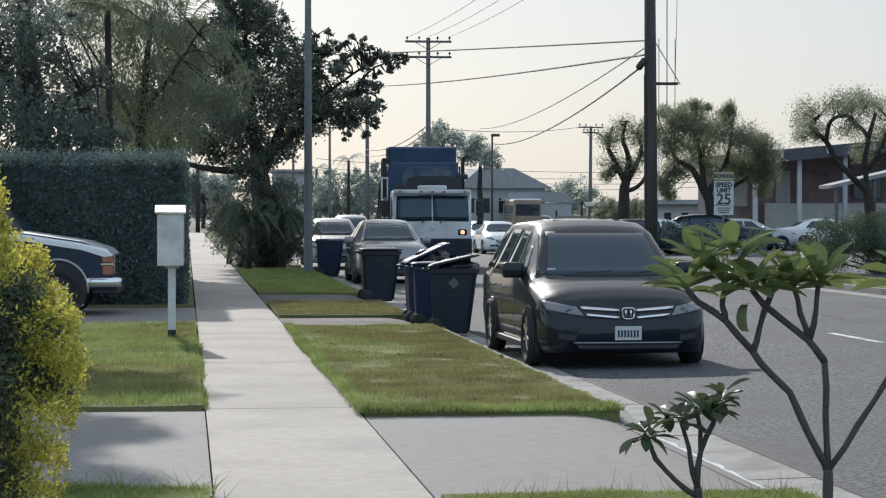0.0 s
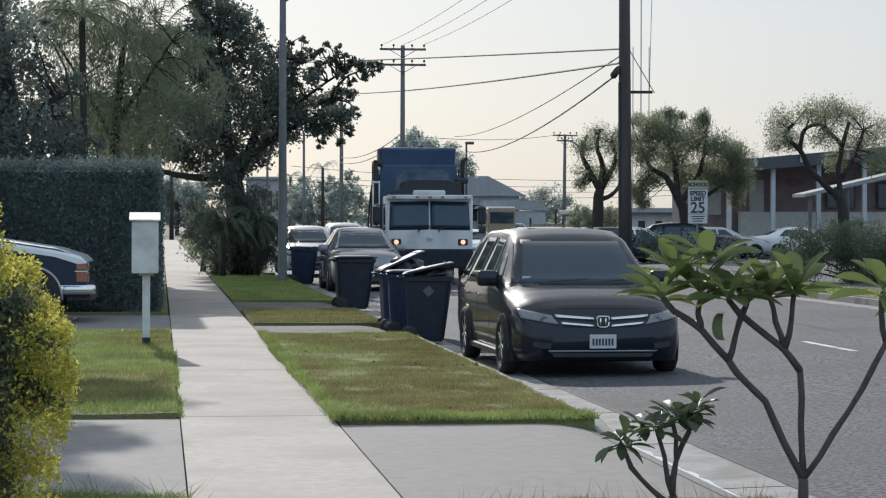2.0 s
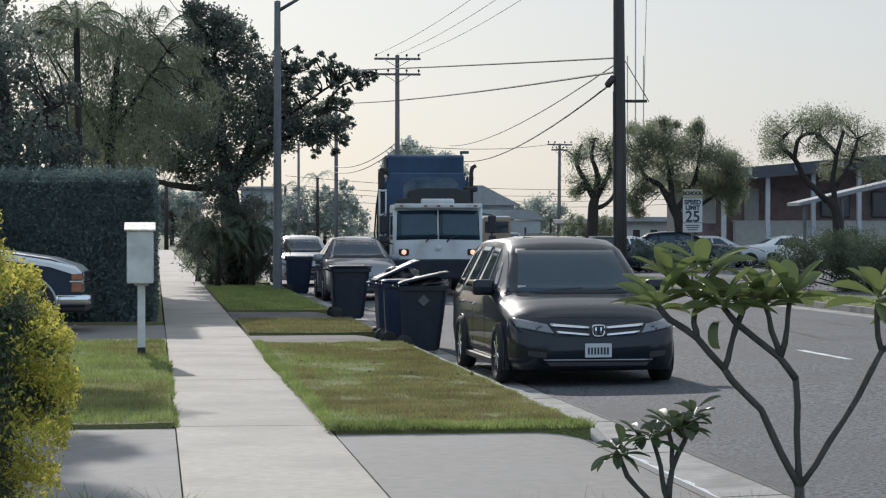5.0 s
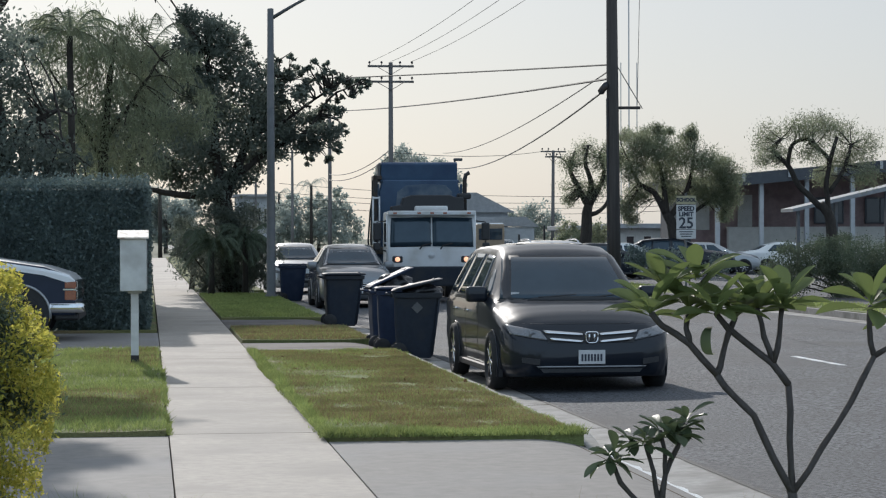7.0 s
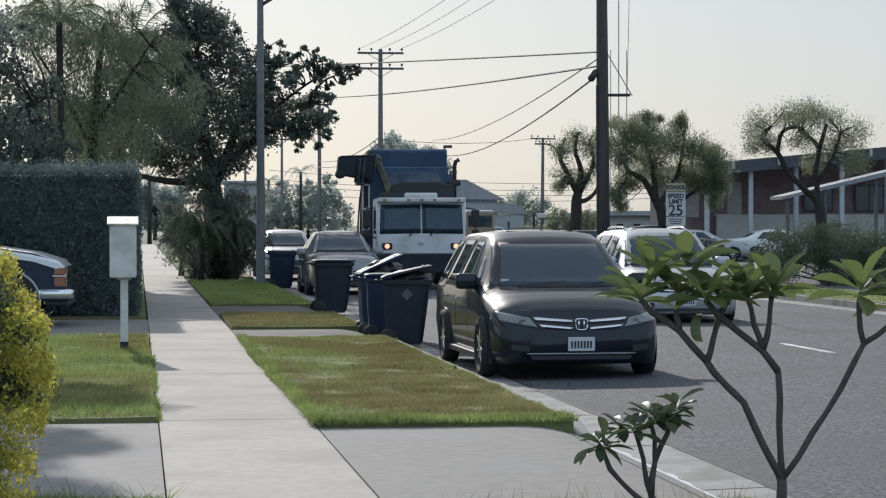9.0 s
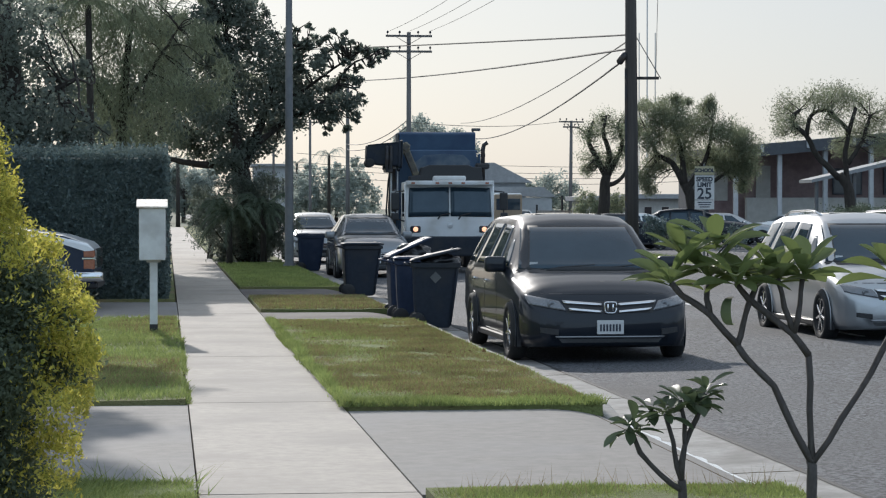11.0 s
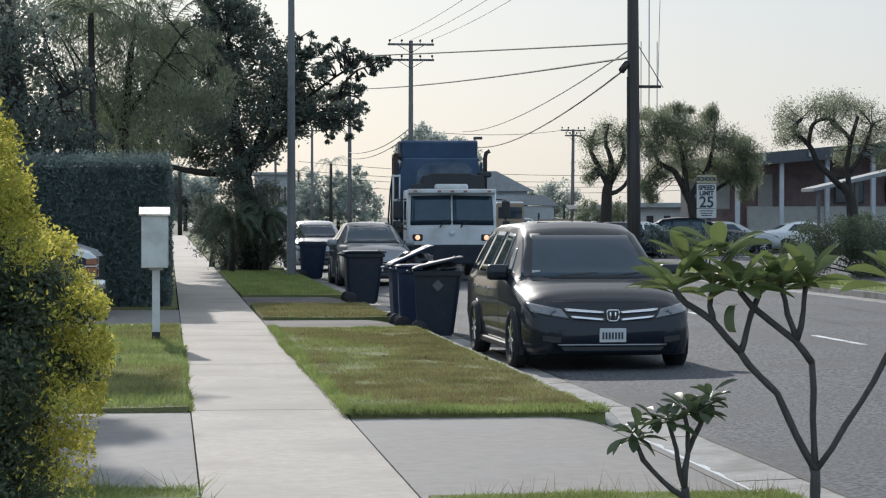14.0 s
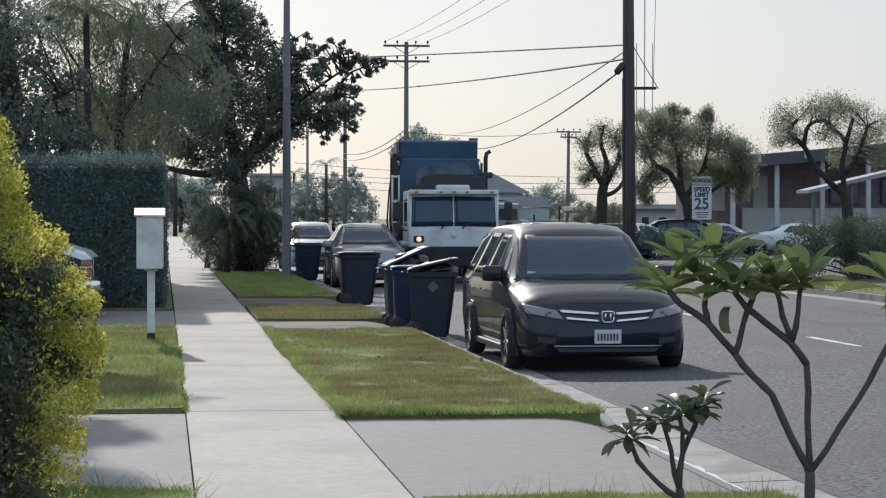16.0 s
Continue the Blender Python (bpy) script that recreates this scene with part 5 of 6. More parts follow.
def tree(name, label, trunk, clumps, n, size, mat, group="", category="tree", width=0.55, droop=0.0, extra=None, tight=0.33, shoots=3, shoot_r=1.0):
    """trunk: paths of (points, radius at foot, radius at end)."""
    foot = Vector(trunk[0][0][0])
    ob = thing(name, Matrix.Translation(foot), label, category, group)
    local = [([Vector(p) - foot for p in pts], a, b) for pts, a, b in trunk]
    part("trunk", limbs(local[:1]), BARK, ob, smooth=True)
    for item in local[1:]:
        part("limb", limbs([item]), BARK, ob, smooth=True)
    nodes = [p for pts, _, _ in local[1:] for p in curvy(pts)[3:]] or [local[0][0][-1]]
    twig = bmesh.new()
    for c, r in clumps:
        for _ in range(shoots):
            end = Vector(c) - foot + Vector(RNG.normal(0, .5, 3)) * r[0]
            near = min(nodes, key=lambda q: (q - end).length)
            mid = near.lerp(end, .5) + Vector(RNG.normal(0, .12, 3)) * (end - near).length
            add_tube(twig, curvy([near, mid, end]), [q * shoot_r for q in (.034, .03, .027, .024, .021, .018, .015, .012, .009)], 5)
    tagged(part("twig_growth", twig, BARK, ob, smooth=True), kind="stuff")
    pts = scatter(clumps, n, tight=tight) - np.array(foot)
    tagged(part("crown", leaf_mesh("crown", pts, size, size * width, mat, droop), None, ob), kind="stuff")
    if extra:
        pts = scatter(extra[0], extra[1], tight=tight) - np.array(foot)
        tagged(part("crown", leaf_mesh("crown", pts, size, size * width, extra[2], droop), None, ob, extra[3]), kind="stuff")
    return ob


def S(y, *uv):
    return [spot(u, v, y) for u, v in uv]


# the dark broad tree over the pavement
Y = 70.0
base = (spot(472, 470, Y)[0], Y, -0.05)
crown = [px(u, v, r, Y, 1.2, 1.0) for u, v, r in ((430, 18, 34), (400, -10, 26), (475, 62, 37), (455, 20, 30), (525, 120, 42), (585, 170, 30), (640, 195, 24), (690, 104, 11), (655, 108, 13), (715, 100, 7), (612, 84, 10), (575, 92, 13), (640, 72, 6), (560, 212, 32), (505, 185, 53), (440, 140, 50), (432, 232, 46), (385, 262, 34), (352, 250, 30), (522, 236, 32), (622, 222, 17), (662, 215, 9), (482, 272, 32), (400, 205, 50), (592, 130, 17), (560, 60, 7), (640, 150, 14), (545, 150, 35), (610, 240, 9), (500, 30, 11), (690, 125, 7), (440, 300, 30), (545, 85, 14), (600, 110, 13), (625, 165, 19), (660, 160, 13), (670, 185, 10), (700, 118, 6), (675, 90, 7), (655, 90, 7), (630, 95, 9), (590, 70, 6), (560, 110, 16), (645, 235, 9), (480, 15, 12), (540, 180, 26), (335, 116, 34), (380, 108, 36), (420, 98, 34), (335, 62, 34), (385, 50, 34), (350, 150, 30), (580, 62, 8), (592, 84, 9), (625, 66, 8), (640, 82, 9), (652, 94, 9), (664, 100, 9), (682, 95, 8), (703, 100, 8), (716, 106, 7), (690, 118, 7), (668, 130, 9), (642, 124, 9), (612, 98, 9), (566, 132, 14), (575, 190, 16), (607, 205, 14), (632, 178, 12), (598, 225, 14), (652, 200, 9), (660, 225, 7), (405, 8, 14), (420, 42, 16), (452, 48, 16), (395, -8, 10), (440, -8, 10), (462, 88, 18), (500, 95, 20), (515, 78, 10), (545, 64, 8))]
tree("broadleaf_tree", "dark spreading broadleaf tree over the grass strip",
     [([base, spot(470, 400, Y), spot(466, 345, Y), spot(462, 310, Y)], .34, .24),
      (S(Y, (462, 318), (440, 300), (400, 302), (360, 297), (330, 290)), .15, .07), (S(Y, (462, 312), (480, 270), (500, 215), (520, 140), (560, 95)), .18, .05), (S(Y, (462, 312), (450, 240), (445, 150), (435, 50)), .18, .05),
      (S(Y, (480, 270), (540, 225), (610, 190), (650, 130), (700, 105)), .11, .012), (S(Y, (505, 200), (570, 170), (640, 120), (690, 90)), .07, .01), (S(Y, (450, 240), (400, 200), (370, 240)), .1, .03)],
     crown, 46000, 0.12, LEAF_DARK, "trees along the pavement", tight=0.52, extra=([px(395, 205, 40, Y, 1, .5), px(360, 190, 30, Y, 1, .5)], 500, LEAF_RUST, "rusty dry flower tufts"))

# feathery trees and dark masses behind the hedge
Y = 56.0
tree("feathery_tree", "tall feathery grey-green tree behind the hedge",
     [([(spot(250, 400, Y)[0], Y, -.1), spot(252, 250, Y), spot(258, 120, Y), spot(272, 20, Y)], .15, .05), (S(Y, (252, 250), (200, 150), (150, 70)), .06, .02), (S(Y, (255, 200), (310, 120), (350, 60)), .06, .02)],
     [px(u, v, r, Y, 1.0, 1.0) for u, v, r in ((215, 20, 55), (250, 70, 65), (180, 80, 60), (300, 60, 50), (330, 110, 55), (270, 150, 70), (200, 170, 70), (340, 180, 50), (400, 60, 26), (375, 90, 30), (150, 30, 45), (240, 230, 60), (310, 240, 55), (420, 170, 40), (430, 120, 22), (300, 10, 26), (365, 40, 18))],
     20000, 0.17, LEAF_OLIVE, "trees along the pavement", tight=0.5, shoots=2, shoot_r=.6, width=0.14, droop=1.3)
Y = 50.0
tree("dark_tree", "large dark tree filling the edge of the garden",
     [([(spot(60, 400, Y)[0], Y, -.1), spot(60, 250, Y), spot(50, 100, Y), spot(40, -20, Y)], .35, .1), (S(Y, (60, 250), (120, 180), (170, 150)), .14, .04), (S(Y, (55, 200), (0, 120), (-40, 60)), .14, .04)],
     [px(u, v, r, Y, 1.0, 1.5) for u, v, r in ((20, 20, 75), (70, 60, 60), (-20, 110, 70), (60, 150, 75), (110, 150, 50), (20, 220, 75), (100, 240, 65), (50, 310, 75), (120, 320, 60), (-20, 300, 70), (110, 30, 35), (140, 200, 40), (170, 130, 24), (100, 100, 30), (-60, 200, 60), (150, 270, 50), (40, 380, 60), (110, 385, 50), (-30, 400, 60), (190, 260, 40), (210, 300, 30))],
     19000, 0.12, LEAF_DARK, "trees along the pavement", tight=0.5)
Y = 62.0
tree("dark_tree", "shaded evergreen tree behind the hedge",
     [([(spot(300, 400, Y)[0], Y, -.1), spot(300, 300, Y), spot(290, 220, Y)], .25, .1), (S(Y, (300, 300), (250, 240), (200, 200)), .12, .04)],
     [px(u, v, r, Y, 0.8, 1.0) for u, v, r in ((230, 190, 55), (290, 190, 60), (260, 250, 55), (310, 270, 26), (200, 240, 50), (330, 230, 36), (360, 160, 46), (180, 200, 50), (340, 130, 30), (290, 130, 40))],
     8000, 0.14, LEAF_DARK, "trees along the pavement", tight=0.5)


# tall tree added with its high crown unseen, to shade the pavement and the strips beside it
tree("added_shade_tree", "added tall tree whose high unseen crown shades the pavement",
     [([(-4.6, 67, -.1), (-4.6, 67, 4), (-4.5, 67, 7.5), (-4.2, 67, 10.5)], .28, .12), ([(-4.5, 67, 7.6), (-3.4, 67.5, 9.6), (-1.6, 68, 10.2), (.6, 69, 10.4)], .12, .04), ([(-4.3, 67, 9.5), (-3, 70, 10.2), (-1.2, 74, 10.4), (.2, 77, 10.5)], .11, .04), ([(-4.4, 67, 9.0), (-3.2, 65, 10.2), (-1.5, 64, 10.5)], .1, .04)],
     [((x, y, z), (1.0, 1.3, .5)) for x, y, z in ((-3.2, 65.5, 10.4), (-1.6, 65, 10.6), (-.4, 66.8, 10.7), (-2.4, 68.5, 10.6), (-.8, 69.8, 10.8), (.5, 68.8, 10.6), (-2.0, 72, 10.8), (-.6, 73.4, 10.7), (.6, 72.6, 10.9), (-1.6, 75.8, 10.8), (.2, 77, 10.8), (-.6, 80, 11), (.8, 79, 11), (-3.0, 75, 11), (-4.2, 70, 11.2), (.9, 65.4, 10.9), (-1.2, 82, 11), (.4, 84, 11.2), (-.4, 87, 11.2), (.6, 75.2, 10.9), (-.9, 77.9, 10.9))], 26000, .16, LEAF_DARK, "trees along the pavement", tight=.5)


def frond_set(name, label, foot, heart, count, reach, mat, droop, up, leaflets=34, leaf=0.34, trunk_r=0.085, group="palms", spread=None):
    """A palm: trunk, and fronds that arch out, each a rib with hanging leaflets."""
    ob = thing(name, Matrix.Translation(foot), label, "palm", group)
    h = Vector(heart) - Vector(foot)
    part("trunk", tube([(0, 0, 0), h * 0.5, h], [trunk_r * 1.15, trunk_r, trunk_r * 0.85], 9), BARK, ob, smooth=True)
    for k in range(count):
        a = 2 * math.pi * (k + RNG.uniform(-.3, .3)) / count
        lift = RNG.uniform(*up)
        d = Vector((math.cos(a), math.sin(a), 0))
        rr = reach * RNG.uniform(.75, 1.1)
        pts = [h + d * rr * t * (1 - 0.25 * t * lift) + Vector((0, 0, rr * (lift * t - droop * t * t))) for t in np.linspace(0, 1, 9)]
        rib = bmesh.new()
        add_tube(rib, pts, [.022 - .0018 * i for i in range(9)], 4)
        for i in range(leaflets):
            t = .12 + .88 * i / leaflets
            j = min(7, int(t * 8))
            p = pts[j].lerp(pts[j + 1], t * 8 - j) if j < 8 else pts[8]
            along = (pts[j + 1] - pts[j]).normalized()
            for s in (1, -1):
                side = along.cross(Vector((0, 0, 1)))
                if side.length < 1e-3:
                    side = Vector((1, 0, 0))
                q = p + (side.normalized() * s * .55 + along * .55 - Vector((0, 0, RNG.uniform(.25, .75)))) * leaf * (1.1 - .6 * t) * RNG.uniform(.8, 1.15)
                w = along * .018
                rib.faces.new([rib.verts.new(c) for c in (p - w, p + w, q)])
        part("frond", rib, mat, ob)
    return ob


frond_set("pygmy_palm", "low bushy date palm at the foot of the tree", (spot(440, 470, 67)[0], 67, -.02), spot(440, 395, 67), 26, 1.35, LEAF_SHRUB, 1.0, (.2, 1.3))
frond_set("pygmy_palm", "low bushy date palm at the foot of the tree", (spot(500, 470, 68)[0], 68, -.02), spot(500, 380, 68), 24, 1.2, LEAF_SHRUB, 1.0, (.2, 1.3))
frond_set("pygmy_palm", "low bushy date palm at the foot of the tree", (spot(405, 440, 76)[0], 76, -.02), spot(415, 370, 76), 20, 1.2, LEAF_SHRUB, 1.0, (.1, 1.2))
frond_set("queen_palm", "tall arching palm among the garden trees", (spot(320, 400, 60)[0], 60, -.02), spot(320, 60, 60), 16, 2.3, LEAF_OLIVE, 1.1, (.2, 1.4), 30, .55)
frond_set("queen_palm", "tall arching palm among the garden trees", (spot(200, 400, 54)[0], 54, -.02), spot(190, 20, 54), 16, 2.0, LEAF_OLIVE, 1.1, (.2, 1.4), 30, .55)
frond_set("queen_palm", "tall arching palm among the garden trees", (spot(455, 400, 80)[0], 80, -.02), spot(440, 150, 80), 14, 2.2, LEAF_OLIVE, 1.2, (.2, 1.1), 30, .6)
shrub_clumps = [(430, 420, 50), (480, 400, 55), (520, 410, 40), (400, 400, 30), (455, 350, 40), (500, 345, 35), (520, 445, 30), (440, 455, 28), (490, 455, 28), (395, 360, 24)]
# far palms share the leaf colour that is paled for haze
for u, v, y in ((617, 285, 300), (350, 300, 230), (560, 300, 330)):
    frond_set("far_palm", "distant palm beyond the street, haze painted pale into its leaves", (spot(u, 380, y)[0], y, -.3), spot(u, v, y), 14, 3.0, LEAF_FAR_HAZED, 1.2, (.2, 1.3), 16, .9, .2, "distant palms")

# clipped hedge: a dense block of leaves with a shaggy top
hedge = thing("hedge", pose(0, 0, 0), "tall clipped dark green hedge beside the driveway", "hedge")
core = bmesh.new()
add_box(core, -9.0, -0.10, 41.245, 52.0, 0.0, 2.53, 0.10, 2)
part("inner_growth", core, LEAF_HEDGE, hedge)
n = 95000
face = RNG.choice(3, n, p=[.6, .2, .2])
p = np.empty((n, 3))
f0, f1, f2 = (face == k for k in range(3))
p[f0] = np.stack([RNG.uniform(-9.05, 0.0, f0.sum()), 41.2 + RNG.normal(0, .035, f0.sum()), RNG.uniform(0.0, 2.6, f0.sum())], 1)
p[f1] = np.stack([-0.05 + RNG.normal(0, .035, f1.sum()), RNG.uniform(41.2, 52, f1.sum()), RNG.uniform(0.0, 2.6, f1.sum())], 1)
p[f2] = np.stack([RNG.uniform(-9.05, 0.0, f2.sum()), RNG.uniform(41.2, 45, f2.sum()), 2.58 + np.abs(RNG.normal(0, .09, f2.sum()))], 1)
tagged(part("foliage", leaf_mesh("foliage", p, .07, .036, LEAF_HEDGE), None, hedge), kind="stuff")

# hedge and shrubs by the opposite kerb
def shrub(label, clumps, n, size, mat, category="shrub", group="shrubs by the opposite kerb", width=.5):
    c0 = min(clumps, key=lambda c: c[0][2] - c[1][2])
    foot = Vector((c0[0][0], c0[0][1], 0))
    ob = thing("shrub", Matrix.Translation(foot), label, category, group)
    for c, r in clumps:
        stem = limbs([([Vector((foot.x * .7 + c[0] * .3, foot.y, -.05)) - foot, Vector(c) - foot], .03, .012)])
        part("stem", stem, BARK, ob)
    pts = scatter(clumps, n, tight=.4) - np.array(foot)
    pts[:, 2] = np.abs(pts[:, 2] + .02)
    tagged(part("foliage", leaf_mesh("foliage", pts, size, size * width, mat), None, ob), kind="stuff")
    return ob


shrub("dense dark hedge beside the grass verge", [px(u, v, r, 62, 1.0, .8) for u, v, r in ((1460, 425, 38), (1500, 415, 40), (1545, 425, 45), (1590, 420, 45), (1445, 455, 30), (1490, 455, 35), (1540, 460, 35), (1590, 460, 40), (1640, 430, 50), (1650, 470, 40), (1520, 395, 20), (1570, 390, 22), (1470, 400, 16), (1700, 440, 50))], 42000, .06, LEAF_SHRUB)
shrub("dense dark shrubbery round the palm trunks", [px(u, v, r, 69, 0.8, .8) for u, v, r in shrub_clumps], 16000, .15, LEAF_DARK, group="shrubs by the pavement", width=.2)
shrub("low dark shrub under the trees", [px(u, v, r, 78, 1.0, .8) for u, v, r in ((1190, 415, 24), (1215, 425, 24), (1250, 420, 24), (1290, 430, 20), (1330, 428, 22))], 6000, .09, LEAF_HEDGE)
shrub("pale green shrub beside the utility pole", [px(u, v, r, 112, 1.0, .8) for u, v, r in ((1075, 365, 18), (1095, 378, 22), (1120, 370, 22), (1060, 385, 16))], 4000, .12, LEAF_OLIVE)

# pollarded street trees beyond the opposite kerb
Y = 104.0
tree("pollarded_tree", "sparse pollarded tree with dark crooked limbs",
     [([(spot(1100, 400, Y)[0], Y, -.1), spot(1104, 350, Y), spot(1108, 320, Y)], .30, .2), (S(Y, (1108, 325), (1090, 290), (1075, 255), (1085, 225)), .16, .06), (S(Y, (1108, 325), (1112, 280), (1102, 245), (1108, 215)), .16, .05), (S(Y, (1110, 320), (1135, 270), (1128, 235)), .14, .05), (S(Y, (1106, 340), (1135, 325), (1150, 290)), .12, .05)],
     [px(u, v, r, Y, 1, 1) for u, v, r in ((1078, 245, 20), (1105, 228, 22), (1132, 245, 22), (1085, 290, 22), (1125, 295, 20), (1140, 275, 14), (1070, 310, 12), (1150, 225, 18))], 9000, .13, LEAF_STREET, "street trees", width=.22, tight=.8, droop=-.3, shoots=12, shoot_r=1.1)
Y = 98.0
tree("street_tree", "leafy pale green street tree with dark limbs",
     [([(spot(1262, 400, Y)[0], Y, -.1), spot(1258, 365, Y), spot(1246, 335, Y)], .28, .2), (S(Y, (1246, 338), (1225, 300), (1195, 280), (1180, 240)), .16, .05), (S(Y, (1246, 338), (1240, 280), (1225, 225)), .16, .05), (S(Y, (1250, 345), (1285, 290), (1295, 220)), .14, .05), (S(Y, (1255, 355), (1300, 330), (1340, 300)), .12, .05)],
     [px(u, v, r, Y, 1, 1) for u, v, r in ((1190, 215, 24), (1185, 260, 26), (1220, 225, 30), (1240, 265, 30), (1275, 235, 28), (1292, 205, 16), (1310, 250, 28), (1345, 275, 28), (1350, 310, 22), (1330, 300, 26), (1200, 300, 22), (1175, 320, 18), (1215, 195, 12), (1260, 300, 20), (1300, 290, 24), (1190, 345, 14), (1250, 190, 10), (1225, 190, 14), (1180, 195, 12), (1295, 190, 12), (1345, 250, 16), (1165, 240, 20), (1345, 340, 14))], 42000, .15, LEAF_STREET, "street trees", width=.18, tight=.72, droop=-.9, shoots=4, shoot_r=.8)
Y = 88.0
tree("pollarded_tree", "pollarded tree with crooked dark limbs and wispy shoots",
     [([(spot(1548, 400, Y)[0], Y, -.1), spot(1538, 350, Y), spot(1520, 320, Y)], .25, .17), (S(Y, (1520, 325), (1480, 285), (1462, 250), (1435, 225), (1450, 205)), .125, .07), (S(Y, (1462, 250), (1470, 215), (1500, 205), (1520, 225)), .09, .06), (S(Y, (1538, 350), (1530, 290), (1535, 240), (1500, 210)), .12, .07), (S(Y, (1535, 300), (1560, 260), (1575, 215)), .10, .06), (S(Y, (1535, 250), (1550, 200)), .1, .07)],
     [px(u, v, r, Y, 1, 1) for u, v, r in ((1440, 200, 26), (1480, 185, 28), (1520, 180, 26), (1560, 190, 28), (1420, 235, 22), (1500, 230, 22), (1560, 240, 26), (1600, 220, 30), (1460, 235, 18), (1540, 270, 20), (1590, 270, 24))], 15000, .13, LEAF_STREET, "street trees", width=.2, tight=.75, droop=.5, shoots=8, shoot_r=.75)
# far trees, their leaf colour paled to stand in for haze
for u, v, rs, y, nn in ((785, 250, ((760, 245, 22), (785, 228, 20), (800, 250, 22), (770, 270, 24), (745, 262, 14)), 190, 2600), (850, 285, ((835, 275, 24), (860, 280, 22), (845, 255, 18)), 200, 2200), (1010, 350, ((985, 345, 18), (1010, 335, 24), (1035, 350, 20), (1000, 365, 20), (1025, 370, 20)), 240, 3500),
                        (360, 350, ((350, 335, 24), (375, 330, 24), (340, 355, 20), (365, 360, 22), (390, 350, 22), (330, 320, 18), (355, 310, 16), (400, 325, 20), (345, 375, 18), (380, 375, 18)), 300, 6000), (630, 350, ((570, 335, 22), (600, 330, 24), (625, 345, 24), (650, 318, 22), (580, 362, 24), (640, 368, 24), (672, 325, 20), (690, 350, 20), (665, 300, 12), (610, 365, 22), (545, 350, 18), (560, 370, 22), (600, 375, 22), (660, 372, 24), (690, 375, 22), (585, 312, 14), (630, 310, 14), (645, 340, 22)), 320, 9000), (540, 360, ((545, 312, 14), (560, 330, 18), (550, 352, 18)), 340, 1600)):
    tree("far_tree", "distant tree beyond the houses, haze painted pale into its leaves", [([(spot(u, 380, y)[0], y, -.3), spot(u, v + 30, y), spot(u, v, y)], .3, .1)], [px(a, b, r, y, 1, 3) for a, b, r in rs], nn, .30 if y < 250 else .5, LEAF_FAR_HAZED, "distant trees", tight=.5)


# ---- frangipani in the foreground ----
def big_leaf(length, width):
    """A long blade with a folded midrib that arches down, base at the origin, along +x."""
    bm = bmesh.new()
    prof = [(0, .06), (.12, .16), (.3, .55), (.5, .9), (.68, 1.0), (.84, .78), (.95, .36), (1.0, .03)]
    rows = []
    for t, w in prof:
        z = length * (.10 * t - .26 * t * t)
        x = length * (t - .08 * t * t)
        h = width * .5 * w
        rows.append([bm.verts.new((x, -h, z + h * .35)), bm.verts.new((x, -h * .5, z + h * .12)), bm.verts.new((x, 0, z - h * .05)), bm.verts.new((x, h * .5, z + h * .12)), bm.verts.new((x, h, z + h * .35))])
    for a, b in zip(rows, rows[1:]):
        for i in range(4):
            bm.faces.new((a[i], a[i + 1], b[i + 1], b[i]))
    return bm


def frangipani(label, foot, stems, rosettes, leaf, mat, seed):
    rng = random.Random(seed)
    ob = thing("frangipani", Matrix.Translation(foot), label, "frangipani")
    foot = Vector(foot)
    for k, (pts, r0, r1) in enumerate(stems):
        pts = [Vector(p) - foot for p in pts]
        fine = []
        for a, b in zip(pts, pts[1:]):
            fine += [a, a.lerp(b, .5) + Vector((rng.uniform(-.006, .006), rng.uniform(-.02, .02), rng.uniform(-.004, .004)))]
        fine.append(pts[-1])
        m = len(fine) - 1
        part("trunk" if k == 0 else "branch", tube(fine, [.82 * (r0 + (r1 - r0) * i / m) * rng.uniform(.9, 1.14) for i in range(m + 1)], 9), PLUMBARK, ob, smooth=True)
    blades = [finish("leaf", big_leaf(leaf * s, leaf * .36 * s * w), mat, True) for s, w in ((1, 1), (.85, 1.1), (.7, 1.0), (1.1, .9))]
    for (p, count, lift, spread) in rosettes:
        p = Vector(p) - foot
        for k in range(count):
            a = 137.5 * k + rng.uniform(-15, 15)
            up = lift - 3 + (72 - lift) * (k / count) ** 1.6 * spread + rng.uniform(-8, 8)
            part("leaf", rng.choice(blades), None, ob, m=Matrix.Translation(p + Vector((0, 0, rng.uniform(-.03, .03)))) @ pose(0, 0, 0, rng.uniform(-18, 18), 0, 0) @ pose(0, 0, 0, 0, 0, a) @ pose(0, 0, 0, rng.uniform(-20, 20), -up, 0))
    return ob


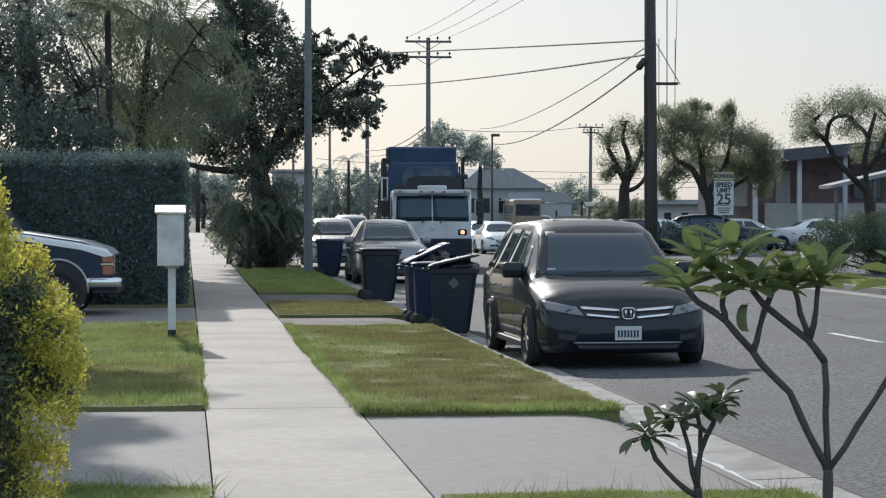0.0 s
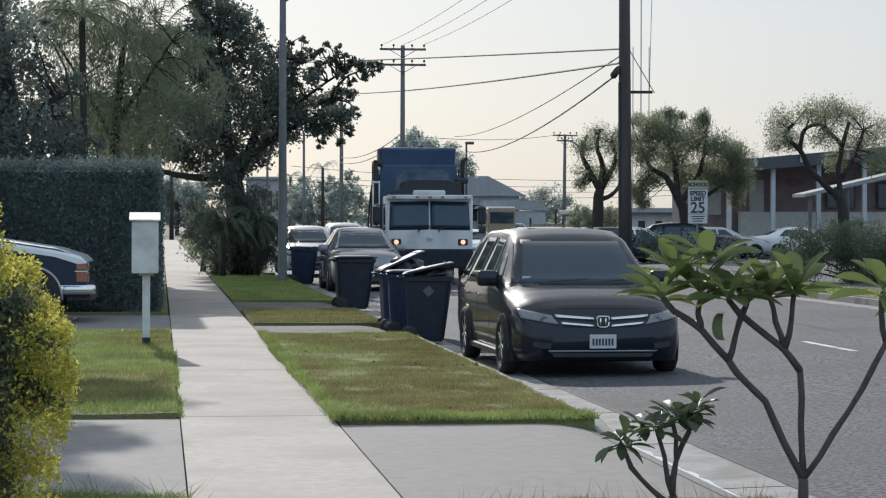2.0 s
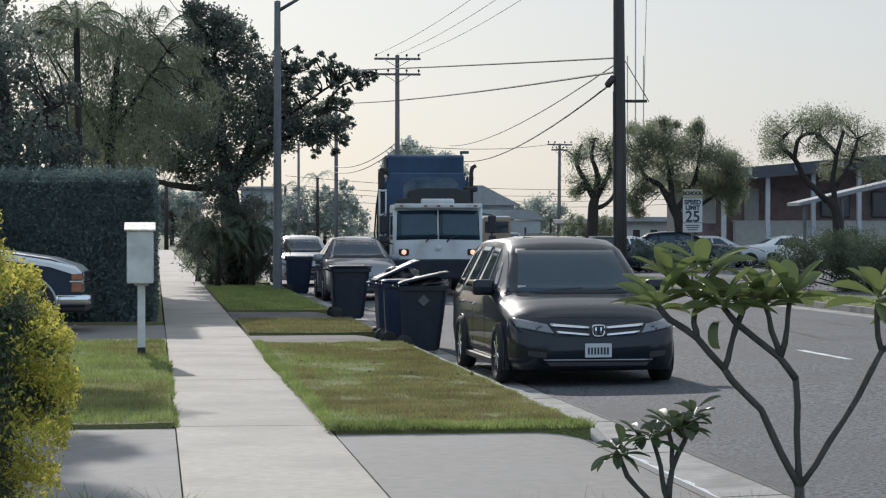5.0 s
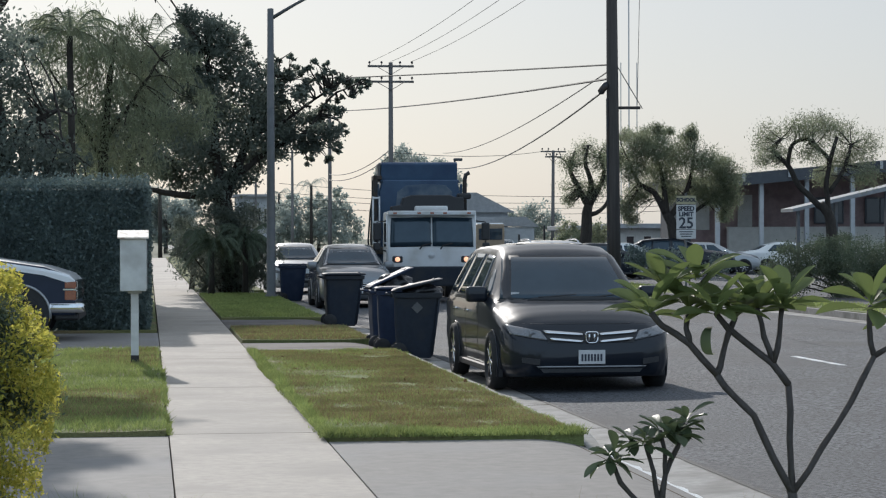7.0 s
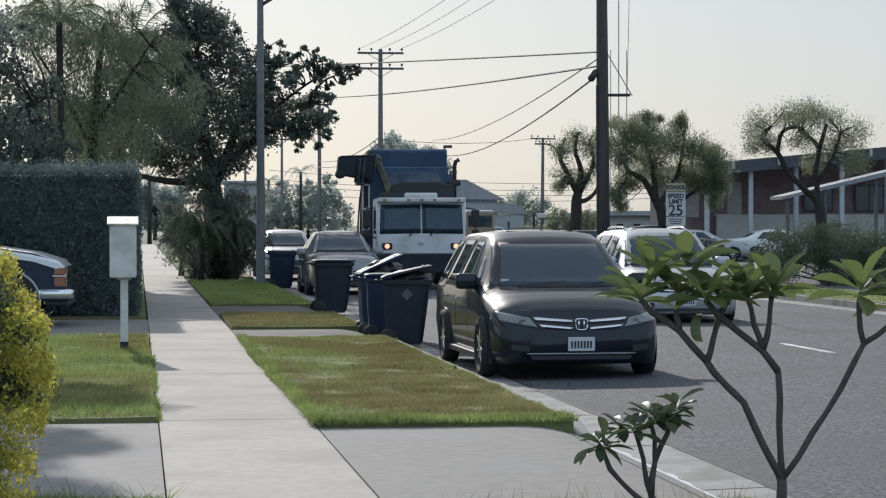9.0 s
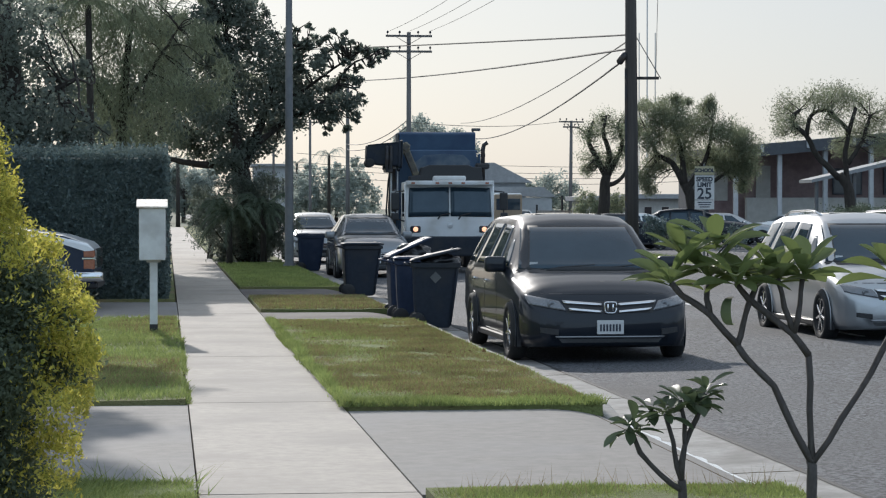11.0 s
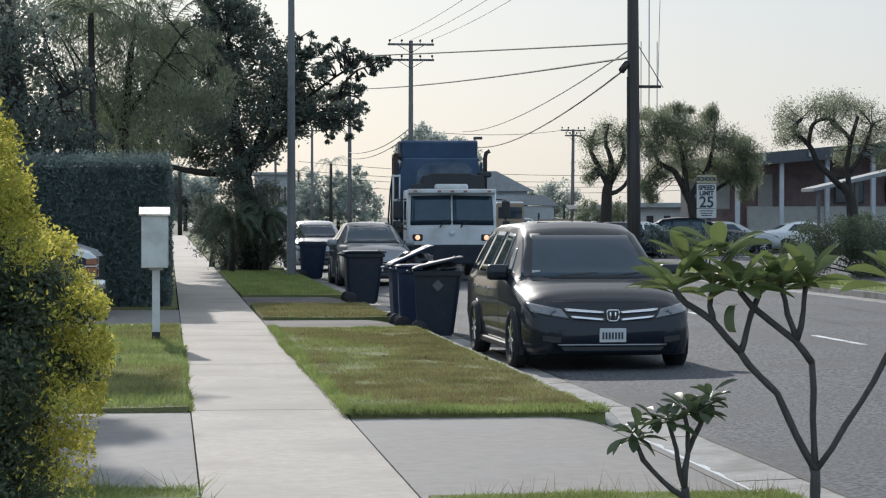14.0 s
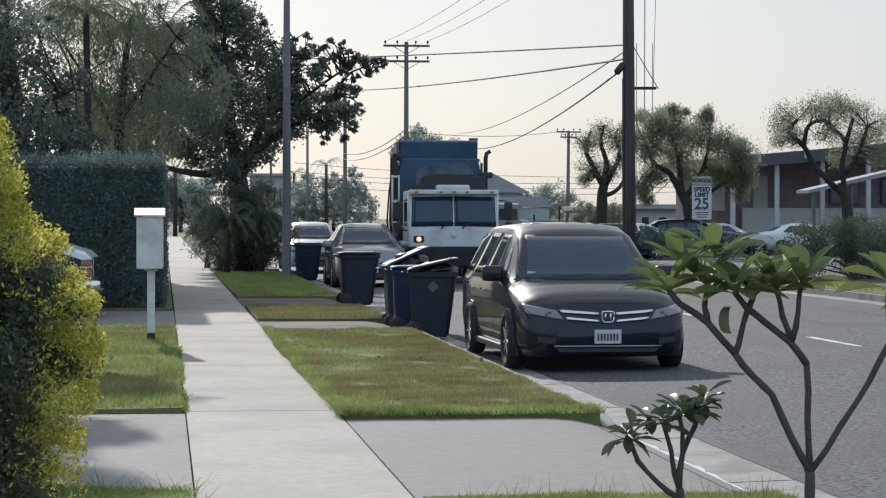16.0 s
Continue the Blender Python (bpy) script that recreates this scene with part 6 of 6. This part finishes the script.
D = 12.0
def Q(u, v, dy=0.0):
    return spot(u, v, D + dy)
young_tree = frangipani("young frangipani tree with bare grey forked branches", (Q(1466, 945)[0], D, 0.0),
           [([(Q(1466, 945)[0], D, -.03), Q(1465, 890), Q(1466, 835), Q(1466, 822)], .036, .030), ([Q(1466, 832), Q(1432, 770), Q(1398, 695), Q(1366, 664), Q(1332, 622)], .023, .021), ([Q(1332, 622), Q(1284, 568), Q(1235, 535), Q(1216, 512)], .023, .018),
            ([Q(1332, 622), Q(1342, 590), Q(1352, 552), Q(1366, 520)], .022, .018), ([Q(1284, 568), Q(1278, 540), Q(1284, 505, .15)], .022, .018), ([Q(1466, 832), Q(1461, 735), Q(1459, 640)], .024, .022), ([Q(1459, 640), Q(1430, 602), Q(1352, 540), Q(1330, 512)], .024, .018),
            ([Q(1432, 602), Q(1416, 555), Q(1404, 505)], .021, .017), ([Q(1432, 602), Q(1444, 550), Q(1449, 500)], .021, .017), ([Q(1466, 832), Q(1518, 752), Q(1570, 672), Q(1612, 590)], .022, .020), ([Q(1612, 590), Q(1604, 540), Q(1606, 500)], .021, .017), ([Q(1612, 590), Q(1655, 560), Q(1680, 520)], .021, .017)],
           [(Q(1214, 514), 15, 8, 1), (Q(1284, 505, .15), 15, 14, 1), (Q(1330, 512, -.1), 14, 0, 1), (Q(1366, 518, .1), 12, 14, 1), (Q(1404, 505, .05), 13, 16, 1), (Q(1449, 500), 14, 10, 1), (Q(1240, 470, .2), 8, 30, 1), (Q(1606, 500), 11, 8, 1), (Q(1680, 518), 15, 14, 1), (Q(1295, 450, .25), 8, 24, 1)], .29, LEAF_PLUM, 3)
curl = bmesh.new()
row = []
for k in range(11):
    a = radians(70 + 23 * k)
    w = .034 * math.sin(math.pi * (k + .6) / 11.4)
    row.append([curl.verts.new((.05 * math.cos(a), q, .075 * math.sin(a))) for q in (-w, 0, w)])
for a, b in zip(row, row[1:]):
    for i in (0, 1):
        curl.faces.new((a[i], a[i + 1], b[i + 1], b[i]))
part("dangling_leaf", curl, LEAF_PLUM_DARK, young_tree, "curled leaf hanging from a branch", smooth=True, m=Matrix.Translation(Vector(Q(1322, 562)) - Vector((Q(1466, 945)[0], D, 0))) @ pose(0, 0, 0, 0, 0, 40))
D = 12.4
frangipani("small frangipani seedling with glossy dark leaves", (Q(1238, 926)[0], D, 0.0),
           [([(Q(1238, 926)[0], D, -.03), Q(1236, 890), Q(1234, 862)], .03, .026), ([Q(1234, 880), Q(1195, 850), Q(1160, 812), Q(1148, 780), Q(1140, 770)], .02, .014), ([Q(1234, 862), Q(1222, 815), Q(1214, 775), Q(1205, 745)], .02, .014), ([Q(1234, 862), Q(1240, 800), Q(1262, 750), Q(1276, 708)], .022, .014), ([Q(1240, 805), Q(1240, 760), Q(1232, 720)], .016, .012)],
           [(Q(1140, 762), 13, -30, .9), (Q(1205, 742), 13, -12, .9), (Q(1278, 706), 16, -12, .9), (Q(1232, 718, .1), 13, -8, .9), (Q(1258, 725, -.08), 10, -15, .8), (Q(1180, 735, .1), 10, -15, .8), (Q(1255, 735, .05), 9, 5, 1), (Q(1150, 770, -.1), 8, 0, 1)], .175, LEAF_PLUM_DARK, 5)

# ---- golden shrub close to the viewer ----
gold = thing("golden_shrub", pose(-.42, 1.78, 0.0), "bright yellow-green clipped shrub close to the viewer", "shrub")
lumps = [((-.21, 1.64, 1.555), (.125, .11, .085)), ((-.255, 1.66, 1.63), (.115, .11, .085)), ((-.29, 1.68, 1.70), (.115, .12, .10)), ((-.22, 1.64, 1.46), (.115, .11, .09)), ((-.235, 1.66, 1.36), (.115, .11, .10)), ((-.42, 1.78, 1.55), (.25, .2, .26)), ((-.42, 1.8, 1.25), (.27, .22, .25)), ((-.42, 1.8, .9), (.26, .2, .25)), ((-.42, 1.8, .55), (.24, .2, .25)), ((-.36, 1.74, 1.80), (.13, .12, .10))]
for c, r in lumps:
    part("branch", limbs([([Vector((0, 0, -.02)), Vector(c) - Vector((-.42, 1.78, 0))], .012, .005)]), BARK, gold)
o = np.array((-.42, 1.78, 0))
# gold leaves only in a thin band along the rim, painting its sunlit edge
pts = np.concatenate([scatter([(c, tuple(q * 1.22 for q in r))], 190000, 60, .10) for c, r in lumps[:5] + lumps[9:]])
rim = np.interp(pts[:, 2], (1.2, 1.36, 1.45, 1.564, 1.645, 1.69, 1.9), (-.12, -.109, -.089, -.066, -.119, -.138, -.25))
rim += np.array([.016 * noise.noise((q[2] * 38, q[1] * 30, 1.7)) + .006 * noise.noise((q[2] * 110, q[1] * 90, 4.2)) for q in pts])
pts = pts[(pts[:, 0] > rim - .021 + RNG.normal(0, .016, len(pts))) & (pts[:, 0] < rim + np.abs(RNG.normal(0, .0022, len(pts))))]
tagged(part("foliage", leaf_mesh("foliage", pts - o, .0042, .0017, LEAF_GOLD, -0.6), None, gold), kind="stuff")
# darker leaves inside put the shrub's own shade into the colour
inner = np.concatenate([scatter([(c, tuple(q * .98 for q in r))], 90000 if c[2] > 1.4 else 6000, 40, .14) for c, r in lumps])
tagged(part("inner_growth", leaf_mesh("inner_growth", inner - o, .0045, .0022, LEAF_SHRUB), None, gold, "green inner growth, its shade put into a darker colour"), kind="stuff")

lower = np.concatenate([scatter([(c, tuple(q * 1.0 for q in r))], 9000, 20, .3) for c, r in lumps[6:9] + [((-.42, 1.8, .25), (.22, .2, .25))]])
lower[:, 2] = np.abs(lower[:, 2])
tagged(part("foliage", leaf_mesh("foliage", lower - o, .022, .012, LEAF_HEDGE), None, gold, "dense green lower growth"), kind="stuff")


# ---- grass ----
def blades(name, x0, x1, y0, y1, n, h, w, mat, label, z=0.042, lean=.5, edge=None, bare=-.10, lush=0.0):
    x, y = RNG.uniform(x0, x1, n), RNG.uniform(y0, y1, n)
    if edge is not None:
        keep = np.array([noise.noise((a * .55, b * .30, edge)) for a, b in zip(x, y)]) + lush * ((x - x0) / (x1 - x0) - .5) > bare + RNG.normal(0, .10, n)
        x, y = x[keep], y[keep]
        n = len(x)
    hh = h * RNG.uniform(.5, 1.25, n)
    if y1 < 40:  # uneven mowing
        hh *= np.array([.95 + .75 * noise.noise((a * 2.6, b * 1.7, 6.3)) for a, b in zip(x, y)])
    a = RNG.uniform(0, 2 * np.pi, n)
    dx, dy = np.cos(a) * w / 2, np.sin(a) * w / 2
    bx, by = RNG.normal(0, lean, n) * hh, RNG.normal(0, lean, n) * hh
    zz = np.full(n, z - .01)
    v = np.stack([np.stack([x - dx, y - dy, zz], 1), np.stack([x + dx, y + dy, zz], 1), np.stack([x + bx, y + by, zz + hh], 1)], 1).reshape(-1, 3)
    me = bpy.data.meshes.new(name)
    me.vertices.add(3 * n)
    me.vertices.foreach_set("co", v.ravel())
    me.loops.add(3 * n)
    me.loops.foreach_set("vertex_index", np.arange(3 * n, dtype=np.int32))
    me.polygons.add(n)
    me.polygons.foreach_set("loop_start", np.arange(0, 3 * n, 3, dtype=np.int32))
    me.update(calc_edges=True)
    me.materials.append(mat)
    return tagged(new(name, me), label, "grass", kind="stuff")


blades("grass", 1.44, 3.54, 18.87, 33.5, 60000, .038, .010, GRASS, "short green grass of the verge")
blades("dry_grass", 1.6, 3.45, 19.3, 33.2, 9000, .045, .010, STRAW, "straw-coloured stalks in the verge")
blades("dry_grass", 1.5, 3.5, 19.3, 33.3, 120000, .036, .010, STRAW, "straw-brown patches in the verge", edge=3.1, bare=-.06, lush=.5)
blades("grass", 1.40, 3.56, 18.80, 19.25, 5000, .075, .011, GRASS, "longer green grass along the verge's edge")
blades("grass", 1.38, 1.50, 18.85, 33.5, 5000, .07, .011, GRASS, "longer green grass along the verge's edge")
blades("grass", 1.46, 3.53, 36.9, 42.5, 16000, .05, .014, STRAW, "dry brown grass of the narrow strip")
blades("grass", 1.46, 3.53, 36.9, 42.5, 7000, .05, .014, GRASS, "thin green grass of the narrow strip")
blades("grass", 1.46, 3.53, 47.5, 68, 30000, .06, .018, GRASS, "green grass of the far strip")
blades("grass", -3.2, .13, 19.6, 34.4, 66000, .055, .011, GRASS, "green lawn beside the pavement")
blades("dry_grass", -3.2, .1, 19.8, 34.2, 80000, .05, .011, STRAW, "straw-brown patches in the lawn", edge=8.4, bare=.08)
blades("grass", -2.6, .12, 11.4, 13.66, 42000, .055, .012, GRASS, "thick grass at the driveway's edge", lean=.8)
blades("grass", -2.6, .22, 13.1, 13.75, 420, .15, .009, GRASS, "tall bent grass stalks at the driveway's edge", lean=.8)
blades("grass", 1.46, 3.53, 11.0, 13.22, 36000, .034, .009, GRASS, "short grass at the driveway's edge")
blades("grass", 1.5, 3.6, 12.6, 13.35, 160, .13, .005, STRAW, "thin seeding stalks at the driveway's edge", lean=.5)
blades("grass", 15.35, 16.8, 40, 110, 9000, .08, .03, GRASS, "sunlit grass of the opposite verge")
blades("grass", 1.365, 1.45, 18.9, 33.5, 5200, .05, .012, GRASS, "ragged grass creeping over the pavement's edge", z=.012, edge=5.7)
blades("grass", .11, .18, 19.6, 34.4, 2600, .05, .012, GRASS, "ragged grass creeping over the pavement's edge", z=.012, edge=9.2)
x = RNG.uniform(1.6, 3.5, 45)
y = RNG.uniform(19, 33, 45)
tagged(new("fallen_leaf_litter", leaf_mesh("fallen_leaf_litter", np.stack([x, y, np.full(45, .05)], 1), .07, .04, LEAF_RUST)), "scattered dry brown leaves on the grass", "leaf litter", kind="stuff")


# a tree that shades the driveway from over the hedge line
tree("overhanging_tree", "leafy tree leaning over the driveway from the garden", [([(-5.6, 27, -.1), (-5.4, 27, 3.0), (-4.8, 27, 5.0)], .25, .12), ([(-5.2, 27, 4.0), (-4.2, 26.5, 5.6), (-3.4, 26, 6.2), (-2.9, 26.5, 6.5)], .1, .03), ([(-5.3, 27, 4.2), (-4.8, 29.5, 5.2), (-4.3, 32.5, 5.9), (-3.5, 35.2, 6.1)], .09, .025)],
     [((x + .75, y + 1.5, z + .5), (.75, .9, .5)) for x, y, z in ((-5.8, 28, 5.4), (-5.0, 26, 5.2), (-4.2, 28, 5.6), (-3.6, 25.5, 5.3), (-4.6, 24.5, 6.2), (-3.4, 27.5, 6.4), (-5.5, 29.5, 6.3), (-3.5, 26.4, 6.0), (-4.4, 26.6, 7.0), (-3.2, 29.3, 5.5), (-3.8, 23.5, 5.6), (-5.2, 23, 6.4), (-4.0, 22.4, 5.3), (-3.2, 24.2, 5.5), (-3.5, 28.4, 5.6), (-5.0, 30.4, 5.7), (-4.0, 33.0, 5.4), (-3.2, 33.4, 5.5), (-4.8, 33.6, 5.6), (-2.75, 32.8, 5.5), (-3.7, 34.2, 5.5), (-4.4, 32.2, 5.4))], 26000, .17, LEAF_MID, "garden trees", shoots=1, shoot_r=.4)


# ---- school building across the street and houses far off ----
school = thing("school_building", pose(0, 0, 0), "low brick school building with a flat overhanging roof", "school building")
part("brick_wall", prism([(26.4, -.1), (62, -.1), (62, 7.3), (26.4, 4.05)], 112.0, 112.4), BRICKRED, school, "dark red brick wall")
part("roof", prism([(25.2, 3.85), (64, 7.35), (64, 7.95), (25.2, 4.42)], 107.5, 117, plane="xz"), FASCIA, school, "flat roof with a deep dark fascia")
part("gable_wall", box(26.0, 26.396, 112.0, 117, -.1, 3.8), FASCIA, school)
part("plinth", box(28.1, 36.5, 111.2, 111.6, -.1, 2.15, bevel=0.02), STUCCO, school, "pale low wall")
for x in (26.6, 28.75, 38.0):
    part("panel", box(x, x + .72, 111.9, 111.98, 2.0, 3.72, bevel=0.01), STUCCO, school, "pale wall panel")
for x in (32.6, 35.2):
    w = part("window", box(x, x + 1.5, 111.88, 111.97, 2.3, 3.6, bevel=0.01), FASCIA, school)
    part("pane", box(x + .08, x + .71, 111.86, 111.875, 2.38, 3.52), DARKPANE, w)
    part("pane", box(x + .79, x + 1.42, 111.86, 111.875, 2.38, 3.52), DARKPANE, w)
for x in (26.75, 28.88, 31.1, 33.35, 35.6):
    part("column", box(x - .1, x + .1, 107.9, 108.1, -.05, 3.92 + (x - 25.2) * .0902), STUCCO_GREY, school, "slim pale roof column")
    part("fascia_bracket", box(x - 1.05, x - .93, 107.38, 107.48, 3.95 + (x - 25.2) * .09, 4.3 + (x - 25.2) * .09), STUCCO_GREY, school)
CANOPY = surface("weathered_canopy", (0.20, 0.205, 0.21), (0.28, 0.285, 0.29), 0.7, scale=4, bump=0.1)
walkcover = thing("covered_walkway", pose(0, 0, 0), "weathered grey sloping canopy over a walkway", "canopy")
part("canopy", prism([(27.9, 2.74), (27.9, 2.88), (36, 4.75), (36, 4.5)], 99, 101, plane="xz"), CANOPY, walkcover, "weathered grey canopy")
for x in (28.2, 29.9, 32.2, 35):
    part("post", box(x - .07, x + .07, 99.2, 99.34, -.05, 2.76 + (x - 27.9) * .217), POLESTEEL, walkcover)

# the grey house walls are lightened in colour to stand in for haze
for k, (u0, u1, vt, y, wallm, lab) in enumerate(((815, 965, 298, 215, STUCCO_GREY, "grey two-storey house with a hipped roof"), (486, 545, 262, 300, STUCCO_GREY, "pale building behind the trees, haze painted into its grey"), (1085, 1160, 340, 170, STUCCO, "low pale building behind the trees"), (1160, 1330, 335, 165, STUCCO, "low school wing behind the parked cars"))):
    x0, _, zt = spot(u0, vt, y)
    x1 = spot(u1, vt, y)[0]
    h = thing("house", pose(x0, y, -.3), lab, "house", "distant houses")
    w, zt = x1 - x0, zt + .3
    eave = zt * .70
    part("wall", box(0, w, 0, 9, 0, eave), wallm, h)
    if k < 1:
        part("roof", prism([(-.5, eave), (w * .22, zt), (w * .62, zt), (w + .6, eave)], -.6, 9.6, plane="xz"), ROOF_GREY, h, "grey shingled hipped roof")
        part("lower_roof", prism([(w * .45, eave * .72), (w * .55, eave * .9), (w * 1.15, eave * .9), (w * 1.3, eave * .68)], -3.2, -.02, plane="xz"), ROOF_GREY, h)
        part("lower_wall", box(w * .5, w * 1.25, -3.0, -.03, 0, eave * .68), wallm, h)
    else:
        part("roof", box(-.5, w + .5, -.8, 9.6, eave, eave + .35, bevel=0.03), ROOF_GREY, h)
    for j in range(5):
        xx = w * (.08 + .18 * j)
        win = part("window", box(xx, xx + w * .09, -.06, .02, eave * .45, eave * .8, bevel=0.01), STUCCO, h)
        part("pane", box(xx + .06, xx + w * .09 - .06, -.075, -.062, eave * .45 + .06, eave * .8 - .06), DARKPANE, win)

bus = thing("school_bus", pose(*spot(934, 385, 203)[:2], ROAD_Z, 0, 0, -3), "yellow school bus parked far down the street", "bus")
x0 = -1.25
bm = box(-1.25, 1.25, 0, 10, .45, 3.0, bevel=0.18, segs=3)
part("body", bm, BUSYELLOW, bus)
part("roof", box(-1.2, 1.2, .1, 9.9, 2.75, 3.08, bevel=0.14, segs=3), WHITECAR, bus, "white bus roof")
part("windscreen", box(-1.05, 1.05, -.03, .03, 1.6, 2.6, bevel=0.02), GLASS, bus)
for j in range(9):
    part("side_window", box(-1.285, -1.235, .6 + j, 1.35 + j, 1.75, 2.5, bevel=0.01), GLASS, bus)
for z in (.9, 1.3, 1.55):
    part("side_rail", box(-1.29, -1.24, .2, 9.8, z, z + .06), TRIM, bus)
for y in (1.2, 8):
    for s in (1, -1):
        tyre, rim, spokes, cap = wheel_meshes(0.48, 0.28)
        hub = part("wheel", tyre, None, bus, m=pose(s * 1.2, y, .48, 0, 0, 0 if s > 0 else 180))
        part("rim", rim, None, hub)

fence = thing("board_fence", pose(*spot(985, 392, 180)[:2], -.3), "weathered board fence with dark posts far down the street", "fence")
for k in range(40):
    part("board", box(k * .2, k * .2 + .185, 0, .03, .1, 1.75), FENCE, fence)
for k in range(5):
    part("fence_post", box(k * 2.0 - .07, k * 2.0 + .07, .04, .2, 0, 2.9 if k % 2 else 2.2), TRIM, fence)


# ---- what moves ----
def motions():
    PLANE = 64.55  # the lift works in the gap behind the cab
    # the silver minivan overtakes the stopped truck: y of its front bumper
    rows = [(0, 8.0, 111.0), (1.5, 8.0, 102.0), (3.5, 8.2, 91.0), (5.0, 9.0, 76.0), (6.5, 9.6, 57.5), (7.0, 9.65, 52.6), (7.5, 9.65, 48.2), (8.0, 9.65, 45.0), (8.5, 9.65, 42.8), (9.5, 9.65, 38.0), (10.3, 9.7, 34.4), (11.0, 9.72, 29.5), (11.5, 9.72, 24.3), (12.0, 9.72, 18.8), (13, 9.7, 7.5), (14, 9.7, -4.0), (16, 9.7, -28.0)]
    walk(silver_minivan, [(t, pose(x, y, ROAD_Z)) for t, x, y in rows])
    # the truck draws up, stops and sets off again
    rows = [(0, 7.52, 71.3, -2), (.5, 7.54, 70.6, -2), (1, 7.47, 68.8, -2), (1.5, 7.44, 66.5, -2), (2, 7.42, 64.3, -2), (2.5, 7.49, 62.9, -2), (3, 7.55, 62.45, -2), (3.5, 7.57, 62.4, -2), (15, 7.57, 62.4, -2), (15.5, 7.58, 61.9, -1.6), (16, 7.61, 61.3, -1)]
    walk(truck, [(t, pose(x, y, ROAD_Z, 0, 0, a)) for t, x, y, a in rows])
    # centre of the lifted bin (street x, height over the pavement) and its tilt towards the hopper
    bins = [(0, 5.1, .41, 0), (6.9, 5.1, .41, 0), (7.2, 5.1, .52, 0), (7.4, 5.06, .95, 4), (7.6, 5.15, 1.30, 10), (7.8, 5.2, 1.62, 16), (8.0, 5.3, 1.95, 24), (8.2, 5.4, 2.25, 32), (8.4, 5.6, 2.55, 42), (8.6, 5.8, 2.85, 56), (8.7, 5.9, 2.98, 68),
            (9.2, 6.4, 3.5, 110), (9.6, 6.55, 3.55, 128), (10.0, 6.5, 3.5, 118), (10.4, 6.58, 3.5, 125), (10.8, 6.45, 3.32, 100), (11.0, 6.2, 3.2, 92), (11.2, 5.95, 2.95, 72), (11.5, 5.5, 2.35, 38), (11.8, 5.25, 1.85, 22), (12.0, 5.15, 1.58, 14), (12.3, 5.05, 1.15, 4), (12.6, 4.95, .85, 0), (13.0, 4.95, .43, 0), (13.3, 4.95, .41, 0), (16, 4.95, .41, 0)]
    base, outer, inner, grip = [], [], [], []
    shift = pose(7.57, 62.4, ROAD_Z, 0, 0, -2).inverted()
    for t, x, z, a in bins:
        x, z = x * .967, max(.41, 1.65 + (z - 1.65) * .967)
        m = pose(x, PLANE, z, 0, a, 0)
        base.append((t, m @ pose(0, 0, -.54, 0, 0, -90)))
        parked = t < 7.0 or t > 13.2
        g = m @ Vector((.46, 0, .12))
        if parked:
            g = Vector((6.05, PLANE, .75))
        grip.append((t, shift @ Matrix.Translation(g) @ pose(0, 0, 0, 0, 0 if parked else a, 0)))
        reach = min(1.0, max(0.0, (z - .9) / 2.2))
        elbow = g + Vector((.42 + .06 * reach, 0, .60 + .06 * reach))
        if parked:
            elbow = Vector((6.35, PLANE, 1.35))
        d = g - elbow
        outer.append((t, shift @ Matrix.Translation(elbow) @ pose(0, 0, 0, 0, math.degrees(math.atan2(-d.x, -d.z)), 0)))
        foot = Vector((7.0, PLANE, elbow.z - .12 - .9 * reach))
        d = foot - elbow
        inner.append((t, shift @ Matrix.Translation(elbow) @ pose(0, 0, 0, 0, math.degrees(math.atan2(-d.x, -d.z)), 0)))
    walk(lifted_bin, base)
    walk(arm_outer, outer)
    walk(arm_inner, inner)
    walk(gripper, grip)


motions()
